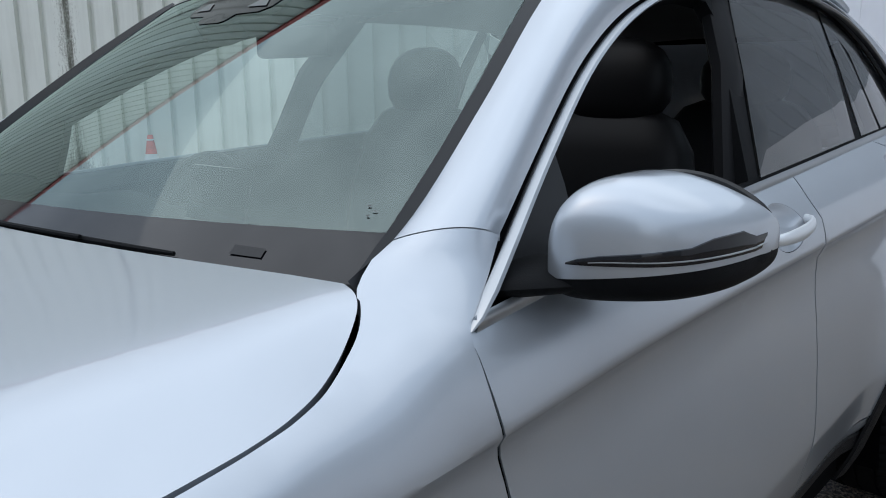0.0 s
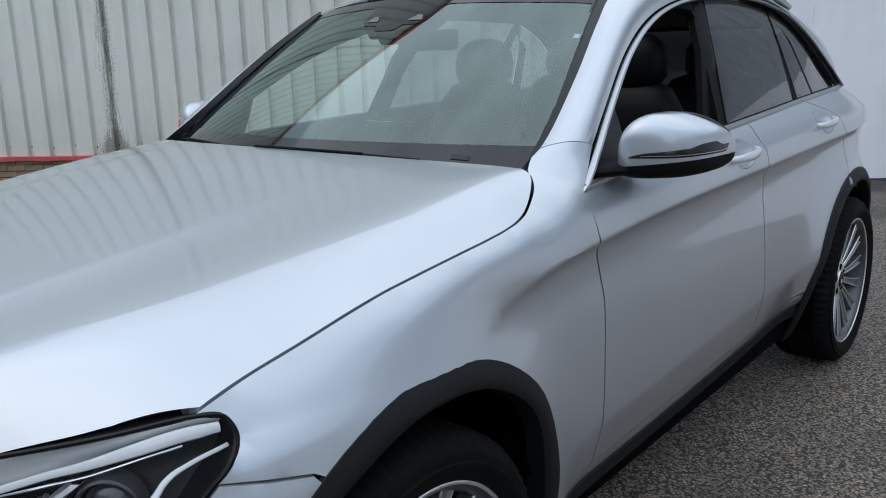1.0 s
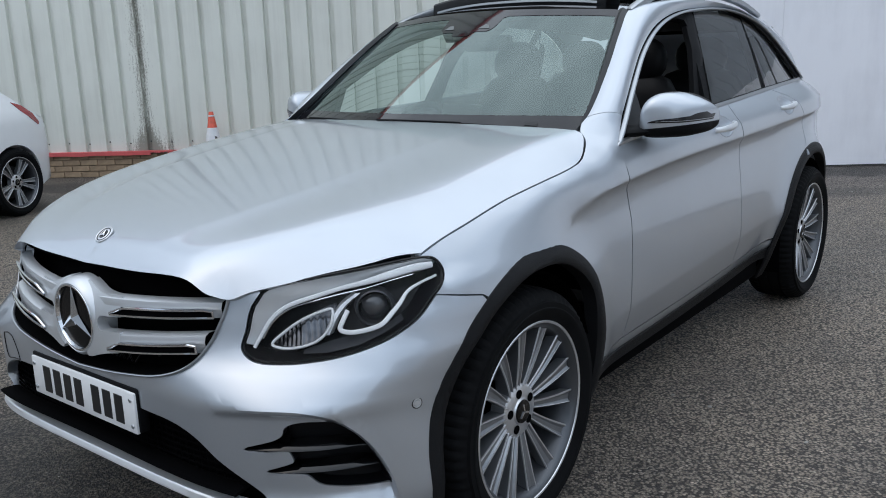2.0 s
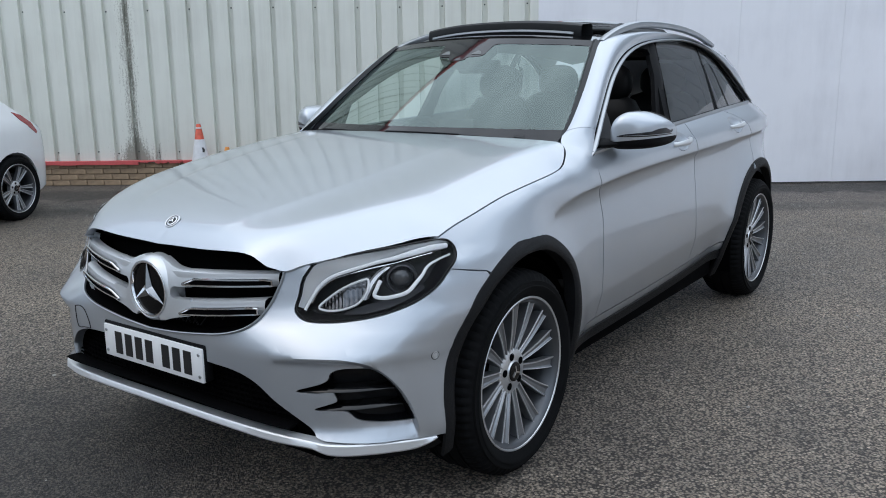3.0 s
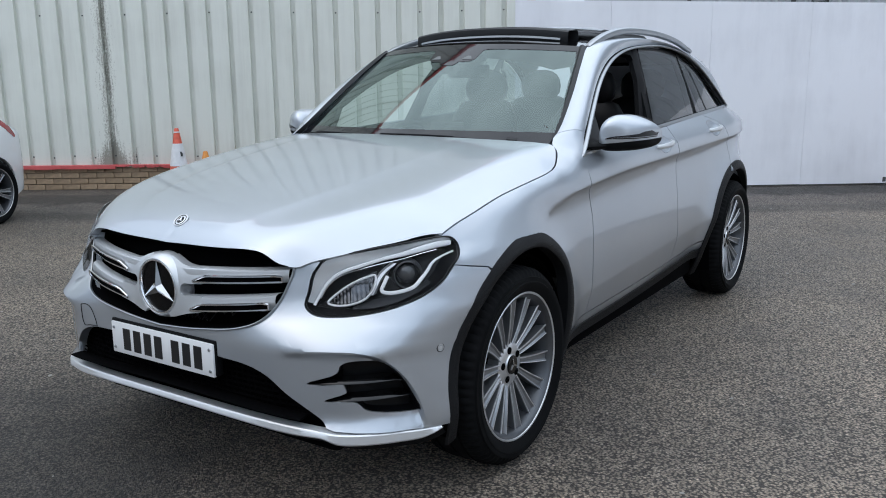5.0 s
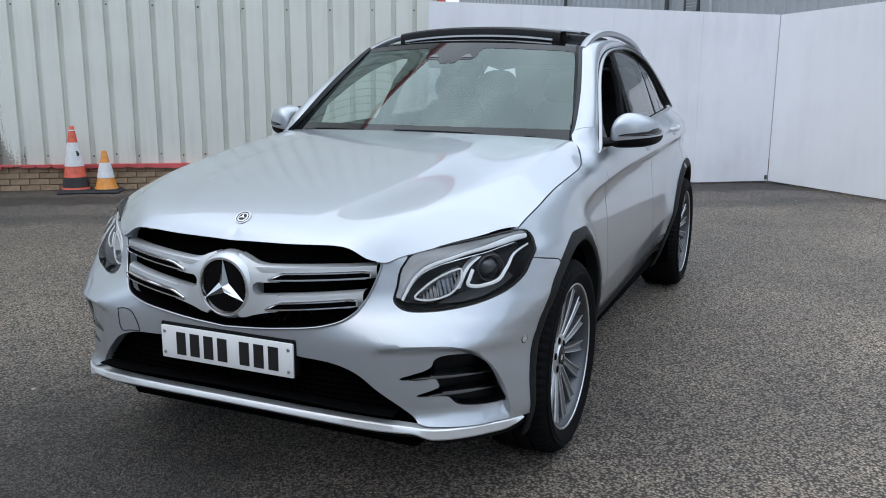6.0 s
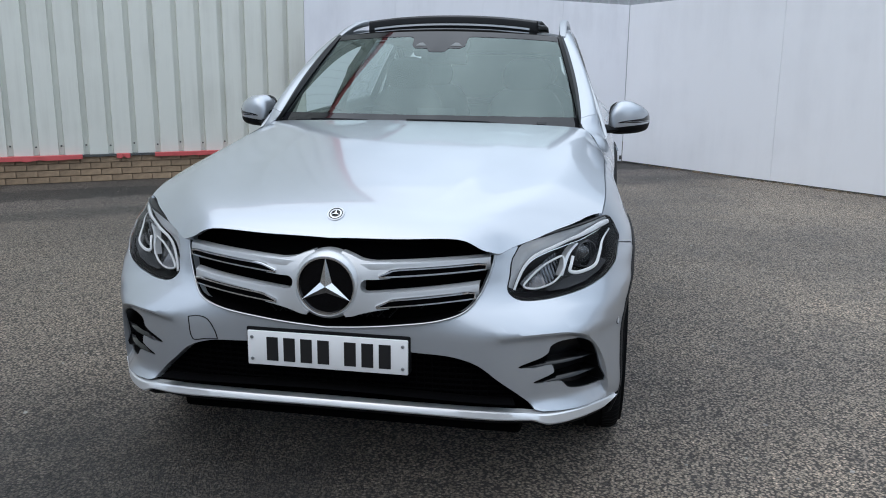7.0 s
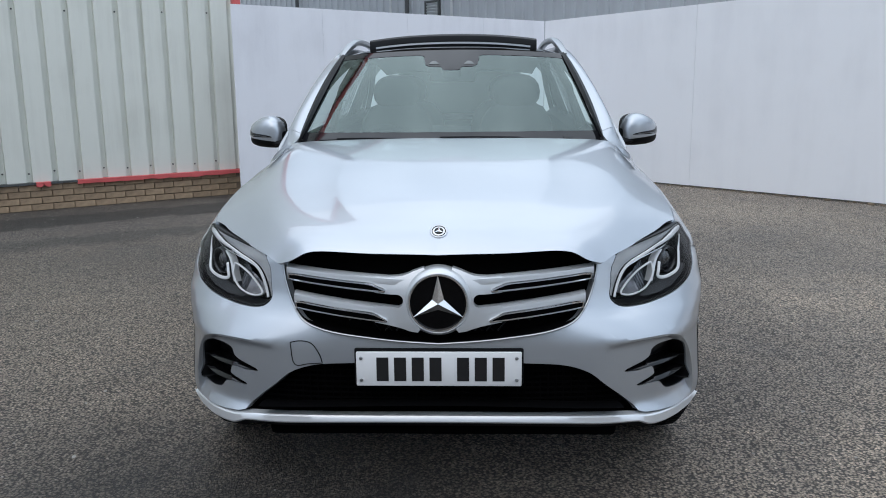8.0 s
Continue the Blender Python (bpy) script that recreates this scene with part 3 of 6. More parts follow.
# fixing screws in two rows, one to each second rib
sm = bmesh.new()
for row in (0.42, 2.2):
    for k in range(-12, 26):
        if k % 2 and row > 1:
            continue
        mat = Matrix.Translation((-0.36 + 0.2647 * k, 0.046, row + 0.012 * math.sin(k * 2.7))) @ Matrix.Rotation(radians(90), 4, "X")
        bmesh.ops.create_cone(sm, cap_ends=True, segments=8, radius1=0.011, radius2=0.008, depth=0.01, matrix=mat)
part("screws", sm, SCREW, clad, "dark screw heads")
def strip(name, x0, x1, z0, z1, y0, y1, mat, label, wob=0.0, frame_m=None, seed=1, seg=60):
    """A long flashing with a slightly dented lower edge."""
    rnd = random.Random(seed)
    rows = []
    for i in range(seg + 1):
        x = x0 + (x1 - x0) * i / seg
        w = wob * rnd.uniform(-1, 1) * (2.2 if rnd.random() < 0.12 else 0.6)
        rows.append([(x, y1, z1), (x, y0, z1 - 0.004), (x, y0 + w * 0.4, z0 + w), (x, y1, z0 + 0.006)])
    bm = loft(rows, True, True)
    ob = part(name, bm, mat, smooth=False)
    ob.matrix_world = frame_m
    return tagged(ob, label, "trim", kind="structure")


def stain(m):
    """Grime that has run down one pair of ribs."""
    n, l = m.node_tree.nodes, m.node_tree.links
    b = n["Principled BSDF"]
    co = n.new("ShaderNodeTexCoord")
    sp = n.new("ShaderNodeSeparateXYZ")
    l.new(co.outputs["Object"], sp.inputs["Vector"])
    def math_(op, x, y=0.0):
        q = n.new("ShaderNodeMath")
        q.operation = op
        for i, v in enumerate((x, y)):
            if isinstance(v, (int, float)):
                q.inputs[i].default_value = v
            else:
                l.new(v, q.inputs[i])
        return q.outputs["Value"]
    def tent(axis, mid, half):
        return math_("MAXIMUM", 0.0, math_("SUBTRACT", 1.0, math_("MULTIPLY", math_("ABSOLUTE", math_("SUBTRACT", sp.outputs[axis], mid)), 1 / half)))
    run, foot = tent("X", 0.945, 0.17), math_("MULTIPLY", tent("X", 0.98, 0.46), tent("Z", 0.315, 0.34))

    def grain(scale, rough):
        mp = n.new("ShaderNodeMapping")
        mp.inputs["Scale"].default_value = scale
        l.new(co.outputs["Object"], mp.inputs["Vector"])
        nz = n.new("ShaderNodeTexNoise")
        nz.inputs["Scale"].default_value, nz.inputs["Detail"].default_value, nz.inputs["Roughness"].default_value = 1.0, 7, rough
        l.new(mp.outputs["Vector"], nz.inputs["Vector"])
        return nz.outputs["Fac"]
    spots = math_("ADD", math_("MULTIPLY", grain((34, 34, 3.2), 0.75), 0.55), math_("MULTIPLY", grain((55, 55, 38), 0.7), 0.45))
    f = math_("ADD", spots, math_("ADD", math_("MULTIPLY", run, 0.17), math_("MULTIPLY", foot, 0.26)))
    r = n.new("ShaderNodeMapRange")
    r.inputs["From Min"].default_value, r.inputs["From Max"].default_value, r.inputs["To Max"].default_value = 0.585, 0.70, 0.85
    l.new(math_("MULTIPLY", f, math_("GREATER_THAN", math_("ADD", run, foot), 0.02)), r.inputs["Value"])
    mx_ = n.new("ShaderNodeMixRGB")
    mx_.inputs["Color2"].default_value = (0.20, 0.19, 0.155, 1)
    l.new(b.inputs["Base Color"].links[0].from_socket, mx_.inputs["Color1"])
    l.new(r.outputs["Result"], mx_.inputs["Fac"])
    l.new(mx_.outputs["Color"], b.inputs["Base Color"])


stain(CLAD)
for x0, x1, z0, seg in ((CLAD_LO, 0.98, 0.272, 130), (0.98, 1.20, 0.300, 16), (1.20, 1.60, 0.284, 24), (1.60, 3.56, 0.272, 30), (3.93, 4.08, 0.272, 6), (4.36, CLAD_HI, 0.272, 30)):
    strip("trim_red_sill", x0, x1, z0, 0.322, -0.055, 0.02, RED, "chipped red metal drip flashing along the cladding foot", 0.010, CM, 3 + seg, seg)
strip("trim_bare_sill", 1.0, 4.4, 0.296, 0.320, -0.040, 0.02, SCREW, "bare rusted flashing where the red one is gone", 0.006, CM, 9, 60)
strip("trim_red_eaves", CLAD_LO, CLAD_HI + 0.1, CLAD_TOP, CLAD_TOP + 0.25, -0.10, 0.10, RED, "red metal eaves fascia along the cladding top", 0.0, CM, 4)
cc = box(0.10, 0.14, CLAD_TOP - 2.3, (CLAD_HI + 0.05, 0.0, 2.3 + (CLAD_TOP - 2.3) / 2), 0.006)
ob = part("trim_red_corner", cc, RED, smooth=False)
ob.matrix_world = CM
tagged(ob, "red metal corner flashing of the clad building", "trim", kind="structure")
pl = box(CLAD_HI - CLAD_LO, 0.20, 0.27, ((CLAD_HI + CLAD_LO) / 2, 0.115, 0.135))
plinth = part("wall_plinth", pl, MORTAR, smooth=False)
plinth.matrix_world = CM
tagged(plinth, "low buff brick plinth below the metal cladding", "wall", kind="structure")
# building behind the ribs: gable end and flat roof close the block
ob = part("wall_clad_end", box(0.06, 9, CLAD_TOP, (CLAD_HI + 0.03, 4.6, CLAD_TOP / 2)), CLADGREY, smooth=False)
ob.matrix_world = CM
tagged(ob, "grey metal end wall of the clad building", "wall", kind="structure")
ob = part("roof_clad", box(CLAD_HI - CLAD_LO, 9, 0.12, ((CLAD_HI + CLAD_LO) / 2, 4.6, CLAD_TOP + 0.28)), CLADGREY, smooth=False)
ob.matrix_world = CM
tagged(ob, "flat grey roof of the clad building", "roof", kind="structure")

# white boarding, two runs that meet in a corner
PAN_A, PAN_ANG = Vector((-0.37, 8.15, 0)), math.degrees(math.atan2(1.13, 1.57))
PM = wall_at(PAN_A, PAN_ANG)


def boarding(name, x0, x1, h0, h1, frame_m, label, sheet=1.22, first=0.0, paint=None):
    root = new(name)
    root.matrix_world = frame_m
    tagged(root, label, "wall", kind="structure")
    rnd = random.Random(len(name))
    k = x0
    while k < x1 - 0.01:
        e = min(k + (first if first and k == x0 else sheet), x1)
        za, zb = (h0 + (h1 - h0) * (q - x0) / (x1 - x0) for q in (k, e))
        bm = box(e - k - 0.003, 0.018, 1.0, ((k + e) / 2, 0.009 + rnd.uniform(-0.002, 0.003), 0.5))
        for v in bm.verts:
            v.co.z = 0.02 + rnd.uniform(0, 0.006) if v.co.z < 0.5 else (za if v.co.x < (k + e) / 2 else zb)
        part("board_sheet", bm, paint or BOARD, root, smooth=False)
        k = e
    bm = box(x1 - x0, 0.05, 0.10, ((x0 + x1) / 2, 0.05, 0.06))
    part("sole_plate", bm, SCREW, root, "dark timber sole plate", smooth=False)
    return root


boarding("wall_boarding_back", -2.83, 1.86, 2.27, 2.205, PM, "white painted sheet boarding with faint joints", 1.22, 1.15)
CORNER = PM @ Vector((1.87, 0, 0))
RM = wall_at(CORNER, math.degrees(math.atan2(5.90 - CORNER.y, 4.54 - CORNER.x)))
boarding("wall_boarding_side", 0.0, 14.6, 2.205, 2.62, RM, "white painted sheet boarding, clean, with sky light in its colour", 2.44, paint=BOARD_LIT)
# packing strip and grit along the side boarding's foot
part_ = bmesh.new()
rnd = random.Random(7)
for i in range(170):
    x = 0.4 + 9.0 * rnd.random()
    b = box(rnd.uniform(0.01, 0.06), rnd.uniform(0.01, 0.03), rnd.uniform(0.006, 0.022), (x, -rnd.uniform(0.0, 0.06), 0.008), 0, 1, Matrix.Rotation(rnd.uniform(0, 3), 3, "Z"))
    part_ = join(part_, b)
ob = part("grit", part_, MORTAR, smooth=False)
ob.matrix_world = RM
tagged(ob, "loose leaves and grit along the boarding foot", "debris", kind="stuff")
bl = box(0.05, 0.05, 0.06, (-0.03, -0.03, 0.07), 0.004)
ob = part("corner_bracket", bl, SCREW, smooth=False)
ob.matrix_world = RM
tagged(ob, "small black bracket at the foot of the boarding corner", "bracket")

# one grey clad building stands behind both runs of boarding
FM = RM @ Matrix.Translation((0, 2.5, 0))
far = part("wall_far", ribbed(-17, 34, 0.0, 5.6, 0.24, 0.06, 0.03), CLADGREY, smooth=False)
far.matrix_world = FM
tagged(far, "grey ribbed metal building behind the boarding", "wall", kind="structure")
PIPE_PALE = plain("pale pipe plastic", (0.55, 0.57, 0.58), 0.5)
for x, mat, r, lab in ((-9.93, SCREW, 0.045, "dark metal downpipe on the grey building"), (-5.81, SCREW, 0.045, "dark metal downpipe on the grey building"), (-6.35, PIPE_PALE, 0.028, "thin pale pipe on the grey building"), (-4.45, PIPE_PALE, 0.028, "thin pale pipe on the grey building")):
    ob = part("downpipe", sweep([(x, -0.09, 0.0), (x, -0.09, 2.2), (x, -0.09, 5.5)], ring(r, n=10), (1, 0, 0)), mat)
    ob.matrix_world = FM
    tagged(ob, lab, "downpipe", "downpipes")
vent_box = thing("wall_vent", "small dark framed vent in the grey building", "vent")
vent_box.matrix_world = FM @ Matrix.Translation((-5.07, -0.04, 2.80))
for dx, dz, sx, sz in ((-0.20, 0, 0.04, 0.36), (0.20, 0, 0.04, 0.36), (0, 0.16, 0.36, 0.04), (0, -0.16, 0.36, 0.04)):
    part("frame_bar", box(sx, 0.06, sz, (dx, 0, dz), 0.004), SCREW, vent_box, smooth=False)
for k in range(5):
    part("slat", box(0.36, 0.02, 0.045, (0, 0.0, -0.115 + 0.058 * k), 0.003, 1, Matrix.Rotation(radians(30), 3, "X")), PIPE_PALE, vent_box, smooth=False)

# unseen walls added to close the yard behind the walk and dim reflections
for nm, a, b, h in (("wall_south", (-16, -12), (16, -14.5), 6.0), ("wall_west", (-19, -12.2), (-18, -4), 5.0)):
    d = Vector((b[0] - a[0], b[1] - a[1], 0))
    ob = part(nm, box(d.length, 0.3, h, (d.length / 2, 0, h / 2)), CLADGREY, smooth=False)
    ob.matrix_world = wall_at(Vector((*a, 0)), math.degrees(math.atan2(d.y, d.x)))
    tagged(ob, "plain grey metal wall, unseen, added to close the yard and dim reflections", "wall", kind="structure")
# loose pale chippings on the asphalt
bm = bmesh.new()
rnd = random.Random(5)
for i in range(420):
    x, y = rnd.uniform(-6, 7), rnd.uniform(-3.2, 8)
    k = rnd.uniform(0.003, 0.009)
    m = Matrix.Translation((x, y, k * 0.4)) @ Matrix.Rotation(rnd.uniform(0, 6), 4, "Z") @ Matrix.Diagonal((k * rnd.uniform(0.8, 1.6), k, k * 0.6, 1))
    bmesh.ops.create_icosphere(bm, subdivisions=1, radius=1, matrix=m)
CHIP = plain("pale stone chips", (0.42, 0.40, 0.37), 0.9, vary=0.3, scale=3)
tagged(part("chippings", bm, CHIP, smooth=False), "loose pale stone chippings on the asphalt", "gravel", kind="stuff")


# ---------------------------------------------------------------- the silver estate car: skin
TRIMGREY = plain("satin black trim", (0.013, 0.014, 0.016), 0.42, spec=0.35)
car = thing("car", "silver metallic estate car with dark tinted windows, parked on the asphalt", "car")
GAP = 0.0027


ARCH_R = {0.0: pchip((-40, 0.44), (0, 0.443), (22, 0.462), (42, 0.506), (62, 0.495), (90, 0.476), (120, 0.470), (150, 0.470), (185, 0.449), (230, 0.447)),
          WB: pchip((-40, 0.46), (0, 0.47), (45, 0.49), (90, 0.487), (135, 0.50), (170, 0.508), (230, 0.50))}


def arch(wy, a0, a1, n=28):
    """A run of the wheel arch's edge, degrees from the rear over the top to the front."""
    out = []
    for i in range(n + 1):
        a = radians(a0 + (a1 - a0) * i / n)
        r = ARCH_R[wy](math.degrees(a))
        y, z = wy + r * math.cos(a), HUB + r * math.sin(a)
        out.append((s_of_y(y, z) if y < 0 else y, z))
    return out


def xz(pts):
    """Nose points given by half width and height, in the skin's run."""
    return [(s_of_x(x, z), z) for x, z in pts]


# edge of the bonnet, from the lamp back to the screen, by half width and length
HOOD_EDGE = spline([(0.832, -0.366), (0.839, -0.278), (0.841, -0.19), (0.838, -0.05), (0.835, 0.09), (0.834, 0.22), (0.833, 0.32), (0.829, 0.40), (0.820, 0.452), (0.806, 0.502), (0.786, 0.550), (0.764, 0.588), (0.745, 0.602), (0.722, 0.606)], 5)
HOOD_REAR = [(0.722 * (1 - k / 12), 0.606 - 0.155 * (1 - (1 - k / 12) ** 2.2)) for k in range(1, 13)]
HOOD_FRONT = spline([(0.0, -0.790), (0.25, -0.782), (0.42, -0.765), (0.475, -0.755), (0.508, -0.738)], 6) + spline([(0.508, -0.738), (0.545, -0.708), (0.616, -0.641), (0.676, -0.569), (0.739, -0.491), (0.795, -0.410), (0.832, -0.366)], 4)
bm = cut_sheet(lambda x, y: hood(x, y), chain(HOOD_FRONT, HOOD_EDGE, HOOD_REAR), step=0.022, lip=0.03, out=(0, 0, 1), mirror=True, gap=GAP, extra=[(CREST(y) + d, y) for y in np.arange(-0.76, 0.5, 0.02) for d in (-0.014, -0.004, 0.004, 0.014, 0.028)],
               turn=lambda c: Vector((-0.3 * c.x, 1, -0.12)).normalized() if c.y < -0.742 else Vector((-0.5 * c.x, 0.75, -0.4)).normalized() if c.y < -0.38 else Vector((math.copysign(0.4, -c.x), 0, -0.92)))
part("bonnet", bm, PAINT, car, "silver bonnet with two soft creases")

EDGE_TOP = [(s_of_y(q[1], hood(*q).z), hood(*q).z) for q in HOOD_EDGE]
EDGE_SHIFT = [hood(*q) - shell(*e) for q, e in zip(HOOD_EDGE, EDGE_TOP)]
EDGE_ARR = np.array([(q[1], e[1]) for q, e in zip(HOOD_EDGE, EDGE_TOP)])
SHIFT_ARR = np.array([tuple(v) for v in EDGE_SHIFT])


def wing(s, z):
    """The front wing: the skin, drawn to the bonnet's edge along its top."""
    d = (EDGE_ARR[:, 0] - shell(s, z).y) ** 2 + (EDGE_ARR[:, 1] - z) ** 2
    w = np.exp(-(d - d.min()) / 0.0012)
    w /= w.sum()
    return shell(s, z) + Vector((w[:, None] * SHIFT_ARR).sum(0)) * math.exp(-float(d.min()) / 0.009)


LAMP = spline([(-0.838, 0.842), (-0.725, 0.868), (-0.502, 0.893), (-0.355, 0.901), (-0.311, 0.893), (-0.308, 0.865), (-0.344, 0.817), (-0.380, 0.779), (-0.446, 0.741), (-0.537, 0.710), (-0.639, 0.690), (-0.748, 0.681), (-0.854, 0.688), (-0.875, 0.710), (-0.857, 0.754)], 5, True)
LAMP_TOP, LAMP_SEAM = 0, 30
SEAM = [(-0.344, 0.817), (-0.272, 0.803), (-0.201, 0.790)]
DOORGAP = spline([(0.686, 1.062), (0.686, 1.006), (0.697, 0.948), (0.727, 0.86), (0.735, 0.80), (0.718, 0.66), (0.707, 0.56), (0.70, 0.384)], 5)
SILL_Z = pchip((0.3, 0.37), (0.5, 0.384), (0.65, 0.382), (1.15, 0.386), (1.8, 0.402), (2.3, 0.428))
WAIST_PTS = [(y, WAIST(y) + dz) for y in np.arange(0.2, 3.7, 0.016) for dz in (-0.030, -0.016, -0.008, -0.001, 0.004, 0.012)]
LOW_PTS = [(y, 0.495 + 0.035 * (y - 0.7) + dz) for y in np.arange(0.3, 2.4, 0.02) for dz in (-0.010, 0.0, 0.010)]
TIP = 8   # the wing leaves the bonnet this many steps before its corner
WING_BACK = [(EDGE_TOP[-TIP][0] * (1 - k) + 0.686 * k, EDGE_TOP[-TIP][1] * (1 - k) + 1.062 * k + 0.012 * math.sin(math.pi * k)) for k in np.linspace(0, 1, 11)]
arch_f = arch(0.0, 4, 119)
lamp_side = [tuple(q) for q in LAMP[15:31]]
wing_loop = chain(EDGE_TOP[:len(EDGE_TOP) - TIP + 1], WING_BACK[1:], DOORGAP, [(y, SILL_Z(y)) for y in (0.65, 0.6, 0.55, 0.5)], arch_f, [SEAM[2], SEAM[1]], lamp_side[::-1], [EDGE_TOP[0]])
wing_sheets = []
for sg in (1, -1):
    bm = cut_sheet(lambda y, z: wing(s_of_y(y, z), z), [(shell(*q).y, q[1]) for q in wing_loop], step=0.02, lip=0.025, out=(1, 0, 0.3), gap=GAP, extra=[q for q in WAIST_PTS + LOW_PTS if q[0] < 0.72], keep=WING_BACK)
    wing_sheets.append(bm)

# front bumper, open at the grille, the lamps, the lower intake and the side vents
GRILLE = xz(spline([(0.0, 0.595), (0.12, 0.603), (0.22, 0.614), (0.362, 0.636), (0.435, 0.664), (0.471, 0.706), (0.499, 0.776), (0.508, 0.825), (0.502, 0.848)], 5))
INTAKE = xz(spline([(0.0, 0.535), (0.15, 0.534), (0.274, 0.528), (0.401, 0.519), (0.476, 0.493), (0.534, 0.447), (0.60, 0.396), (0.645, 0.356), (0.655, 0.340)], 5)) + xz(spline([(0.655, 0.340), (0.50, 0.338), (0.3, 0.352), (0.0, 0.358)], 5))
VENT = spline([(-0.991, 0.483), (-0.915, 0.498), (-0.862, 0.509), (-0.826, 0.523), (-0.815, 0.541), (-0.769, 0.553), (-0.672, 0.555), (-0.578, 0.548), (-0.524, 0.526), (-0.468, 0.480), (-0.428, 0.432), (-0.393, 0.380), (-0.44, 0.375), (-0.625, 0.387), (-0.688, 0.398), (-0.734, 0.422), (-0.814, 0.426), (-0.908, 0.426), (-0.860, 0.437), (-0.811, 0.447), (-0.785, 0.456), (-0.793, 0.473), (-0.807, 0.484), (-0.901, 0.479)], 3, True)
LIP_TOP = [(-0.296, 0.312), (-0.370, 0.315), (-0.450, 0.319), (-0.540, 0.321), (-0.635, 0.324), (-0.750, 0.328), (-0.859, 0.332)]
arch_b = arch(0.0, 120.5, 188, n=16)
# the intake's upper edge bounds the bumper, so the loop runs round it
bump_loop = chain(GRILLE, [(-0.941, 0.843), (-0.893, 0.849), (-0.844, 0.849)], [tuple(LAMP[0])], [tuple(q) for q in LAMP[:29:-1]], SEAM[1:], arch_b, [(-0.255, 0.310)], LIP_TOP, INTAKE[:42][::-1][1:], [(-NOSE, 0.535)])


def inner(s, z):
    """A point of the nose's middle line, to draw the skin in or out from."""
    q = shell(s, z)
    return Vector((q.x * 0.55, q.y * 0.35, z))


# the sunk panel round each side vent: its edge runs level, then turns down outside the vent
REC_RUN = [(-1.3, 0.575), (-1.073, 0.582), (-0.961, 0.588), (-0.845, 0.590), (-0.728, 0.587), (-0.612, 0.570), (-0.541, 0.541), (-0.472, 0.495), (-0.419, 0.439), (-0.388, 0.384), (-0.366, 0.331)]
REC = pchip(*REC_RUN, (-0.34, 0.25), (-0.2, -0.3))
REC_PTS = []
for q0, q1 in zip(spline(REC_RUN[1:], 9)[:-1], spline(REC_RUN[1:], 9)[1:]):
    d = (q1 - q0) / np.linalg.norm(q1 - q0)
    REC_PTS += [tuple(q0 + k * np.array((d[1], -d[0]))) for k in (-0.014, -0.004, 0.003, 0.009, 0.015, 0.022, 0.032)]


def bumper(s, z):
    p = shell(s, z)
    way = (p - inner(s, z)).normalized()
    slope = (REC(s + 0.004) - REC(s - 0.004)) / 0.008
    d = (REC(s) - z) / math.sqrt(1 + slope * slope)
    fade = step01(-1.16, -0.90, s) * step01(0.315, 0.37, z)
    p += way * (0.0015 * math.exp(-((d + 0.010) / 0.014) ** 2) * step01(-1.05, -0.85, s) * step01(0.38, 0.44, z) - 0.026 * step01(-0.003, 0.020, d) * fade)
    p += Vector((0.2, -1, 0)).normalized() * (0.012 * step01(0.36, 0.29, z) if s < -0.5 else 0)
    return p


bm = cut_sheet(bumper, bump_loop, [VENT], step=0.018, lip=0.03, out=(0.4, -1, 0), mirror=True, gap=0.0018, extra=REC_PTS, turn=lambda c: Vector((-0.45 * c.x, -0.65 * c.y, 0)).normalized())
part("front_bumper", bm, PAINT, car, "silver front bumper")

# doors and quarter panels below the glass
BELT = [(y, belt_z(y) - 0.002) for y in np.linspace(0.688, 1.842, 16)]
BELT2 = [(y, belt_z(y) - 0.002) for y in np.linspace(1.846, 2.50, 10)]
BELT3 = [(y, belt_z(y) - 0.002) for y in np.linspace(2.50, 3.24, 12)]
MIDGAP = spline([(1.842, belt_z(1.842) - 0.002), (1.822, 1.08), (1.838, 0.99), (1.842, 0.8), (1.835, 0.6), (1.83, SILL_Z(1.83))], 5)
REARGAP = spline([(2.52, belt_z(2.52) - 0.002), (2.70, 1.10), (2.78, 1.0), (2.78, 0.9), (2.70, 0.81)], 5)
sill1 = [(y, SILL_Z(y)) for y in np.linspace(1.83, 0.705, 14)]
arch_r1 = arch(WB, 192, 111, n=20)
arch_r1 = [q for q in arch_r1 if q[1] > SILL_Z(2.3)]
sill2 = [(y, SILL_Z(y)) for y in np.linspace(arch_r1[0][0], 1.835, 9)]
arch_r2 = arch(WB, 110, -10, n=28)
CUPS = {"front_door": (1.640, 1.052), "rear_door": (2.530, 1.082)}
cup_ring = lambda c: [(c[0] + 0.088 * math.cos(a), c[1] + 0.043 * math.sin(a)) for a in np.linspace(0, 2 * math.pi, 28, endpoint=False)]
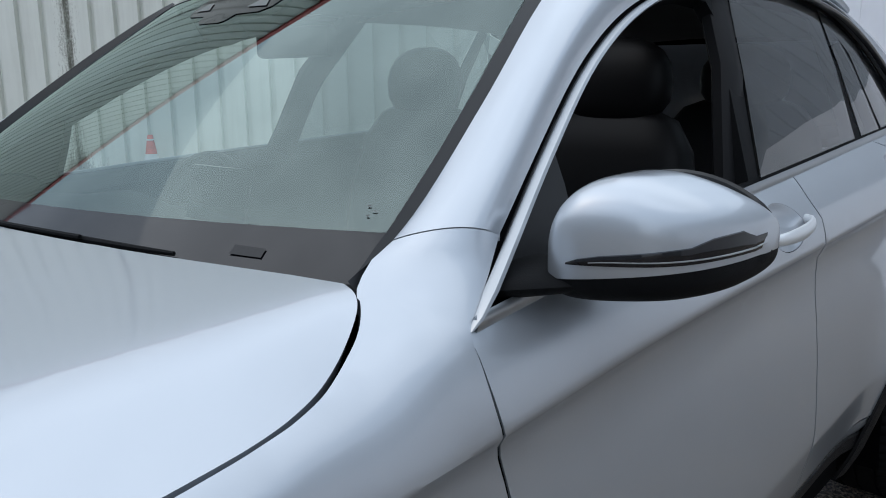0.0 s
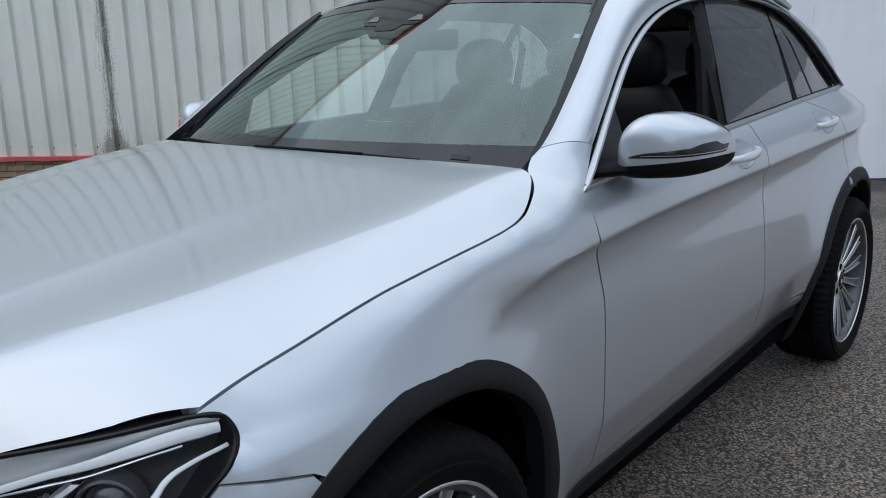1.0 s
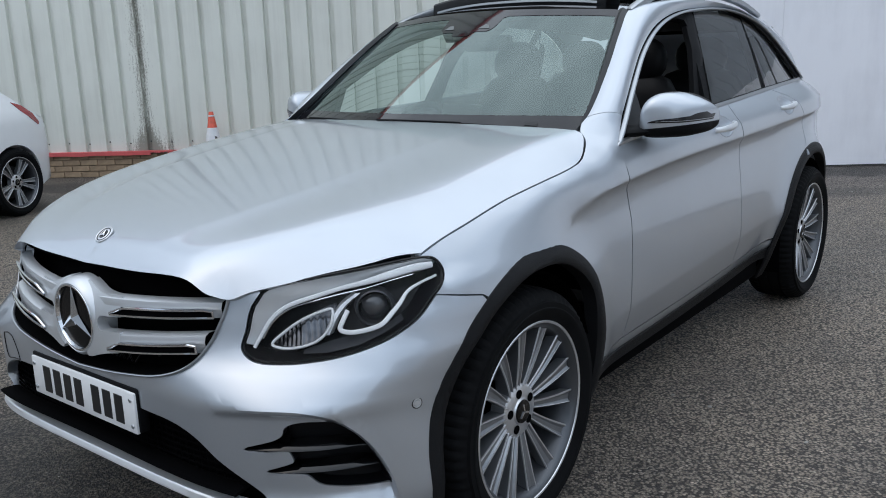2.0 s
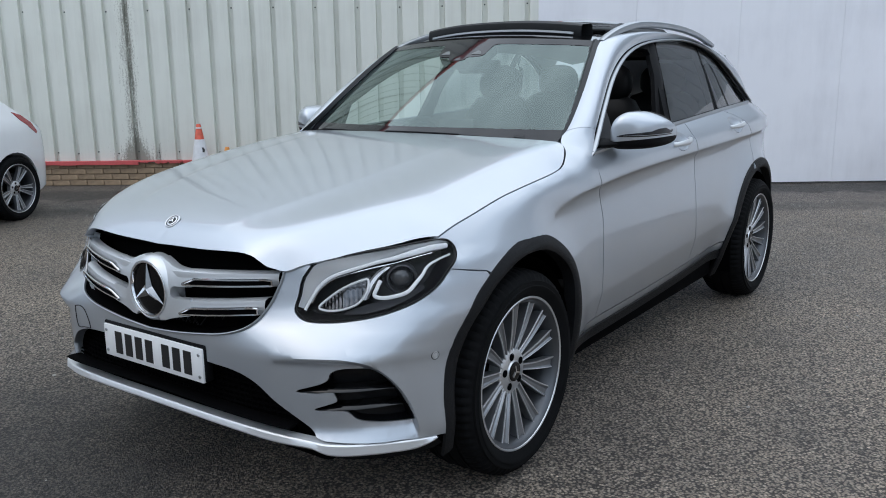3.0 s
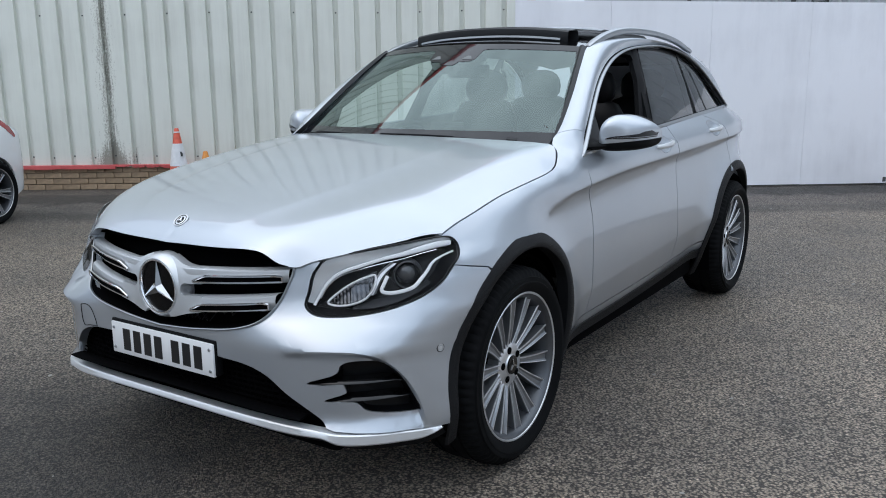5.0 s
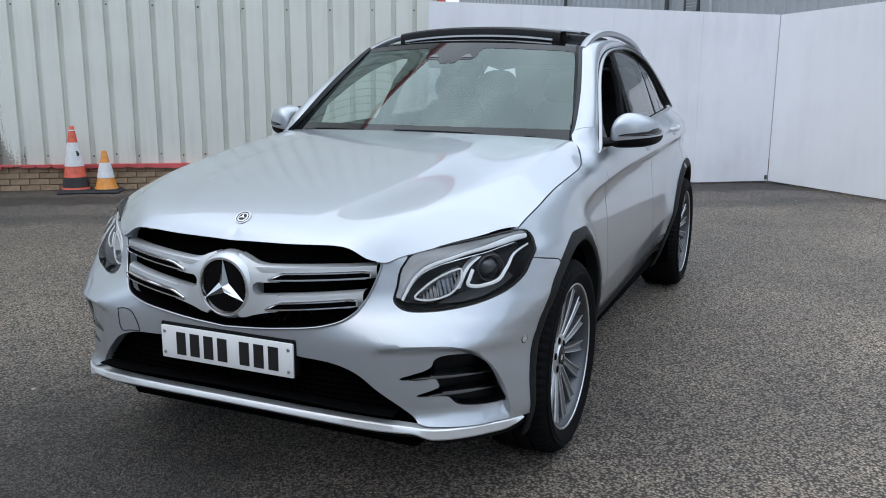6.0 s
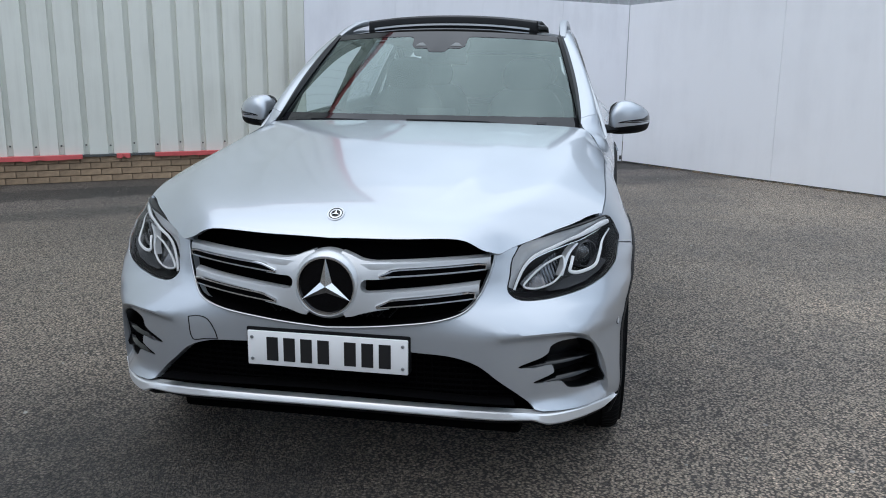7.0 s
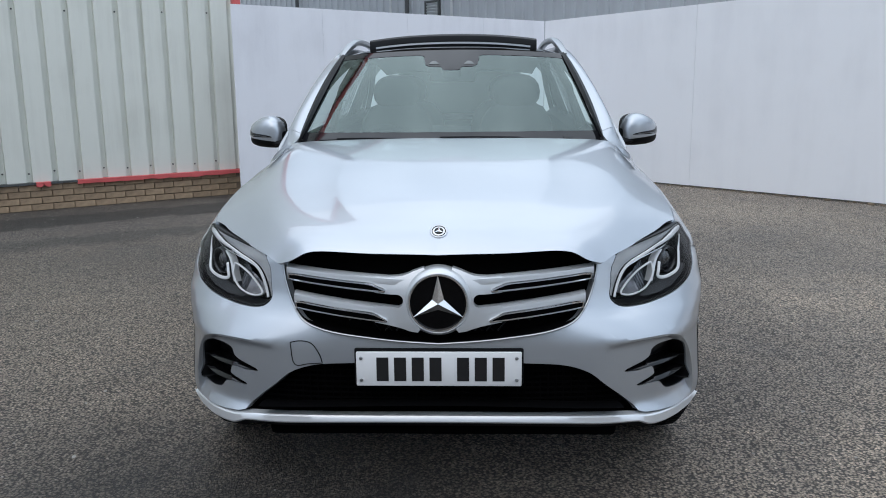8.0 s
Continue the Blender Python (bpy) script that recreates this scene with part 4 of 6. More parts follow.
for sg in (1, -1):
    for name, loop_, lab in (("front_door", chain(BELT, MIDGAP, sill1, DOORGAP[::-1]), ""),
                             ("rear_door", chain(BELT2, [REARGAP[0]], REARGAP, arch_r1[::-1], sill2, MIDGAP[::-1]), ""),
                             ("rear_quarter", chain(BELT3, [(3.5, 1.13), (3.72, 1.05), (3.72, 0.30), (3.40, 0.28)], arch_r2[::-1], REARGAP[::-1]), "")):
        ys = [q[0] for q in loop_]
        cup = CUPS.get(name)
        bm = cut_sheet(shell, loop_, [cup_ring(cup)] if cup else [], step=0.028, lip=0.003 if cup else 0.02, out=(1, 0, 0.2), gap=GAP if name != "rear_quarter" else 0.0015, extra=[q for q in WAIST_PTS + LOW_PTS if min(ys) < q[0] < max(ys)])
        door = part(name, bm if sg > 0 else flip(bm), PAINT, car, lab)
        if cup:
            rim = cup_ring(cup)
            bowl_rows = [[shell(cup[0] + (q[0] - cup[0]) * k, cup[1] + (q[1] - cup[1]) * k) - Vector((d, 0, 0)) for q in rim] for k, d in ((1.03, 0.001), (0.94, 0.004), (0.8, 0.012), (0.55, 0.020), (0.02, 0.023))]
            bm = loft(bowl_rows, True)
            part("handle_cup", bm if sg > 0 else flip(bm), PAINT, door, "rounded silver hollow behind the handle")

# side frame: screen pillar, roof edge and rear pillar in one sweep round the glass
WIN_TOP = spline([(0.706, 1.084), (0.935, 1.248), (1.14, 1.372), (1.36, 1.462), (1.61, 1.521), (1.93, 1.553), (2.36, 1.556), (2.69, 1.502), (2.95, 1.385), (3.19, 1.196)], 7)
ROOF_SIDE = spline([(0.722, 0.612, 1.126), (0.722, 0.70, 1.170), (0.690, 0.90, 1.315), (0.640, 1.10, 1.455), (0.603, 1.245, 1.533), (0.585, 1.45, 1.566), (0.575, 1.8, 1.583), (0.57, 2.3, 1.580), (0.56, 2.8, 1.55), (0.54, 3.3, 1.49)], 7)
rows = []
for i in range(61):
    w = i * 0.5 if i <= 6 else 3 + (i - 6) * 60 / 54
    k0 = min(int(w), len(WIN_TOP) - 2)
    q = WIN_TOP[k0] * (1 - (w - k0)) + WIN_TOP[k0 + 1] * (w - k0)
    a, b = cabin(*q), Vector(ROOF_SIDE[i])
    out_ = Vector((0.75, -0.25, 0.6)).normalized()
    row = []
    ch = 0.010 / max((b - a).length, 0.03) * min(max(i - 3, 0) / 3, 1)
    for k in range(11):
        t = ch + (1 - ch) * k / 10
        row.append(a.lerp(b, t) + out_ * (0.030 * step01(-3, 10, i)) * max(math.sin(math.pi * t), 0.0) ** 0.8 * min((b - a).length / 0.09, 1.2))
    rows.append([a - Vector((0.02, 0, 0))] + row + [b - Vector((0, 0, 0.015))])
edge = [wing(*WING_BACK[10 - k]) for k in range(11)]
for i in range(3):
    rows[i] = [rows[i][0]] + [e.lerp(p, i / 3) for e, p in zip(edge, rows[i][1:12])] + [rows[i][12]]
rows[0][0], rows[0][12] = rows[0][1] - Vector((0.02, 0, 0)), rows[0][11] - Vector((0, 0, 0.015))
low = rows[:6] + [[p - (rows[6][0] - rows[5][0]).normalized() * 0.0025 for p in rows[6]]]
up = [[p + Vector((-0.004, 0.004, -0.018)) for p in rows[6]]] + rows[6:]
for sg in (1, -1):
    bm = loft(up)
    part("side_frame", bm if sg > 0 else flip(bm), PAINT, car, "silver screen pillar and roof edge")
    # the wing runs up behind the bonnet's corner in one piece
    bm = wing_sheets[0 if sg > 0 else 1]
    bm = join(bm, loft(low))
    bmesh.ops.remove_doubles(bm, verts=bm.verts, dist=3.2e-3)
    bmesh.ops.recalc_face_normals(bm, faces=bm.faces)
    part("front_wing", bm if sg > 0 else flip(bm), PAINT, car, "silver front wing")
    # black channel between the pillar and the window trim
    chan = []
    for i in range(3, 61):
        r = rows[i]
        d = (r[1] - r[3]).normalized()
        chan.append([r[1] - out_ * 0.006, r[1] + d * 0.012 - out_ * 0.006])
    bm = loft(chan)
    part("pillar_seal", bm if sg > 0 else flip(bm), DARK, car, "black channel beside the window trim")

# glass
BELT_LINE = lambda y: belt_z(y) + 0.012
FRONT_WIN = chain([(0.972, BELT_LINE(0.972)), (1.645, BELT_LINE(1.645))], [(1.70, 1.31), (1.775, 1.47)], spline([(1.765, 1.502), (1.66, 1.506), (1.50, 1.480), (1.33, 1.432), (1.168, 1.358), (1.02, 1.27)], 5), [(0.987, 1.25), (0.984, 1.19)])
SAIL = chain([tuple(q) for q in WIN_TOP[2:12]], [(0.985, 1.262), (0.984, 1.20), (0.972, BELT_LINE(0.972)), (0.85, BELT_LINE(0.85)), (0.76, BELT_LINE(0.76))])
win_r = chain([(1.70, BELT_LINE(1.70)), (2.43, BELT_LINE(2.43)), (2.475, 1.36), (2.51, 1.51)], [tuple(q) for q in WIN_TOP[41:34:-1]], [(1.90, 1.53), (1.80, 1.36)])
win_q = chain([(2.50, BELT_LINE(2.50)), (2.70, BELT_LINE(2.70)), (2.65, 1.36), (2.59, 1.51), (2.53, 1.52), (2.51, 1.36)])
win_t = chain([(2.73, BELT_LINE(2.73)), (3.13, BELT_LINE(3.1))], [tuple(np.array(q) - np.array((0.03, 0.02))) for q in WIN_TOP[60:45:-1]], [(2.66, 1.40)])
chrome_path = [Vector((0.838, 0.690, 1.066))] + [cabin(q[0], q[1] - 0.004) + Vector((0.010, 0, 0)) for q in WIN_TOP]
belt_path = [Vector((side_x(y, belt_z(y)) + 0.004, y, belt_z(y) + 0.004)) for y in np.linspace(0.70, 3.19, 40)]
for sg in (1, -1):
    def sided(bm):
        return bm if sg > 0 else flip(bm)
    for name, lp in (("rear_window", win_r), ("quarter_window", win_q), ("tail_window", win_t)):
        bm = cut_sheet(lambda y, z: cabin(y, z) - Vector((0.012, 0, 0)), lp, step=0.09, lip=0.004, out=(1, 0, 0.3))
        part(name, sided(bm), PRIVACY, car, "dark tinted glass").visible_shadow = False
    # black window surround: a frame with openings, behind the glass
    outer = chain([tuple(q) for q in WIN_TOP], [(y, belt_z(y)) for y in np.linspace(3.17, 0.72, 24)])
    bm = cut_sheet(lambda y, z: cabin(y, z) - Vector((0.018, 0, 0)), outer, [FRONT_WIN, [np.array(q) for q in win_r], win_q, win_t], step=0.07, lip=0.03, out=(1, 0, 0.3))
    part("window_surround", sided(bm), BLACK, car, "gloss black window surround and pillars")
    bm = cut_sheet(lambda y, z: cabin(y, z) - Vector((0.010, 0, 0)), SAIL, step=0.03, lip=0.01, out=(1, 0, 0.3))
    part("mirror_sail", sided(bm), TRIMGREY, car, "matt black mirror sail panel")
    part("window_trim", sided(sweep(chrome_path, ring(0.010, 0.006, 8), (0, 0, 1), lambda t: min(1, 0.3 + t * 25))), SATIN, car, "satin chrome window trim")
    part("belt_trim", sided(sweep(belt_path, ring(0.004, 0.011, 8), (0, 0, 1))), SATIN, car, "satin chrome belt strip")

# windscreen and its black border
bm = cut_sheet(lambda u, v: screen(u, v), chain([(u, 0.0) for u in np.linspace(-0.965, 0.965, 40)], [(0.985, 0.3), (0.99, 0.6), (0.985, 0.985)], [(u, 0.99) for u in np.linspace(0.95, -0.95, 30)], [(-0.985, 0.985), (-0.99, 0.6), (-0.985, 0.3)]), step=0.06, lip=0.004, out=(0, -1, 1))
part("windscreen", bm, SCREEN, car, "greenish windscreen glass").visible_shadow = False
for sg in (1, -1):
    rows = []
    for k in range(25):
        v = -0.05 + 1.05 * k / 24
        a, b = screen(0.982, v), Vector(ROOF_SIDE[0]).lerp(Vector(ROOF_SIDE[7]), 0)
        o = np.array([ROOF_SIDE[int(round(min(max(v, 0), 1) * 28))]])[0]
        rows.append([a + Vector((0, -0.004, 0.004)), a.lerp(Vector(o), 0.5) + Vector((0, -0.012, 0.010)), Vector(o) + Vector((0.0, -0.002, -0.002))])
    bm = loft(rows)
    part("screen_side_trim", bm if sg > 0 else flip(bm), TRIMGREY, car, "black windscreen side trim")
border = chain([(u, 0.10) for u in np.linspace(-0.97, 0.97, 20)], [(0.97, 0.93)], [(u, 0.935) for u in np.linspace(0.9, 0.27, 8)], [(0.235, 0.92), (0.225, 0.86), (0.215, 0.815), (0.18, 0.79), (0.085, 0.785), (0.07, 0.755), (0.05, 0.745), (-0.05, 0.745), (-0.07, 0.755), (-0.085, 0.785), (-0.18, 0.79), (-0.215, 0.815), (-0.225, 0.86), (-0.235, 0.92)], [(u, 0.935) for u in np.linspace(-0.27, -0.9, 8)], [(-0.97, 0.93)])
outer = chain([(u, -0.03) for u in np.linspace(-0.99, 0.99, 30)], [(0.99, 0.995)], [(u, 1.0) for u in np.linspace(0.95, -0.95, 20)], [(-0.99, 0.995)])
bm = cut_sheet(lambda u, v: screen(u, v) + Vector((0, -0.001, 0.0012)), outer, [border], step=0.06, lip=0.004, out=(0, -1, 1))
part("screen_border", bm, CERAMIC, car, "black ceramic border of the windscreen")

# roof: black glass with the tilted sunroof, silver rear
top_front = [(0.60 * u, 1.105 + 0.135 * abs(u) ** 2.2) for u in np.linspace(-1, 1, 24)]
loop_ = chain(top_front, [(0.585, 1.45), (0.575, 1.8), (0.57, 2.3), (0.56, 2.8), (0.54, 3.3)], [(-0.54, 3.3), (-0.56, 2.8), (-0.57, 2.3), (-0.575, 1.8), (-0.585, 1.45)])
open_ = [(-0.45, 1.46), (0.45, 1.46), (0.45, 1.78), (-0.45, 1.78)]
bm = cut_sheet(lambda x, y: roof(x, y), loop_, [open_], step=0.06, lip=0.02, out=(0, 0, 1))
part("roof", bm, GLOSSBLACK, car, "gloss black glass roof with an open sunroof")
ends = np.linspace(-0.455, 0.455, 21)
bow = lambda x: 0.055 * (abs(x) / 0.455) ** 2.4
bm = loft([[Vector((x, 1.285 + dy + bow(x), roof(x, 1.29).z + h)) for x in ends] for dy, h in ((0.006, -0.004), (0.0, 0.010), (0.004, 0.052), (0.014, 0.060), (0.10, 0.066), (0.12, 0.060), (0.13, -0.004))])
defl = part("wind_deflector", bm, TRIMGREY, car, "raised black sunroof wind deflector")
# slit of sky light under the deflector, made as a satin strip
bm = loft([[Vector((x, 1.281 + dy + bow(x), roof(x, 1.29).z + h)) for x in np.linspace(-0.42, 0.42, 19)] for dy, h in ((0.002, 0.008), (-0.001, 0.010), (0.0, 0.018), (0.003, 0.020))])
part("deflector_strip", bm, SATIN, defl, "thin bright strip standing for sky light")
bm = loft([[Vector((x, y, roof(x, y).z + 0.055 + dz)) for x in np.linspace(-0.45, 0.45, 15)] for y, dz in ((1.76, 0.0), (1.80, 0.008), (2.4, 0.0), (2.62, -0.045))])
part("sunroof_panel", bm, GLOSSBLACK, car, "slid-back black glass sunroof panel")
for sg in (1, -1):
    path = spline([(0.600, 1.255, 1.530), (0.594, 1.34, 1.556), (0.586, 1.50, 1.594), (0.58, 1.75, 1.626), (0.575, 2.2, 1.628), (0.57, 2.6, 1.598), (0.56, 2.95, 1.54)], 6)
    bm = sweep([Vector(p) for p in path], ring(0.017, 0.013, 10, 3.0), (0, 0, 1), lambda t: 0.8 + 0.5 * math.sin(math.pi * t) ** 0.5)
    part("roof_rail", bm if sg > 0 else flip(bm), SATIN, car, "satin silver roof rail")

# tail: closes the body behind
rows = [[Vector((side_x(3.72, z) * k, 3.72 + 0.08 * (1 - k * k), z)) for k in np.linspace(-1, 1, 17)] for z in np.linspace(0.28, 1.09, 8)]
rows += [[Vector((w * k, y + 0.05 * (1 - k * k), z)) for k in np.linspace(-1, 1, 17)] for w, y, z in ((0.64, 3.62, 1.16), (0.50, 3.46, 1.34), (0.47, 3.32, 1.49))]
part("tailgate", loft(rows), PAINT, car, "silver tailgate")

# black mouldings: arches, sills, underbody
for wy in (0.0, WB):
    for sg in (1, -1):
        rows = []
        for i in range(49):
            a = radians(-14 + 212 * i / 48)
            r0 = ARCH_R[wy](math.degrees(a)) + 0.008
            row = []
            for dr, dx in ((0.007, -0.006), (0.004, 0.002), (-0.010, 0.0035), (-0.024, 0.004), (-0.040, 0.002), (-0.049, -0.004), (-0.051, -0.05)):
                r = r0 + dr
                y, z = wy + r * math.cos(a), max(HUB + r * math.sin(a), 0.2)
                e = shell(s_of_y(y, z) if y < 0 else y, z)
                row.append(Vector((e.x + dx + (0.005 if wy else 0.0), y, z)))
            rows.append(row)
        bm = loft(rows)
        part("arch_moulding", bm if sg > 0 else flip(bm), ARCH, car, "black plastic wheel arch moulding")
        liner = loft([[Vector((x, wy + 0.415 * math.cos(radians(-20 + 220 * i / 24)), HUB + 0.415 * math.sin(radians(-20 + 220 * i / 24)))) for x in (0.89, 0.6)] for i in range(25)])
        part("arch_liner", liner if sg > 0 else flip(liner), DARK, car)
for sg in (1, -1):
    rows = []
    low_rows = []
    for y in np.linspace(0.455, 2.362, 30):
        z1 = SILL_Z(min(y, 2.3)) - 0.005
        x1 = side_x(y, z1)
        rows.append([Vector((x1 - 0.02, y, z1 - 0.001)), Vector((x1 - 0.003, y, z1)), Vector((x1 - 0.010, y, z1 - 0.024)), Vector((x1 - 0.024, y, z1 - 0.045)), Vector((x1 - 0.035, y, z1 - 0.048))])
        low_rows.append([Vector((x1 - 0.030, y, z1 - 0.040)), Vector((x1 - 0.022, y, z1 - 0.052)), Vector((x1 - 0.035, y, z1 - 0.10)), Vector((x1 - 0.12, y, z1 - 0.14)), Vector((x1 - 0.3, y, z1 - 0.14))])
    bm = loft(rows)
    sill = part("sill", bm if sg > 0 else flip(bm), PAINT, car, "silver sill below the doors")
    bm = loft(low_rows)
    part("sill_moulding", bm if sg > 0 else flip(bm), ARCH, sill, "black plastic lower sill")
part("underbody", join(box(1.2, 4.2, 0.14, (0, 1.45, 0.27), 0.02), box(1.62, 1.9, 0.10, (0, 1.42, 0.27), 0.02), box(1.0, 0.30, 0.10, (0, -0.50, 0.27), 0.02)), DARK, car)
part("engine_bay", box(1.0, 0.75, 0.55, (0, 0.0, 0.60), 0.05), DARK, car)


# ---------------------------------------------------------------- wheels
RIM_FACE = plain("machined alloy", (0.70, 0.71, 0.73), 0.30, 0.8, vary=0.04)
RIM_DARK = plain("grey alloy", (0.10, 0.105, 0.114), 0.36, 0.7, vary=0.08)
SPOKE = plain("satin grey spoke", (0.30, 0.312, 0.33), 0.36, 0.75, vary=0.06)
DISC = plain("brake disc", (0.05, 0.05, 0.053), 0.45, 1.0, vary=0.2, scale=30)


def tyre_mesh(r=0.367, w=0.127, bead=0.271):
    prof = [(-w + 0.012, bead), (-w, bead + 0.03), (-w - 0.004, bead + 0.06), (-w + 0.012, r - 0.016), (-w + 0.03, r - 0.004)]
    for g in (-0.055, 0.0, 0.055):
        prof += [(g - 0.006, r), (g - 0.005, r - 0.008), (g + 0.005, r - 0.008), (g + 0.006, r)]
    prof += [(w - 0.03, r - 0.004), (w - 0.012, r - 0.016), (w - 0.004, r - 0.034), (w + 0.004, bead + 0.06), (w + 0.004, bead + 0.045), (w + 0.0065, bead + 0.043), (w + 0.0065, bead + 0.038), (w + 0.002, bead + 0.03), (w - 0.002, bead + 0.016), (w - 0.012, bead)]
    n = 216
    bm = bmesh.new()
    g = []
    for i, (h, rr) in enumerate(prof):
        row = []
        for k in range(n):
            a = 2 * math.pi * k / n
            cut = 0.009 if (rr > r - 0.03 and abs(h) > 0.062 and k % 3 == 0) else 0.0
            row.append(bm.verts.new((h, (rr - cut) * math.cos(a), (rr - cut) * math.sin(a))))
        g.append(row)
    for i in range(len(g) - 1):
        for k in range(n):
            j = (k + 1) % n
            bm.faces.new((g[i][k], g[i][j], g[i + 1][j], g[i + 1][k]))
    bmesh.ops.recalc_face_normals(bm, faces=bm.faces)
    return bm


def wheel_at(m, parent, spokes=14, flare=1.0, face=0.074, pair=0.0):
    """A wheel with its outer face towards +x, its centre at the origin of m."""
    barrel = lathe([(0.105, 0.270), (0.110, 0.275), (0.115, 0.274), (0.116, 0.268), (0.112, 0.260), (0.095, 0.250), (0.03, 0.240), (-0.10, 0.236), (-0.10, 0.23)], 72)
    w = part("wheel", barrel, RIM_DARK, parent, "grey and machined multi-spoke alloy wheel")
    w.matrix_world = m
    part("rim_lip", lathe([(0.1105, 0.2765), (0.1175, 0.2760), (0.1195, 0.2735), (0.1185, 0.2690), (0.1150, 0.2672)], 72), RIM_FACE, w, "machined bright rim edge")
    part("tyre", tyre_mesh(), RUBBER, w, "black road tyre")
    first = None
    for k in range(spokes):
        a = 2 * math.pi * k / spokes + (pair if k % 2 else -pair)
        if first is None:
            rows, face_rows, thin_rows = [], [], []
            for t in np.linspace(0, 1, 9):
                r = 0.060 + 0.202 * t
                x = face + 0.010 * math.sin(math.pi * t) + 0.030 * t ** 2.2 - 0.004
                hw = (0.0108 + 0.0105 * t ** 1.3) * flare
                tw = 0.012 * (t - 0.5) ** 2 - 0.008 * t
                deep = 0.036 + 0.016 * (1 - t)
                rows.append([(x, r, hw + tw), (x, r, hw - 0.004 + tw), (x - 0.006, r, 0.35 * hw + tw), (x - 0.007, r, -0.45 * hw + tw), (x - 0.002, r, -hw + 0.003 + tw), (x - 0.002, r, -hw + tw), (x - deep, r, -hw * 0.8 + tw), (x - deep, r, hw * 0.8 + tw)])
                face_rows.append([(x - 0.002, r, hw + 0.0012 + tw), (x + 0.0012, r, hw + tw), (x + 0.0016, r, hw - 0.002 + tw), (x + 0.0008, r, hw - 0.0042 + tw)])
                thin_rows.append([(x - 0.0012, r, -hw + 0.0035 + tw), (x - 0.0004, r, -hw + 0.0018 + tw), (x - 0.0012, r, -hw + tw), (x - 0.005, r, -hw - 0.0008 + tw)])
            o = part("spoke", loft(rows, True, True), SPOKE, w, sharp=25)
            f = part("spoke_face", join(loft(face_rows), loft(thin_rows)), RIM_FACE, w, "machined bright spoke face")
            first = (o, f)
        else:
            o, f = first[0].copy(), first[1].copy()
            scene.collection.objects.link(o)
            scene.collection.objects.link(f)
        for q in (o, f):
            q.matrix_basis = Matrix.Rotation(a + 0.14, 4, "X")
    part("hub", lathe([(face - 0.05, 0.085), (face - 0.006, 0.082), (face - 0.001, 0.074), (face + 0.001, 0.040), (face + 0.006, 0.037), (face + 0.006, 0.0)], 40), RIM_FACE, w, "machined hub")
    part("centre_cap", lathe([(face + 0.004, 0.036), (face + 0.010, 0.034), (face + 0.012, 0.028), (face + 0.011, 0.0)], 32), GLOSSBLACK, w, "black centre cap")
    bm = bmesh.new()
    for k in range(3):
        t = box(0.004, 0.006, 0.024, (face + 0.0125, 0, 0.012))
        bmesh.ops.rotate(t, verts=t.verts, cent=(0, 0, 0), matrix=Matrix.Rotation(2 * math.pi * k / 3, 3, "X"))
        bm = join(bm, t)
    part("cap_emblem", bm, CHROME, w, "small silver three-armed cap emblem")
    for k in range(5):
        a = 2 * math.pi * k / 5 + 0.3
        b = lathe([(face - 0.03, 0.0135), (face + 0.0025, 0.0135), (face + 0.0025, 0.0)], 12)
        o = part("bolt_hole", b, DARK, w)
        o.matrix_basis = Matrix.Translation((0, 0.056 * math.cos(a), 0.056 * math.sin(a)))
    part("brake_disc", lathe([(-0.02, 0.08), (0.0, 0.17), (0.0, 0.175), (-0.025, 0.175)], 48), DISC, w, "steel brake disc")
    part("wheel_back", lathe([(-0.09, 0.235), (-0.09, 0.02)], 32), DARK, w)
    return w


for sg in (1, -1):
    for wy in (0.0, WB):
        m = Matrix.Translation((0.808 * sg, wy, HUB + 0.003)) @ (Matrix() if sg > 0 else Matrix.Rotation(math.pi, 4, "Z"))
        wheel_at(m @ Matrix.Rotation(radians(11 if wy == 0 else 3), 4, "X"), car)


# ---------------------------------------------------------------- the car's face
LENS = glass("clear lamp cover", (1, 1, 1), 0.98, 0.01, 1.17)
WHITE_GUIDE = plain("white light guide", (0.82, 0.84, 0.86), 0.25, coat=0.6)
LAMP_GREY = plain("lamp bezel grey", (0.66, 0.68, 0.70), 0.3, 0.45)
LAMP_BLACK = plain("lamp housing black", (0.005, 0.005, 0.006), 0.3, spec=0.2)
LAMP_DIM = plain("lamp floor grey", (0.045, 0.048, 0.054), 0.35, 0.3)
REFLECT = plain("lamp reflector", (0.10, 0.105, 0.115), 0.25, 1.0, vary=0.5, scale=40)
PLATE_WHITE = plain("number plate white", (0.78, 0.79, 0.80), 0.35, vary=0.02)
PLATE_INK = plain("number plate black", (0.012, 0.012, 0.013), 0.4)
GLASS_DARK = plain("projector glass", (0.03, 0.032, 0.036), 0.05, coat=1.0)


def inward(s, z, d):
    """A point of the nose, sunk by d."""
    a, b = shell(s + 0.004, z), shell(s - 0.004, z)
    t = (a - b).normalized()
    n = Vector((t.y, -t.x, 0)).normalized()
    if n.y > 0 or n.x < -0.2:
        n = -n
    return shell(s, z) - n * d


def lamp_line(pts, d, rx, ry, n=6):
    path = [inward(q[0], q[1], d if len(q) < 3 else q[2]) for q in spline(pts, n)]
    return sweep(path, ring(rx, ry, 8), (0.55, -0.83, 0.1))


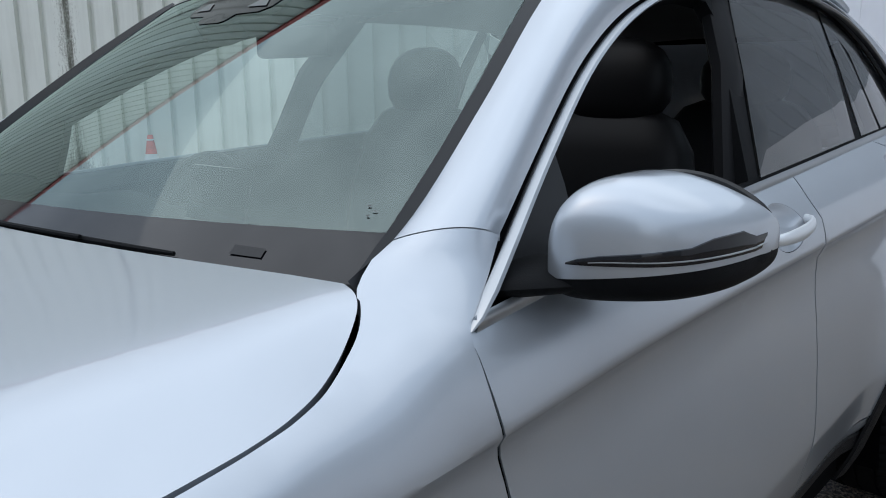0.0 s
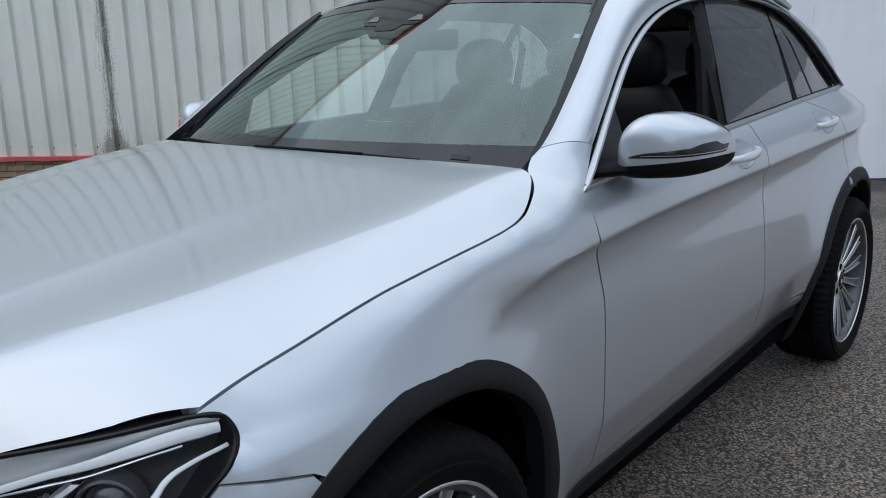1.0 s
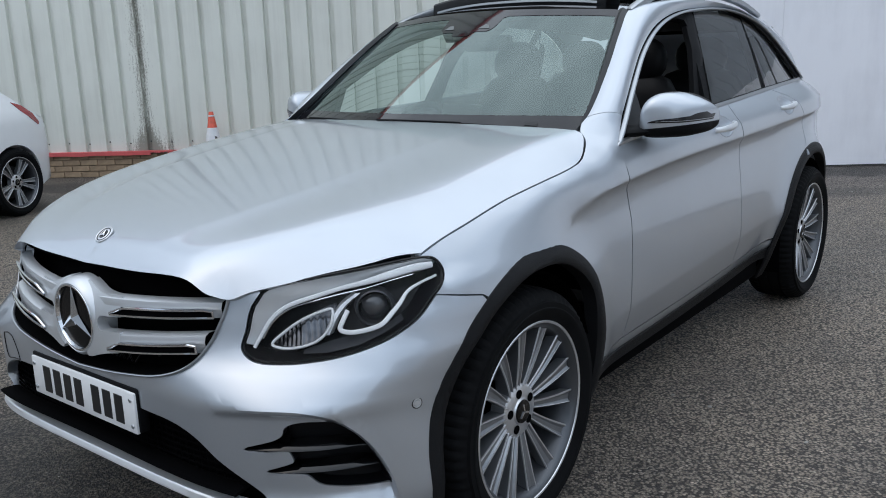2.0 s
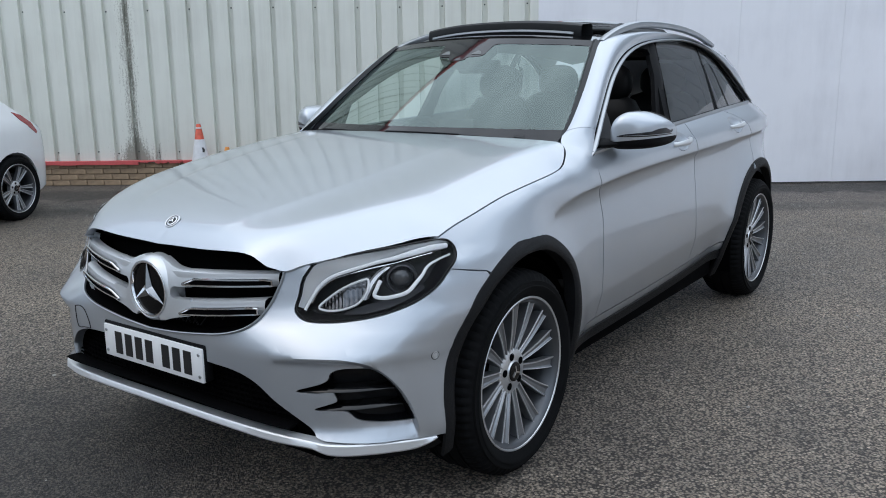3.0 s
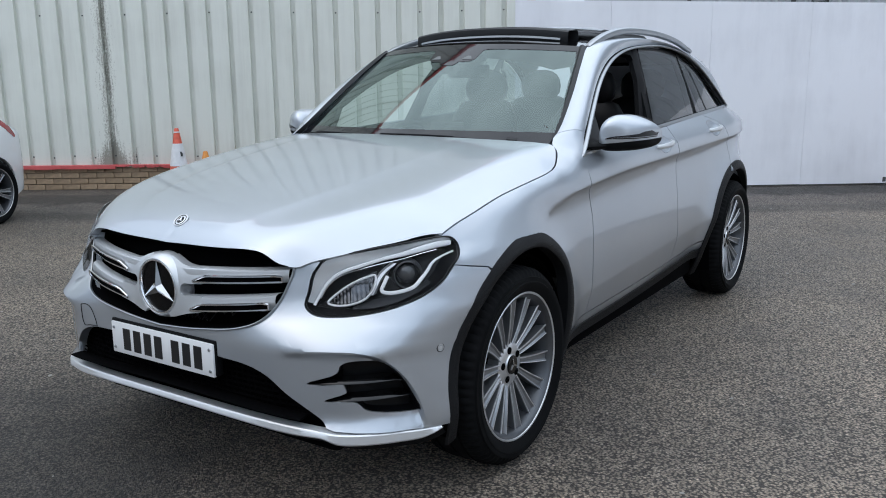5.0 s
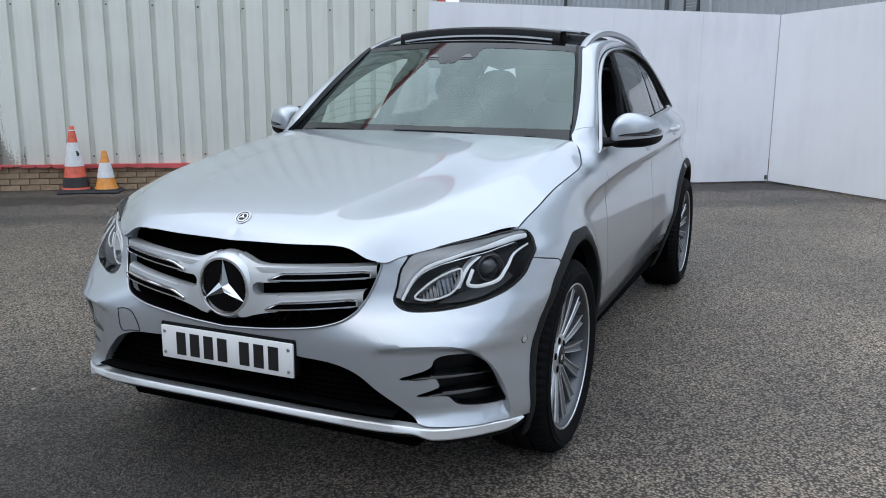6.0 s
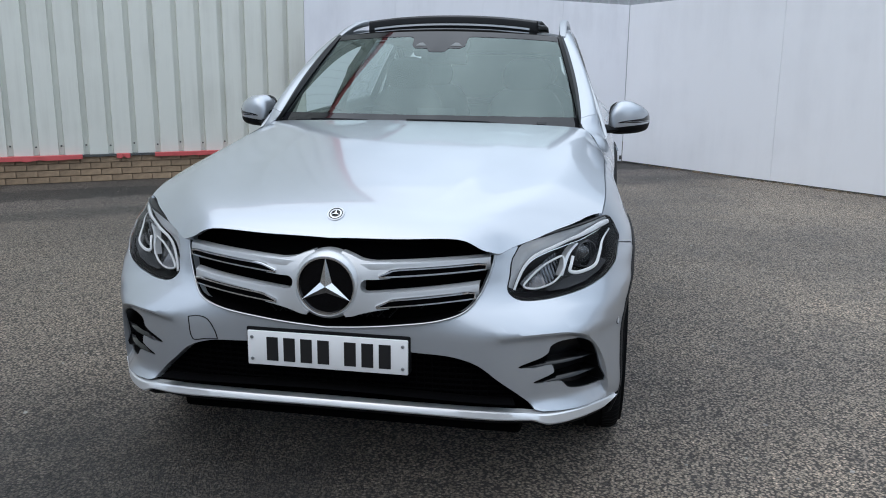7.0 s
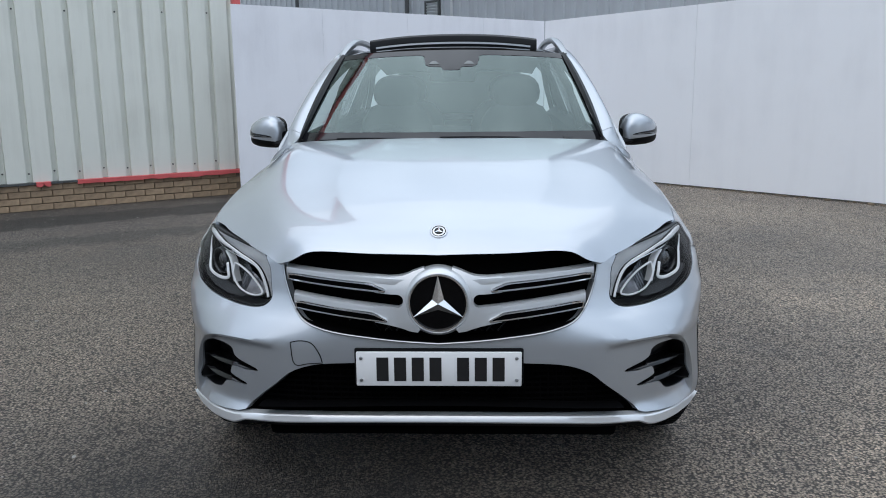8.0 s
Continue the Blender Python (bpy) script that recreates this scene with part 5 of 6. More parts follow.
def bowl(outline, d, step, lift=None):
    """A dished housing under an outline."""
    c = np.mean([np.array(q[:2]) for q in outline], 0)
    rows = []
    for k, dd in ((1.0, 0.004), (0.985, 0.02), (0.95, d), (0.6, d * 1.1), (0.25, d * 1.15), (0.01, d * 1.15)):
        rows.append([inward(c[0] + (q[0] - c[0]) * k, c[1] + (q[1] - c[1]) * k, dd) for q in outline])
    return loft(rows, True)


def shrink(loop_, k):
    c = np.mean([np.array(q[:2]) for q in loop_], 0)
    return [c + (np.array(q[:2]) - c) * k for q in loop_]


DRL = [(-0.843, 0.710), (-0.817, 0.740), (-0.786, 0.780), (-0.751, 0.806), (-0.695, 0.826), (-0.616, 0.845), (-0.536, 0.857), (-0.468, 0.868), (-0.395, 0.877), (-0.330, 0.879)]
for sg in (1, -1):
    def sided(bm):
        return bm if sg > 0 else flip(bm)
    lamp = part("headlamp", sided(bowl(LAMP, 0.075, 0.02)), LAMP_BLACK, car, "clear headlamp with a white light strip and chrome bezels")
    part("lamp_rim", sided(sweep([inward(q[0], q[1], 0.010) for q in shrink(LAMP, 0.985) + [shrink(LAMP, 0.985)[0]]], ring(0.004, 0.005, 6), (0.55, -0.83, 0.1))), LAMP_BLACK, lamp)
    path = [inward(q[0], q[1], 0.016) for q in spline(DRL, 5)]
    guide = sweep(path, ring(0.0062, 0.0045, 8), (0.55, -0.83, 0.1), lambda t: 0.75 + 0.15 * step01(0.0, 0.2, t) + 0.75 * step01(0.55, 0.85, t) - 0.35 * step01(0.93, 1.0, t))
    part("light_strip", sided(guide), WHITE_GUIDE, lamp, "white curved daytime light strip")
    part("strip_edge", sided(lamp_line([(q[0], q[1] - 0.012 - 0.004 * k / 9) for k, q in enumerate(DRL[1:9])], 0.024, 0.0022, 0.0022)), CHROME, lamp, "thin bright edge under the light strip")
    # brow panel above the strip
    up = spline([(-0.868, 0.722), (-0.857, 0.765), (-0.841, 0.815), (-0.832, 0.838), (-0.725, 0.864), (-0.62, 0.880), (-0.502, 0.889), (-0.42, 0.894), (-0.355, 0.896), (-0.322, 0.891)], 5)
    dn = spline(DRL, 5)
    rows = [[inward(*(np.array(dn[i]) * (1 - k) + np.array(up[i]) * k), 0.030 - 0.020 * k) for k in np.linspace(0, 1, 5)] for i in range(46)]
    part("brow", sided(loft(rows)), LAMP_GREY, lamp, "satin grey brow panel")
    # outer chrome hook and the projector behind it
    hook = [inward(q[0], q[1], 0.030) for q in spline([(-0.324, 0.851), (-0.384, 0.840), (-0.414, 0.828), (-0.427, 0.804), (-0.453, 0.780), (-0.483, 0.759), (-0.530, 0.747), (-0.577, 0.744), (-0.594, 0.751), (-0.586, 0.773), (-0.576, 0.794)], 5)]
    part("outer_bezel", sided(sweep(hook, ring(0.0062, 0.004, 8), (0.55, -0.83, 0.1), lambda t: 0.55 + 0.45 * step01(0.05, 0.45, t))), WHITE_GUIDE, lamp, "pale hook-shaped bezel")
    c0 = inward(-0.500, 0.792, 0.045)
    face_dir = (inward(-0.500, 0.792, -0.02) - inward(-0.500, 0.792, 1.0)).normalized()
    rot = face_dir.to_track_quat("X", "Z").to_matrix().to_4x4()
    for name, prof, mat, lab in (("projector_ring", [(-0.03, 0.050), (0.0, 0.046), (0.003, 0.043), (-0.004, 0.040)], LAMP_DIM, ""), ("projector_lens", [(-0.03, 0.037), (-0.016, 0.035), (-0.006, 0.025), (-0.001, 0.012), (0.0, 0.0)], GLASS_DARK, "round projector lens")):
        bm = lathe(prof, 28)
        bmesh.ops.transform(bm, matrix=Matrix.Translation(c0) @ rot, verts=bm.verts)
        part(name, sided(bm), mat, lamp, lab)
    # bright web between the projector and the inner chamber
    web = [[inward(q[0] + dx, q[1], d) for dx, d in ((-0.016, 0.050), (-0.009, 0.030), (0.005, 0.030), (0.012, 0.050))] for q in spline([(-0.560, 0.832), (-0.584, 0.811), (-0.604, 0.784), (-0.620, 0.755), (-0.630, 0.737)], 3)]
    part("web", sided(loft(web)), LAMP_GREY, lamp, "satin grey web between the chambers")
    # inner chamber with a pale rim and fluted reflector
    cham = spline([(-0.794, 0.714), (-0.758, 0.740), (-0.705, 0.770), (-0.655, 0.790), (-0.620, 0.796), (-0.619, 0.765), (-0.634, 0.742), (-0.662, 0.722), (-0.708, 0.709), (-0.766, 0.706)], 5, True)
    part("inner_bezel", sided(sweep([inward(q[0], q[1], 0.03) for q in cham + [cham[0]]], ring(0.0036, 0.004, 8), (0.55, -0.83, 0.1))), WHITE_GUIDE, lamp, "pale chamber rim")
    bm = cut_sheet(lambda s, z: inward(s, z, 0.045 + 0.0012 * math.sin(s * 420 + 2 * math.sin(z * 50)) + 0.35 * (z - 0.765) + 0.3 * abs(s + 0.70)), [np.array(q) for q in cham], step=0.0035, lip=0.0, out=(0.5, -1, 0))
    part("reflector", sided(bm), REFLECT, lamp, "fluted bright reflector", sharp=60)
    # grey floor panel under the chambers
    floor_ = [[inward(sx, zz, d) for zz, d in ((zl, 0.022), ((zl + zh) / 2, 0.035), (zh, 0.045))] for sx, zl, zh in ((-0.70, 0.697, 0.700), (-0.62, 0.702, 0.722), (-0.54, 0.718, 0.738), (-0.47, 0.744, 0.752), (-0.42, 0.768, 0.776))]
    part("floor_panel", sided(loft(floor_)), LAMP_DIM, lamp, "dark grey lamp floor")
    bm = cut_sheet(lambda s, z: shell(s, z) - Vector((0.0, -0.001, 0)), [np.array(q) for q in shrink(LAMP, 0.99)], step=0.03, lip=0.006, out=(0.5, -1, 0))
    part("lens_cover", sided(bm), LENS, lamp, "clear plastic cover").visible_shadow = False

# grille: black recess, bright rim, two winged bars, emblem in the middle
nose_y = lambda x, z: shell(s_of_x(abs(x), z), z).y
GR_UP = [(0.502, 0.848), (0.45, 0.852), (0.3, 0.860), (0.0, 0.866)]
half = [(q[0], q[1]) for q in spline([(0.0, 0.595), (0.12, 0.603), (0.22, 0.614), (0.362, 0.636), (0.435, 0.664), (0.471, 0.706), (0.499, 0.776), (0.508, 0.825), (0.502, 0.848)], 5)] + [tuple(q) for q in spline(GR_UP, 4)][1:]
loop_g = half + [(-x, z) for x, z in half[::-1] if x > 1e-4]
rows = []
for k, d in ((1.0, 0.0), (0.99, 0.03), (0.97, 0.075), (0.5, 0.085), (0.02, 0.085)):
    rows.append([Vector((x * k, nose_y(x * k, 0.735 + (z - 0.735) * k) + d, 0.735 + (z - 0.735) * k)) for x, z in loop_g])
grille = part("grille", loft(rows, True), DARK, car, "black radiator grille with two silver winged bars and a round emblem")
low = [(x, z) for x, z in half if z < 0.845]
path = [Vector((-x, nose_y(x, z) - 0.004, z)) for x, z in low[::-1]] + [Vector((x, nose_y(x, z) - 0.004, z)) for x, z in low[1:]]
part("grille_rim", sweep(path, ring(0.0035, 0.005, 8), (0, -1, 0.2)), SATIN, grille, "thin bright rim")
# lattice behind the bars
bm = bmesh.new()
for sgn in (1, -1):
    for k in range(-26, 27):
        x0 = k * 0.036
        pts = []
        for z in (0.622, 0.655, 0.688):
            x = x0 + sgn * (z - 0.655) * 0.9
            if abs(x) < 0.40 and z > 0.612 + 0.12 * (abs(x) / 0.45) ** 3:
                pts.append(Vector((x, nose_y(x, z) + 0.05, z)))
        if len(pts) > 1:
            bm = join(bm, sweep(pts, ring(0.0025, n=5), (0, -1, 0)))
part("lattice", bm, LAMP_BLACK, grille, "black diamond lattice")


def bar(sgn, zo0, zo1, zi0, zi1, xo):
    """A winged bar from the emblem (inner) to the grille's side (outer)."""
    rows = []
    for t in np.linspace(0, 1, 13):
        x = 0.085 + (xo - 0.085) * t
        lo, hi = zi0 + (zo0 - zi0) * t, zi1 + (zo1 - zi1) * t
        m, h = (lo + hi) / 2, (hi - lo) / 2
        y = nose_y(x, m)
        h *= 1.0 + 0.12 * (1 - t) ** 4
        prof = [(hi + 0.0, 0.03), (m + h, 0.010), (m + h * 0.75, -0.002), (m + h * 0.15, -0.006), (m - h * 0.5, -0.004), (m - h, 0.006), (lo, 0.03)]
        rows.append([Vector((x * sgn, y + dy, z)) for z, dy in prof])
    return loft(rows), rows


for sgn in (1, -1):
    for zo0, zo1, zi0, zi1, xo in ((0.779, 0.825, 0.748, 0.802, 0.497), (0.694, 0.745, 0.652, 0.706, 0.468)):
        bm, rows = bar(sgn, zo0, zo1, zi0, zi1, xo)
        b = part("bar", bm, BARS, grille, "satin silver winged bar")
        m0 = lambda t: (zi0 + (zo0 - zi0) * t, zi1 + (zo1 - zi1) * t)
        slot, rimp = [], []
        for t in np.linspace(0.20, 0.97, 16):
            lo, hi = m0(t)
            x = 0.085 + (xo - 0.085) * t
            k = min(1, (t - 0.16) / 0.16, (1.02 - t) / 0.06)
            slot.append([Vector((x * sgn, nose_y(x, lo) - 0.0075, lo + (hi - lo) * 0.14)), Vector((x * sgn, nose_y(x, lo) - 0.0095, lo + (hi - lo) * (0.14 + 0.40 * k)))])
        part("bar_slot", loft(slot), DARK, b, "black slot")
        ring_ = [r[1] for r in slot] + [r[0] for r in slot[::-1]]
        part("bar_trim", sweep([p + Vector((0, -0.002, 0)) for p in ring_ + [ring_[0]]], ring(0.0040, n=6), (0, -1, 0.1)), CHROME, b, "bright slot trim")
for sgn in (1, -1):
    rim_ = [(0.100 * math.sin(a), 0.727 + 0.100 * math.cos(a)) for a in np.linspace(radians(146), radians(22), 25)] + spline([(0.046, 0.834), (0.075, 0.824), (0.110, 0.8105), (0.155, 0.8055), (0.20, 0.8080)], 5) + spline([(0.20, 0.757), (0.150, 0.7525), (0.122, 0.751), (0.111, 0.741), (0.110, 0.730), (0.113, 0.720), (0.124, 0.7125), (0.150, 0.7135), (0.20, 0.718)], 4) + spline([(0.20, 0.665), (0.155, 0.6565), (0.110, 0.6450), (0.086, 0.6370), (0.064, 0.634)], 5)
    bm = cut_sheet(lambda x, z: Vector((x * sgn, nose_y(x, z) - 0.0065 - 0.004 * step01(0.16, 0.10, math.hypot(x, z - 0.727)), z)), rim_, step=0.012, lip=0.03, out=(0, -1, 0), turn=lambda c: Vector((0, 1, 0)))
    part("collar", bm, BARS, grille, "satin silver collar between the emblem and the bars")
bm = lathe([(0.05, 0.112), (0.012, 0.110), (-0.006, 0.104), (-0.012, 0.096), (-0.008, 0.091)], 56)
bmesh.ops.rotate(bm, verts=bm.verts, cent=(0, 0, 0), matrix=Matrix.Rotation(radians(90), 3, "Z"))
EM = Vector((0.0, -0.828, 0.727))
bmesh.ops.translate(bm, verts=bm.verts, vec=EM)
emb = part("emblem_surround", bm, BARS, grille, "satin silver round surround")
bm = lathe([(-0.004, 0.088), (-0.006, 0.04), (-0.006, 0.0)], 40)
bmesh.ops.rotate(bm, verts=bm.verts, cent=(0, 0, 0), matrix=Matrix.Rotation(radians(90), 3, "Z"))
bmesh.ops.translate(bm, verts=bm.verts, vec=EM)
part("emblem_disc", bm, EMBLEM_BLACK, emb, "gloss black disc")
bm = lathe([(-0.006, 0.0945), (-0.013, 0.092), (-0.013, 0.088), (-0.004, 0.085)], 56)
bmesh.ops.rotate(bm, verts=bm.verts, cent=(0, 0, 0), matrix=Matrix.Rotation(radians(90), 3, "Z"))
bmesh.ops.translate(bm, verts=bm.verts, vec=EM)
part("emblem_ring", bm, CHROME, emb, "chrome ring")


def three_arms(R, w, h, at, tilt):
    """Three faceted arms."""
    bm = bmesh.new()
    c = bm.verts.new((0, -h, 0))
    tip = [bm.verts.new((R * math.sin(2 * math.pi * k / 3), -0.001, R * math.cos(2 * math.pi * k / 3))) for k in range(3)]
    elb = [bm.verts.new((w * math.sin(2 * math.pi * (k + 0.5) / 3), 0, w * math.cos(2 * math.pi * (k + 0.5) / 3))) for k in range(3)]
    for k in range(3):
        bm.faces.new((c, tip[k], elb[k]))
        bm.faces.new((c, elb[k - 1], tip[k]))
    bmesh.ops.recalc_face_normals(bm, faces=bm.faces)
    bmesh.ops.transform(bm, matrix=Matrix.Translation(at) @ Matrix.Rotation(radians(tilt), 4, "X"), verts=bm.verts)
    return bm


part("emblem_mark", three_arms(0.089, 0.0215, 0.012, EM + Vector((0, -0.008, 0)), 0), CHROME, emb, "chrome three-armed emblem", smooth=False)
# small badge on the bonnet
bc = Vector((0, -0.722, hood(0, -0.722).z + 0.001))
bn = Matrix.Rotation(radians(-52), 4, "X")
bm = lathe([(0.0, 0.028), (0.003, 0.028), (0.004, 0.0265), (0.003, 0.025), (0.0032, 0.017), (0.004, 0.0155), (0.003, 0.013), (0.0025, 0.0)], 36, "z")
bmesh.ops.transform(bm, matrix=Matrix.Translation(bc) @ Matrix.Rotation(radians(38), 4, "X"), verts=bm.verts)
bdg = part("bonnet_badge", bm, RIM_FACE, car, "small round silver badge")
fld = lathe([(0.0030, 0.0150), (0.0036, 0.0148), (0.0036, 0.0)], 28, "z")
fld = join(fld, lathe([(0.0028, 0.0232), (0.0037, 0.0230), (0.0037, 0.0200), (0.0028, 0.0198)], 36, "z"))
bmesh.ops.transform(fld, matrix=Matrix.Translation(bc) @ Matrix.Rotation(radians(38), 4, "X"), verts=fld.verts)
part("badge_field", fld, GLOSSBLACK, bdg, "black badge centre and ring")
part("badge_mark", three_arms(0.015, 0.004, 0.002, bc + Vector((0, -0.003, 0.0045)), -52), CHROME, bdg, "silver three-armed mark", smooth=False)

# number plate, its characters as plain bars
plate = part("number_plate", box(0.524, 0.012, 0.113, (0, -0.842, 0.514), 0.004), PLATE_WHITE, car, "white number plate with black characters as plain bars")
part("plate_holder", box(0.536, 0.03, 0.122, (0, -0.826, 0.520), 0.006), BLACK, plate, "black plate holder")
for x in [-0.178 + 0.056 * k for k in range(4)] + [0.077 + 0.056 * k for k in range(3)]:
    part("bar", box(0.038, 0.002, 0.078, (x, -0.8487, 0.514), 0.0005), PLATE_INK, plate, "black bar", smooth=False)
for x in (-0.246, 0.246):
    for z in (0.478, 0.550):
        bm = lathe([(0.0, 0.006), (0.003, 0.005), (0.004, 0.0)], 10, "z")
        bmesh.ops.transform(bm, matrix=Matrix.Translation((x, -0.848, z)) @ Matrix.Rotation(radians(90), 4, "X"), verts=bm.verts)
        part("plate_screw", bm, SATIN, plate)

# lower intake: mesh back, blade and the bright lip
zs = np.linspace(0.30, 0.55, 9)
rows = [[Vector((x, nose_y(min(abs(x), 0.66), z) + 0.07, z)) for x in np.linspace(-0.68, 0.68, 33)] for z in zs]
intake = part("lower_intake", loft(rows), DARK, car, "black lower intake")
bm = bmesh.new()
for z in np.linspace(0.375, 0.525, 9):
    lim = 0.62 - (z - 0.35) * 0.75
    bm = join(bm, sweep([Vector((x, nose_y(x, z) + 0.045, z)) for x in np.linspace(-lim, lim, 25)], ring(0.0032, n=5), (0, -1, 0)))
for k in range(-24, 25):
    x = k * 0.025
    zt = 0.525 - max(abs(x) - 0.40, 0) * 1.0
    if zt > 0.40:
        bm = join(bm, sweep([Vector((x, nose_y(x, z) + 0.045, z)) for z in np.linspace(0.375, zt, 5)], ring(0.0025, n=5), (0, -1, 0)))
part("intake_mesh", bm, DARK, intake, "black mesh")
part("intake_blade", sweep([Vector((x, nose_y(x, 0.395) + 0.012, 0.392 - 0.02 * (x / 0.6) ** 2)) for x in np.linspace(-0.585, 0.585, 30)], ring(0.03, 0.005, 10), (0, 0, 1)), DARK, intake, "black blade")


def lip_row(s, z0, z1, push):
    p, q = shell(s, z1), shell(s, z0)
    d = (shell(s, z1) - inward(s, z1, 1.0)).normalized()
    return [p - d * 0.03, p + d * (push - 0.004), p + d * push - Vector((0, 0, 0.004)), q + d * (0.007 + push) + Vector((0, 0, 0.006)), q + d * (0.002 + push), q - d * 0.06]


S0 = np.linspace(-1.398, -0.290, 60)
TOPZ = pchip((-1.4, 0.353), (-1.28, 0.352), (-1.1, 0.347), (-0.962, 0.340), (-0.854, 0.330), (-0.638, 0.324), (-0.456, 0.319), (-0.290, 0.314))
LOWZ = pchip((-1.4, 0.327), (-1.28, 0.324), (-1.1, 0.316), (-0.94, 0.312), (-0.88, 0.298), (-0.841, 0.290), (-0.611, 0.284), (-0.398, 0.281), (-0.330, 0.290), (-0.290, 0.304))
rows = [lip_row(s, LOWZ(s), TOPZ(s) - 0.003, 0.010 - 0.008 * step01(-0.9, -0.6, s)) for s in S0]
rows = [[Vector((-p.x, p.y, p.z)) for p in r] for r in rows[::-1]] + rows[1:]
part("front_lip", loft(rows), BRIGHT, car, "satin silver front lip")
rows = [[shell(s, LOWZ(s)) + Vector((0, 0, 0.002)), shell(s, LOWZ(s) - 0.03) + Vector((0, 0.03, 0)), shell(s, LOWZ(s) - 0.05) * 0.8 + Vector((0, 0.0, 0.04))] for s in S0]
rows = [[Vector((-p.x, p.y, p.z)) for p in r] for r in rows[::-1]] + rows[1:]
part("under_lip", loft(rows), BLACK, car, "black undertray edge")

# side vents with two fins each
def sunk(s, z, d):
    """A point of the bumper, sunk by d."""
    return inward(s, z, d) + bumper(s, z) - shell(s, z)


for sg in (1, -1):
    def sided(bm):
        return bm if sg > 0 else flip(bm)
    c = np.mean(VENT, 0)
    rows = [[sunk(c[0] + (q[0] - c[0]) * k, c[1] + (q[1] - c[1]) * k, d) for q in VENT] for k, d in ((1.0, 0.004), (0.96, 0.05), (0.5, 0.055), (0.02, 0.055))]
    vent = part("side_vent", sided(loft(rows, True)), LAMP_BLACK, car, "black side vent with two fins")
    for z0, s0, s1 in ((0.482, -0.988, -0.478), (0.426, -0.905, -0.432)):
        rows = []
        for t in np.linspace(0, 1, 14):
            s = s0 + (s1 - s0) * t
            z = z0 + 0.003 * t
            k = min(1, t * 4 + 0.06, (1 - t) * 6 + 0.25)
            rows.append([sunk(s, z + 0.012 * k, 0.05), sunk(s, z + 0.010 * k, 0.010), sunk(s, z + 0.003 * k, 0.001), sunk(s, z, -0.001 * k), sunk(s, z - 0.003 * k, 0.006), sunk(s, z - 0.004 * k, 0.05)])
        part("fin", sided(loft(rows)), GLOSSBLACK, vent, "gloss black fin")
    bm = lathe([(0, 0.012), (0.0015, 0.0118), (0.0015, 0.0095), (-0.001, 0.009), (0.0005, 0.008), (0.001, 0.0)], 20)
    d = (shell(-0.290, 0.571) - inward(-0.290, 0.571, 1)).normalized()
    bmesh.ops.transform(bm, matrix=Matrix.Translation(shell(-0.290, 0.571)) @ d.to_track_quat("X", "Z").to_matrix().to_4x4(), verts=bm.verts)
    sensor = part("parking_sensor", sided(bm), BARS, car, "round silver parking sensor")
    bm = lathe([(-0.001, 0.0150), (0.0012, 0.0142), (0.0014, 0.0126), (-0.001, 0.0120)], 20)
    bmesh.ops.transform(bm, matrix=Matrix.Translation(shell(-0.290, 0.571)) @ d.to_track_quat("X", "Z").to_matrix().to_4x4(), verts=bm.verts)
    part("sensor_joint", sided(bm), LAMP_DIM, sensor, "dark ring round the sensor")
# towing eye cover beside the plate, on the driver's side
tow = xz(spline([(0.475, 0.594), (0.44, 0.6), (0.405, 0.592), (0.38, 0.555), (0.372, 0.528)], 5)) + xz(spline([(0.372, 0.528), (0.42, 0.524), (0.462, 0.520), (0.475, 0.594)], 4))[1:-1]
bm = sweep([bumper(*q) + Vector((0, -0.0005, 0)) for q in tow + [tow[0]]], ring(0.0018, n=5), (0, -1, 0))
part("tow_cover", flip(bm), LAMP_BLACK, car, "thin joint of the towing eye cover")


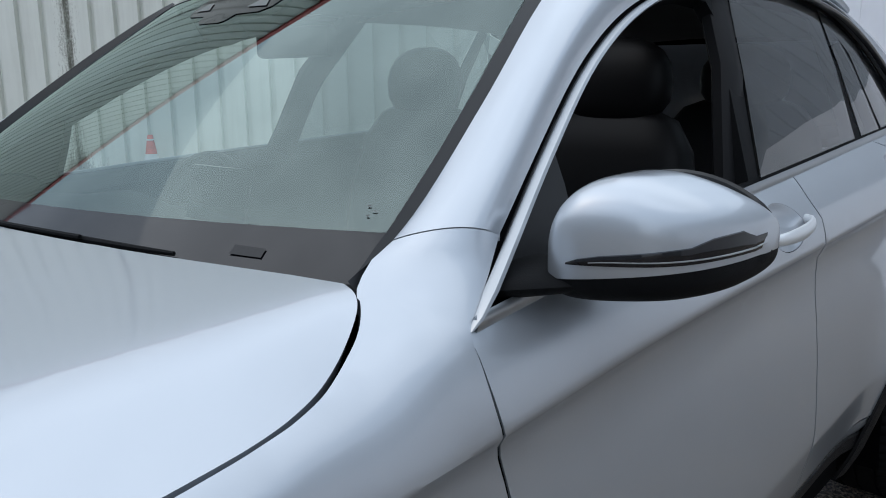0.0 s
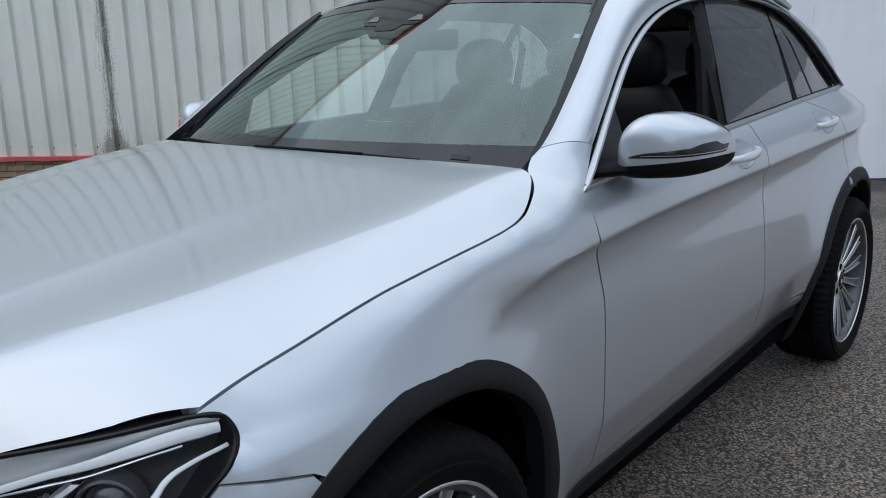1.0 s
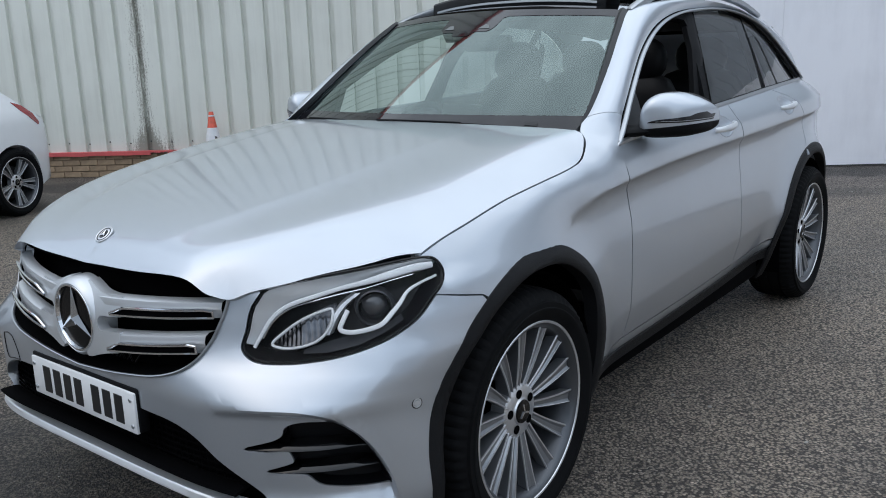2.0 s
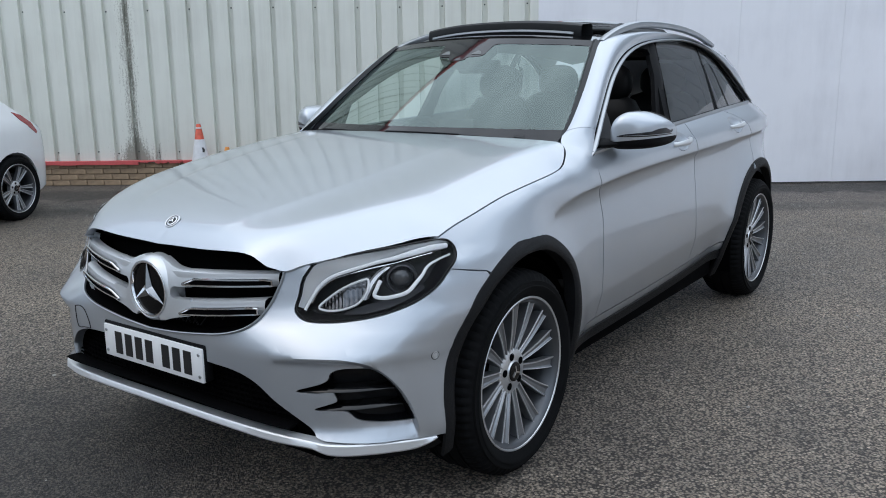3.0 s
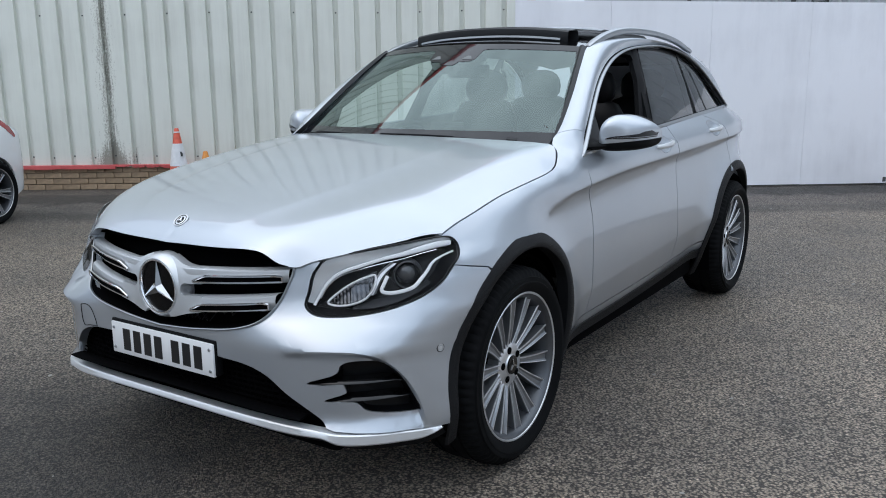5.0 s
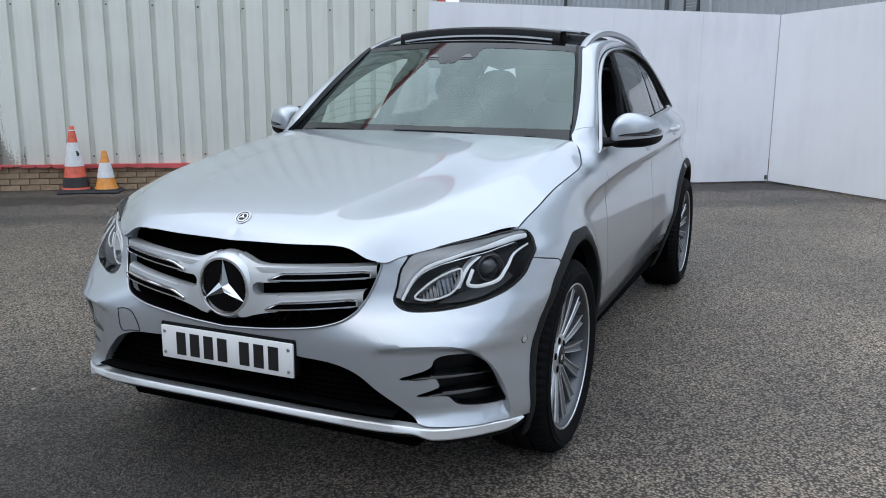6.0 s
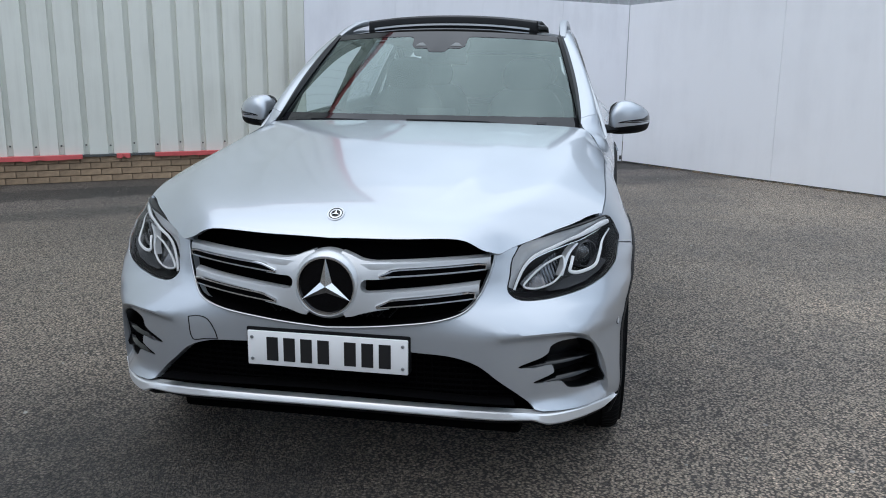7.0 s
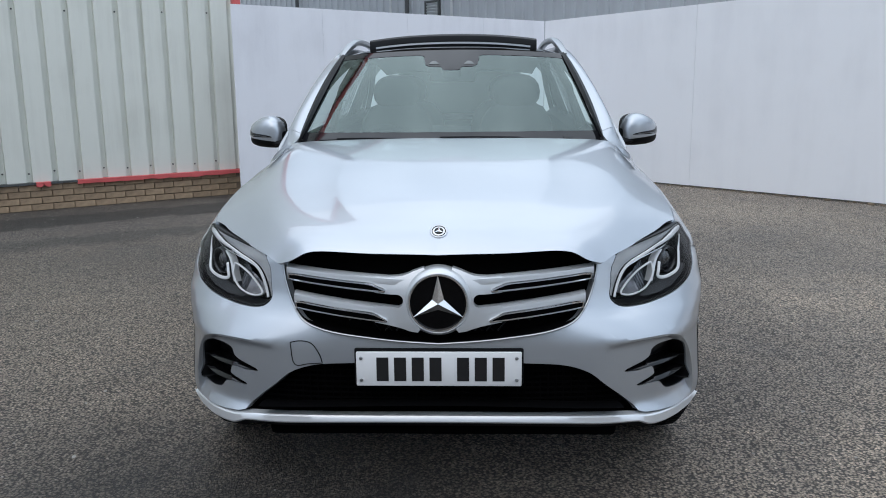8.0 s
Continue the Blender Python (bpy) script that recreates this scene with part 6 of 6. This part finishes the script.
# ---------------------------------------------------------------- mirrors, handles, wipers
for sg in (1, -1):
    def sided(bm):
        return bm if sg > 0 else flip(bm)

    MIR = ((0.850, 0.842, 0.945, 1.096, 1.160), (0.856, 0.818, 0.965, 1.084, 1.184), (0.872, 0.806, 0.985, 1.078, 1.212), (0.90, 0.806, 1.01, 1.076, 1.231), (0.94, 0.822, 1.035, 1.077, 1.233), (0.98, 0.848, 1.058, 1.080, 1.219), (1.01, 0.882, 1.074, 1.086, 1.202), (1.029, 0.922, 1.082, 1.093, 1.187), (1.040, 0.968, 1.086, 1.104, 1.172), (1.044, 1.01, 1.078, 1.114, 1.160))
    MIR = [[float(v) for v in q] for q in spline(MIR, 4)]

    def mir_sec(x):
        return [float(np.interp(x, [q[0] for q in MIR], [q[k] for q in MIR])) for k in (1, 2, 3, 4)]

    def mirror_rows(which, grow=0.0):
        """Sections of the mirror's shell: the paint above the cut, the black base below, or all round."""
        rows = []
        for x, y0, y1, z0, z1 in MIR:
            cy, cz, ry, rz = (y0 + y1) / 2, (z0 + z1) / 2, (y1 - y0) / 2 + grow, (z1 - z0) / 2 + grow
            zc = min(1.112 + 0.10 * (x - 0.87), cz + 0.3 * rz)
            sc = (zc - cz) / rz
            cut = math.degrees(math.asin(max(min(math.copysign(abs(sc) ** (1 / 0.6), sc), 1), -1)))
            lo, hi = {"paint": (cut, 180 - cut), "base": (-180 - cut, cut), "all": (-180, 180)}[which]
            row = []
            for a in np.linspace(lo, hi, 61):
                c, s = math.cos(radians(a)), math.sin(radians(a))
                row.append(Vector((x, cy - ry * math.copysign(abs(c) ** 0.6, c), cz + rz * math.copysign(abs(s) ** 0.6, s))))
            rows.append(row)
        if which != "all":
            mid = Vector((MIR[-1][0] + 0.003, (MIR[-1][1] + MIR[-1][2]) / 2, rows[-1][0].z))
            rows += [[p.lerp(mid, 0.4) + Vector((0.0015, 0, 0)) for p in rows[-1]], [p.lerp(mid, 0.95) for p in rows[-1]]]
        return rows
    mir = part("door_mirror", sided(loft(mirror_rows("paint"))), PAINT, car, "silver door mirror with a black base and clear indicator strip")
    part("mirror_base", sided(loft(mirror_rows("base", -0.001))), BLACK, mir, "black lower shell")
    r3 = mirror_rows("all", -0.002)
    part("mirror_end", sided(loft([r3[0], [p.lerp(sum(r3[0], Vector()) / 61, 0.98) for p in r3[0]]])), BLACK, mir)
    # rear rim round the glass
    rim = [Vector((x, y + 0.002, z)) for x, y, z in spline([(0.862, 0.975, 1.11), (0.862, 0.975, 1.20), (0.92, 1.022, 1.222), (0.985, 1.065, 1.202), (1.028, 1.085, 1.160), (1.02, 1.08, 1.115), (0.95, 1.042, 1.092), (0.885, 0.995, 1.095)], 5, True)]
    part("mirror_rim", sided(sweep(rim + [rim[0]], ring(0.006, n=6), (0, 1, 0))), GLOSSBLACK, mir, "black rear rim")
    mid = sum(rim, Vector()) / len(rim)
    part("mirror_glass", sided(loft([rim, [p.lerp(mid, 0.98) for p in rim]], True)), CHROME, mir, "mirror glass")

    def mirror_face(x, z, dy=0.0, t=0.0):
        """The mirror's front skin at x and z."""
        y0, y1, z0, z1 = mir_sec(x)
        q = min(abs((z - (z0 + z1) / 2) / ((z1 - z0) / 2)), 0.999) ** (1 / 0.6)
        return Vector((x, (y0 + y1) / 2 - (y1 - y0) / 2 * math.sqrt(1 - q * q) ** 0.6 - 0.0015, z)) - Vector((0.15 + 0.9 * t * t, -1, 0)).normalized() * (dy - 0.001)
    strip_rows, under = [], []
    for t in np.linspace(0, 1, 41):
        x = 0.892 + 0.151 * min(t / 0.85, 1)
        top = float(np.interp(x, (0.892, 0.905, 0.93, 0.98, 1.012, 1.026, 1.044), (1.1360, 1.1410, 1.1460, 1.1510, 1.1550, 1.1640, 1.1680)))
        top = min(top, mir_sec(x)[3] - 0.008)
        foot = 1.1335 + 0.003 * step01(0.5, 1.0, t)
        zc, h = (top + foot) / 2, (top - foot) / 2
        back = Vector((0.001, 0.046, 0.001)) * max(t / 0.85 - 1, 0) * 4
        strip_rows.append([mirror_face(x, zc + h * k, d, t) + back for k, d in ((-1, 0.003), (-0.92, -0.0012), (-0.4, -0.0018), (0, -0.002), (0.4, -0.0018), (0.92, -0.0012), (1, 0.003))])
        under.append(mirror_face(x, foot + 0.42 * min(top - foot, 0.014), -0.0022, t) + back)
    part("indicator", sided(loft(strip_rows)), CERAMIC, mir, "clear dark indicator strip")
    part("indicator_line", sided(sweep(under[6:], ring(0.0014, n=6), (0, -1, 0), lambda t: 0.4 + 0.6 * t)), SATIN, mir, "pale line in the indicator")
    # stalk to the door
    path = spline([(0.76, 0.815, 1.098), (0.82, 0.845, 1.102), (0.86, 0.865, 1.104), (0.90, 0.885, 1.106)], 4)
    part("mirror_stalk", sided(sweep([Vector(p) for p in path], ring(0.075, 0.021, 18), (0, 0, 1), lambda t: 1.2 - 0.5 * t)), BLACK, mir, "black mirror stalk")
    # handles
    for y0, y1, z in ((1.515, 1.735, 1.046), (2.405, 2.625, 1.076)):
        zf = lambda y: z + 0.012 * (y - y0) / (y1 - y0)
        path = [Vector((side_x(y, zf(y)) + 0.004 + 0.034 * math.sin(math.pi * (y - y0) / (y1 - y0)) ** 0.45, y, zf(y))) for y in np.linspace(y0, y1, 15)]
        h = part("door_handle", sided(sweep(path, ring(0.008, 0.014, 10), (0, 0, 1), lambda t: 0.75 + 0.3 * math.sin(math.pi * t))), BRIGHT, car, "silver pull handle")

for x0, x1, rise, nm in ((0.47, -0.15, 0.016, "wiper"), (-0.10, -0.62, 0.0, "wiper")):
    pts = [screen(x / 0.735, 0.016 + rise * t + 0.010 * math.sin(math.pi * t)) + Vector((0, -0.005, 0.006)) for t, x in [(t, x0 + (x1 - x0) * t) for t in np.linspace(0, 1, 18)]]
    w = part(nm, sweep(pts, ring(0.005, 0.0055, 8), (0, -0.5, 1), lambda t: 0.6 + 0.5 * math.sin(math.pi * min(t * 1.2, 1)) ), BLACK, car, "black wiper blade")
    pts = [p + Vector((0, -0.009, 0.006)) for p in pts[4:15]]
    part("wiper_arm", sweep(pts, ring(0.004, 0.003, 6), (0, -0.5, 1)), BLACK, w, "black wiper arm")
rows = [[screen(u, v) + Vector((0, dy, dz)) for u in np.linspace(-0.97, 0.97, 30)] for v, dy, dz in ((-0.015, -0.003, 0.002), (-0.045, -0.02, -0.008), (-0.09, -0.03, -0.03))]
part("cowl", loft(rows), BLACK, car, "black scuttle below the windscreen")

tag_ = cut_sheet(lambda u, v: screen(u, v) + Vector((0, -0.002, 0.003)), [(0.728, 0.030), (0.786, 0.026), (0.785, 0.046), (0.728, 0.051)], step=0.03, lip=0.0, out=(0, -1, 1))
part("screen_label", tag_, TRIMGREY, car, "small dark label at the windscreen foot", smooth=False)
mark = bmesh.new()
for u, v, w, h in ((0.905, 0.158, 0.006, 0.003), (0.918, 0.146, 0.008, 0.0025), (0.912, 0.134, 0.005, 0.003)):
    mark = join(mark, cut_sheet(lambda p, q: screen(p, q) + Vector((0, -0.0015, 0.002)), [(u, v), (u + w, v), (u + w, v + h), (u, v + h)], step=0.03, lip=0.0, out=(0, -1, 1)))
part("glass_mark", mark, SCREW, car, "small dark etched marks in the windscreen corner", smooth=False)

# ---------------------------------------------------------------- cabin
CABIN = plain("dark cabin trim", (0.006, 0.006, 0.007), 0.6, spec=0.15, bump=0.02, bscale=250)
SENSOR_PALE = plain("pale sensor glass", (0.13, 0.14, 0.14), 0.3)
LINING = plain("grey headlining", (0.10, 0.10, 0.105), 0.9)
rows = []
for x in np.linspace(-0.72, 0.72, 31):
    hump = 0.022 * math.exp(-((x + 0.37) / 0.17) ** 2)
    rows.append([Vector((x, 0.56 + 0.12 * abs(x / 0.7) ** 2, 1.06)), Vector((x, 0.70, 1.072)), Vector((x, 0.85, 1.078 + hump)), Vector((x, 0.95, 1.07 + hump * 1.5)), Vector((x, 0.985, 1.02)), Vector((x, 0.96, 0.80)), Vector((x, 0.80, 0.5))])
dash = part("dashboard", loft(rows), CABIN, car, "black dashboard")
part("centre_screen", box(0.20, 0.015, 0.115, (0.0, 0.93, 1.125), 0.006, 2, Matrix.Rotation(radians(-12), 3, "X")), GLOSSBLACK, dash, "black display screen")
ST = Matrix.Translation((-0.37, 1.10, 0.99)) @ Matrix.Rotation(radians(-22), 4, "X")
path = [ST @ Vector((0.185 * math.cos(a), 0, 0.185 * math.sin(a))) for a in np.linspace(0, 2 * math.pi, 41)]
sw = part("steering_wheel", sweep(path, ring(0.016, n=10), ST.to_3x3() @ Vector((0, 1, 0))), LEATHER, car, "black leather steering wheel")
bm = box(0.20, 0.05, 0.13, (0, 0, -0.01), 0.02)
bm = join(bm, box(0.36, 0.02, 0.035, (0, 0.005, 0.01), 0.008), box(0.035, 0.02, 0.17, (0, 0.005, -0.09), 0.008))
bmesh.ops.transform(bm, matrix=ST, verts=bm.verts)
part("wheel_boss", bm, CABIN, sw, "black boss and spokes")


def cushion(sections, n=20, power=3.0):
    """Soft block from (centre x, y, z, half width, half depth) sections, upwards."""
    return loft([[Vector((x + hw * math.copysign(abs(math.cos(a)) ** (2 / power), math.cos(a)), y + hd * math.copysign(abs(math.sin(a)) ** (2 / power), math.sin(a)), z)) for a in np.linspace(0, 2 * math.pi, n, endpoint=False)] for x, y, z, hw, hd in sections], True, True)


def seat(x, y, wide, name, head=True):
    st = part(name, cushion([(x, y + 0.02, 0.62, wide * 0.88, 0.07), (x, y + 0.04, 0.75, wide, 0.085), (x, y + 0.09, 1.0, wide, 0.075), (x, y + 0.13, 1.17, wide * 0.86, 0.062), (x, y + 0.15, 1.24, wide * 0.66, 0.05), (x, y + 0.155, 1.262, wide * 0.45, 0.03)], 24), LEATHER, car, "black leather seat back")
    part("seat_cushion", cushion([(x, y - 0.25, 0.48, wide * 0.9, 0.26), (x, y - 0.25, 0.56, wide, 0.28), (x, y - 0.25, 0.63, wide * 0.9, 0.24)]), LEATHER, st, "black leather cushion")
    if head:
        part("headrest", cushion([(x, y + 0.15, 1.228, 0.07, 0.03), (x, y + 0.15, 1.25, 0.112, 0.046), (x, y + 0.153, 1.285, 0.138, 0.054), (x, y + 0.155, 1.33, 0.145, 0.056), (x, y + 0.158, 1.372, 0.136, 0.053), (x, y + 0.162, 1.405, 0.112, 0.044), (x, y + 0.165, 1.425, 0.080, 0.032), (x, y + 0.166, 1.436, 0.035, 0.015)], 24, 2.4), LEATHER, st, "black leather headrest")
        for dx in (-0.05, 0.05):
            part("headrest_post", sweep([(x + dx, y + 0.15, 1.22), (x + dx, y + 0.15, 1.25), (x + dx, y + 0.15, 1.28)], ring(0.006, n=6), (1, 0, 0)), CHROME, st)
    return st


seat(0.37, 1.68, 0.245, "front_seat")
seat(-0.37, 1.79, 0.245, "front_seat")
for x in (0.36, -0.36):
    seat(x, 2.50, 0.29, "rear_seat")
part("rear_shelf", box(1.2, 0.6, 0.03, (0, 3.05, 1.13), 0.01), CABIN, car, "black parcel shelf")
part("cabin_floor", box(1.5, 2.9, 0.04, (0, 2.2, 0.45), 0.0), CABIN, car)
part("headlining", loft([[roof(x, y) - Vector((0, 0, 0.045)) for x in np.linspace(-0.56, 0.56, 15)] for y in np.linspace(1.85, 3.25, 10)]), LINING, car, "grey headlining")
behind = lambda u, v: screen(u, v) - Vector((0, -0.006, 0.010))
house = cut_sheet(behind, spline([(-0.235, 0.945), (-0.225, 0.86), (-0.215, 0.815), (-0.18, 0.79), (-0.085, 0.785), (-0.07, 0.755), (-0.05, 0.745), (0.05, 0.745), (0.07, 0.755), (0.085, 0.785), (0.18, 0.79), (0.215, 0.815), (0.225, 0.86), (0.235, 0.945)], 3, True), step=0.04, lip=0.035, out=(0, -1, 1))
house = part("sensor_housing", house, CABIN, car, "black sensor housing behind the windscreen")
for sg in (1, -1):
    bm = cut_sheet(lambda u, v: screen(u, v) + Vector((0, -0.002, 0.0025)), [(sg * 0.10, 0.815), (sg * 0.19, 0.815), (sg * 0.165, 0.852), (sg * 0.135, 0.856)], step=0.03, lip=0.0, out=(0, -1, 1))
    part("sensor_window", bm, SENSOR_PALE, house, "pale sensor window")
part("rear_view_mirror", box(0.24, 0.03, 0.065, (0, 1.14, 1.425), 0.012), CABIN, car, "black rear-view mirror")
for sg in (1, -1):
    rows = [[Vector((side_x(y, belt_z(y)) - 0.05, y, belt_z(y) + 0.0)), Vector((side_x(y, belt_z(y)) - 0.09, y, belt_z(y) - 0.03)), Vector((0.72, y, 0.9)), Vector((0.70, y, 0.45))] for y in np.linspace(0.75, 3.1, 20)]
    bm = loft(rows)
    part("door_lining", bm if sg > 0 else flip(bm), CABIN, car, "black door lining")
    bm = sweep([Vector((0.735, 1.66, 1.12)), Vector((0.68, 1.75, 1.35)), Vector((0.585, 1.86, 1.53))], ring(0.022, 0.048, 10, 3), (0, 1, 0))
    part("pillar_lining", bm if sg > 0 else flip(bm), CABIN, car, "black centre pillar lining")


# ---------------------------------------------------------------- cones
CONE_RED = plain("worn cone orange", (0.62, 0.10, 0.055), 0.5, vary=0.2, scale=20)
CONE_AMBER = plain("amber cone plastic", (0.70, 0.27, 0.05), 0.5, vary=0.15, scale=20)
CONE_WHITE = plain("cone sleeve white", (0.72, 0.73, 0.75), 0.45, vary=0.08, scale=15)
CONE_BASE = plain("cone base rubber", (0.035, 0.035, 0.037), 0.8, vary=0.2)


def cone(m, h, base, mat, lab, bands):
    c = thing("traffic_cone", lab, "traffic cone", group="cones at the wall")
    c.matrix_world = m
    r = lambda z: (0.028 + (base * 0.40 - 0.028) * (1 - z / h) ** 1.0)
    part("body", lathe([(0.05, r(0.05) + 0.012), (0.075, r(0.075)), (h - 0.01, r(h)), (h, r(h) * 0.8), (h, 0.001)], 28, "z"), mat, c)
    for z0, z1, bmat in bands:
        part("sleeve", lathe([(z0, r(z0) + 0.0005), (z0, r(z0) + 0.004), (z1, r(z1) + 0.004), (z1, r(z1) + 0.0005)], 28, "z"), bmat, c, "white reflective sleeve" if bmat is CONE_WHITE else "")
    bm = box(base, base, 0.05, (0, 0, 0.025), 0.018, 2)
    for v in bm.verts:
        if v.co.z > 0.03:
            v.co.x *= 0.86
            v.co.y *= 0.86
    part("base", bm, CONE_BASE, c, "dark rubber base")
    return c


c1 = cone(CM @ pose(1.845, -0.20, 0, 0, 0, 8), 0.79, 0.40, CONE_RED, "scuffed red and white traffic cone at the brick plinth", [(0.07, 0.19, CONE_BASE), (0.32, 0.60, CONE_WHITE), (0.735, 0.750, CONE_WHITE)])
bm = cushion([(0.035, -0.075, 0.44, 0.03, 0.006), (0.03, -0.07, 0.47, 0.04, 0.006), (0.035, -0.068, 0.50, 0.018, 0.006)], 10, 2)
part("scuff", bm, CONE_BASE, c1, "dark scuff")
cone(CM @ pose(2.20, -0.24, 0, 0, 0, -5), 0.50, 0.34, CONE_AMBER, "small amber and white traffic cone at the brick plinth", [(0.18, 0.36, CONE_WHITE)])

# ---------------------------------------------------------------- white hatchback parked by the clad wall
WHITE = plain("white car paint", (0.78, 0.79, 0.80), 0.3, 0.0, 1.0, vary=0.02)
TAIL_RED = plain("tail lamp red", (0.30, 0.015, 0.02), 0.12, coat=1.0, vary=0.15)
hat = thing("parked_hatchback", "white hatchback car with red tail lamps beside the clad wall", "car")
HM = Matrix.Translation((-5.914, 1.843, 0)) @ Matrix.Rotation(radians(113), 4, "Z")
hat.matrix_world = HM
HB = 2.60
# local: x towards the tail, rear axle at 0, the near flank at y = 0
TOP = pchip((-3.45, 0.62), (-3.2, 0.86), (-2.3, 1.0), (-1.55, 1.40), (-0.9, 1.46), (-0.35, 1.40), (-0.08, 1.28), (0.14, 1.12), (0.30, 1.00), (0.48, 0.90), (0.64, 0.78), (0.74, 0.58))
WID = pchip((-3.45, 0.55), (-3.0, 0.80), (-2.0, 0.89), (0.0, 0.89), (0.5, 0.82), (0.74, 0.60))


def flank(x, z):
    t = max(z - 0.92, 0)
    return Vector((x, 0.89 - WID(x) * (1 - 0.06 * ((z - 0.6) / 0.5) ** 2) + 0.36 * t, z))


def hat_arch(cx, a0, a1):
    return [(cx + 0.355 * math.cos(radians(a)), 0.32 + 0.355 * math.sin(radians(a))) for a in np.linspace(a0, a1, 18)]


prof = [(x, TOP(x)) for x in np.linspace(-3.44, 0.73, 40)]
loop_ = chain([(0.735, 0.40), (0.70, 0.24), (0.36, 0.24)], hat_arch(0, -12, 192), [(-0.40, 0.22), (-HB + 0.40, 0.22)], hat_arch(-HB, -12, 192), [(-3.2, 0.24), (-3.44, 0.35)], prof)
wins = [chain([(-2.0, 1.0), (-1.05, 1.0), (-1.08, 1.36), (-1.5, 1.33)]), chain([(-0.98, 1.0), (-0.40, 1.02), (-0.22, 1.14), (-0.36, 1.29), (-1.0, 1.36)])]
bm = cut_sheet(flank, loop_, wins, step=0.07, lip=0.02, out=(0, -1, 0))
part("near_flank", bm, WHITE, hat)
bm = cut_sheet(lambda x, z: Vector((x, 1.78 - flank(x, z).y, z)), loop_, wins, step=0.09, lip=0.02, out=(0, 1, 0))
part("far_flank", bm, WHITE, hat)
rows = [[Vector((x, flank(x, TOP(x)).y * (1 - k) + (1.78 - flank(x, TOP(x)).y) * k, TOP(x) + 0.03 * math.sin(math.pi * k))) for k in np.linspace(0, 1, 9)] for x in np.linspace(-3.44, 0.735, 48)]
rows.append([Vector((0.735, p.y, 0.40)) for p in rows[-1]])
rows.append([Vector((0.70, p.y, 0.24)) for p in rows[-1]])
part("upper_body", loft(rows), WHITE, hat)
for w_ in wins:
    part("side_window", cut_sheet(lambda x, z: flank(x, z) + Vector((0, 0.012, 0)), [np.array(q) for q in w_], step=0.15, lip=0.003, out=(0, -1, 0)), GLOSSBLACK, hat, "dark side window")
bm = cut_sheet(lambda x, z: flank(x, z) - Vector((0, 0.006, 0)), [(0.13, 1.065), (0.25, 1.030), (0.36, 0.950), (0.43, 0.855), (0.41, 0.835), (0.30, 0.905), (0.20, 0.985)], step=0.05, lip=0.03, out=(0, -1, 0))
part("tail_lamp", bm, TAIL_RED, hat, "red tail lamp")
bm = cut_sheet(lambda x, z: Vector((x, 1.78 - flank(x, z).y, z)) + Vector((0, 0.006, 0)), [(0.13, 1.065), (0.25, 1.030), (0.36, 0.950), (0.43, 0.855), (0.41, 0.835), (0.30, 0.905), (0.20, 0.985)], step=0.05, lip=0.03, out=(0, 1, 0))
part("tail_lamp", bm, TAIL_RED, hat, "red tail lamp")
part("underbody", box(3.7, 1.5, 0.25, (-1.4, 0.89, 0.32), 0.03), DARK, hat)
for cx in (0.0, -HB):
    for yy, turn in ((0.10, -90), (1.68, 90)):
        m = HM @ Matrix.Translation((cx, yy, 0.321)) @ Matrix.Rotation(radians(turn), 4, "Z") @ Matrix.Diagonal((0.86, 0.875, 0.875, 1))
        w = wheel_at(m, hat, 10, 1.15, pair=0.13)
        w.matrix_basis = HM.inverted() @ m

# ---------------------------------------------------------------- bricks of the plinth
protos = []
for k in range(4):
    bm = box(0.215 + 0.003 * (k % 2), 0.03, 0.065, (0, 0, 0), 0.004, 1)
    me = bpy.data.meshes.new("brick")
    bm.to_mesh(me)
    bm.free()
    me.materials.append(BRICK)
    protos.append(me)
rnd = random.Random(11)
for row in range(4):
    x = -1.2 + (0.1125 if row % 2 else 0)
    while x < CLAD_HI:
        o = new("brick", protos[rnd.randrange(4)])
        o.parent = plinth
        o.matrix_basis = pose(x, 0.009 + rnd.uniform(-0.003, 0.002), 0.035 + row * 0.075 - (0.004 if row == 3 else 0), 0, 0, rnd.uniform(-0.4, 0.4))
        x += 0.225
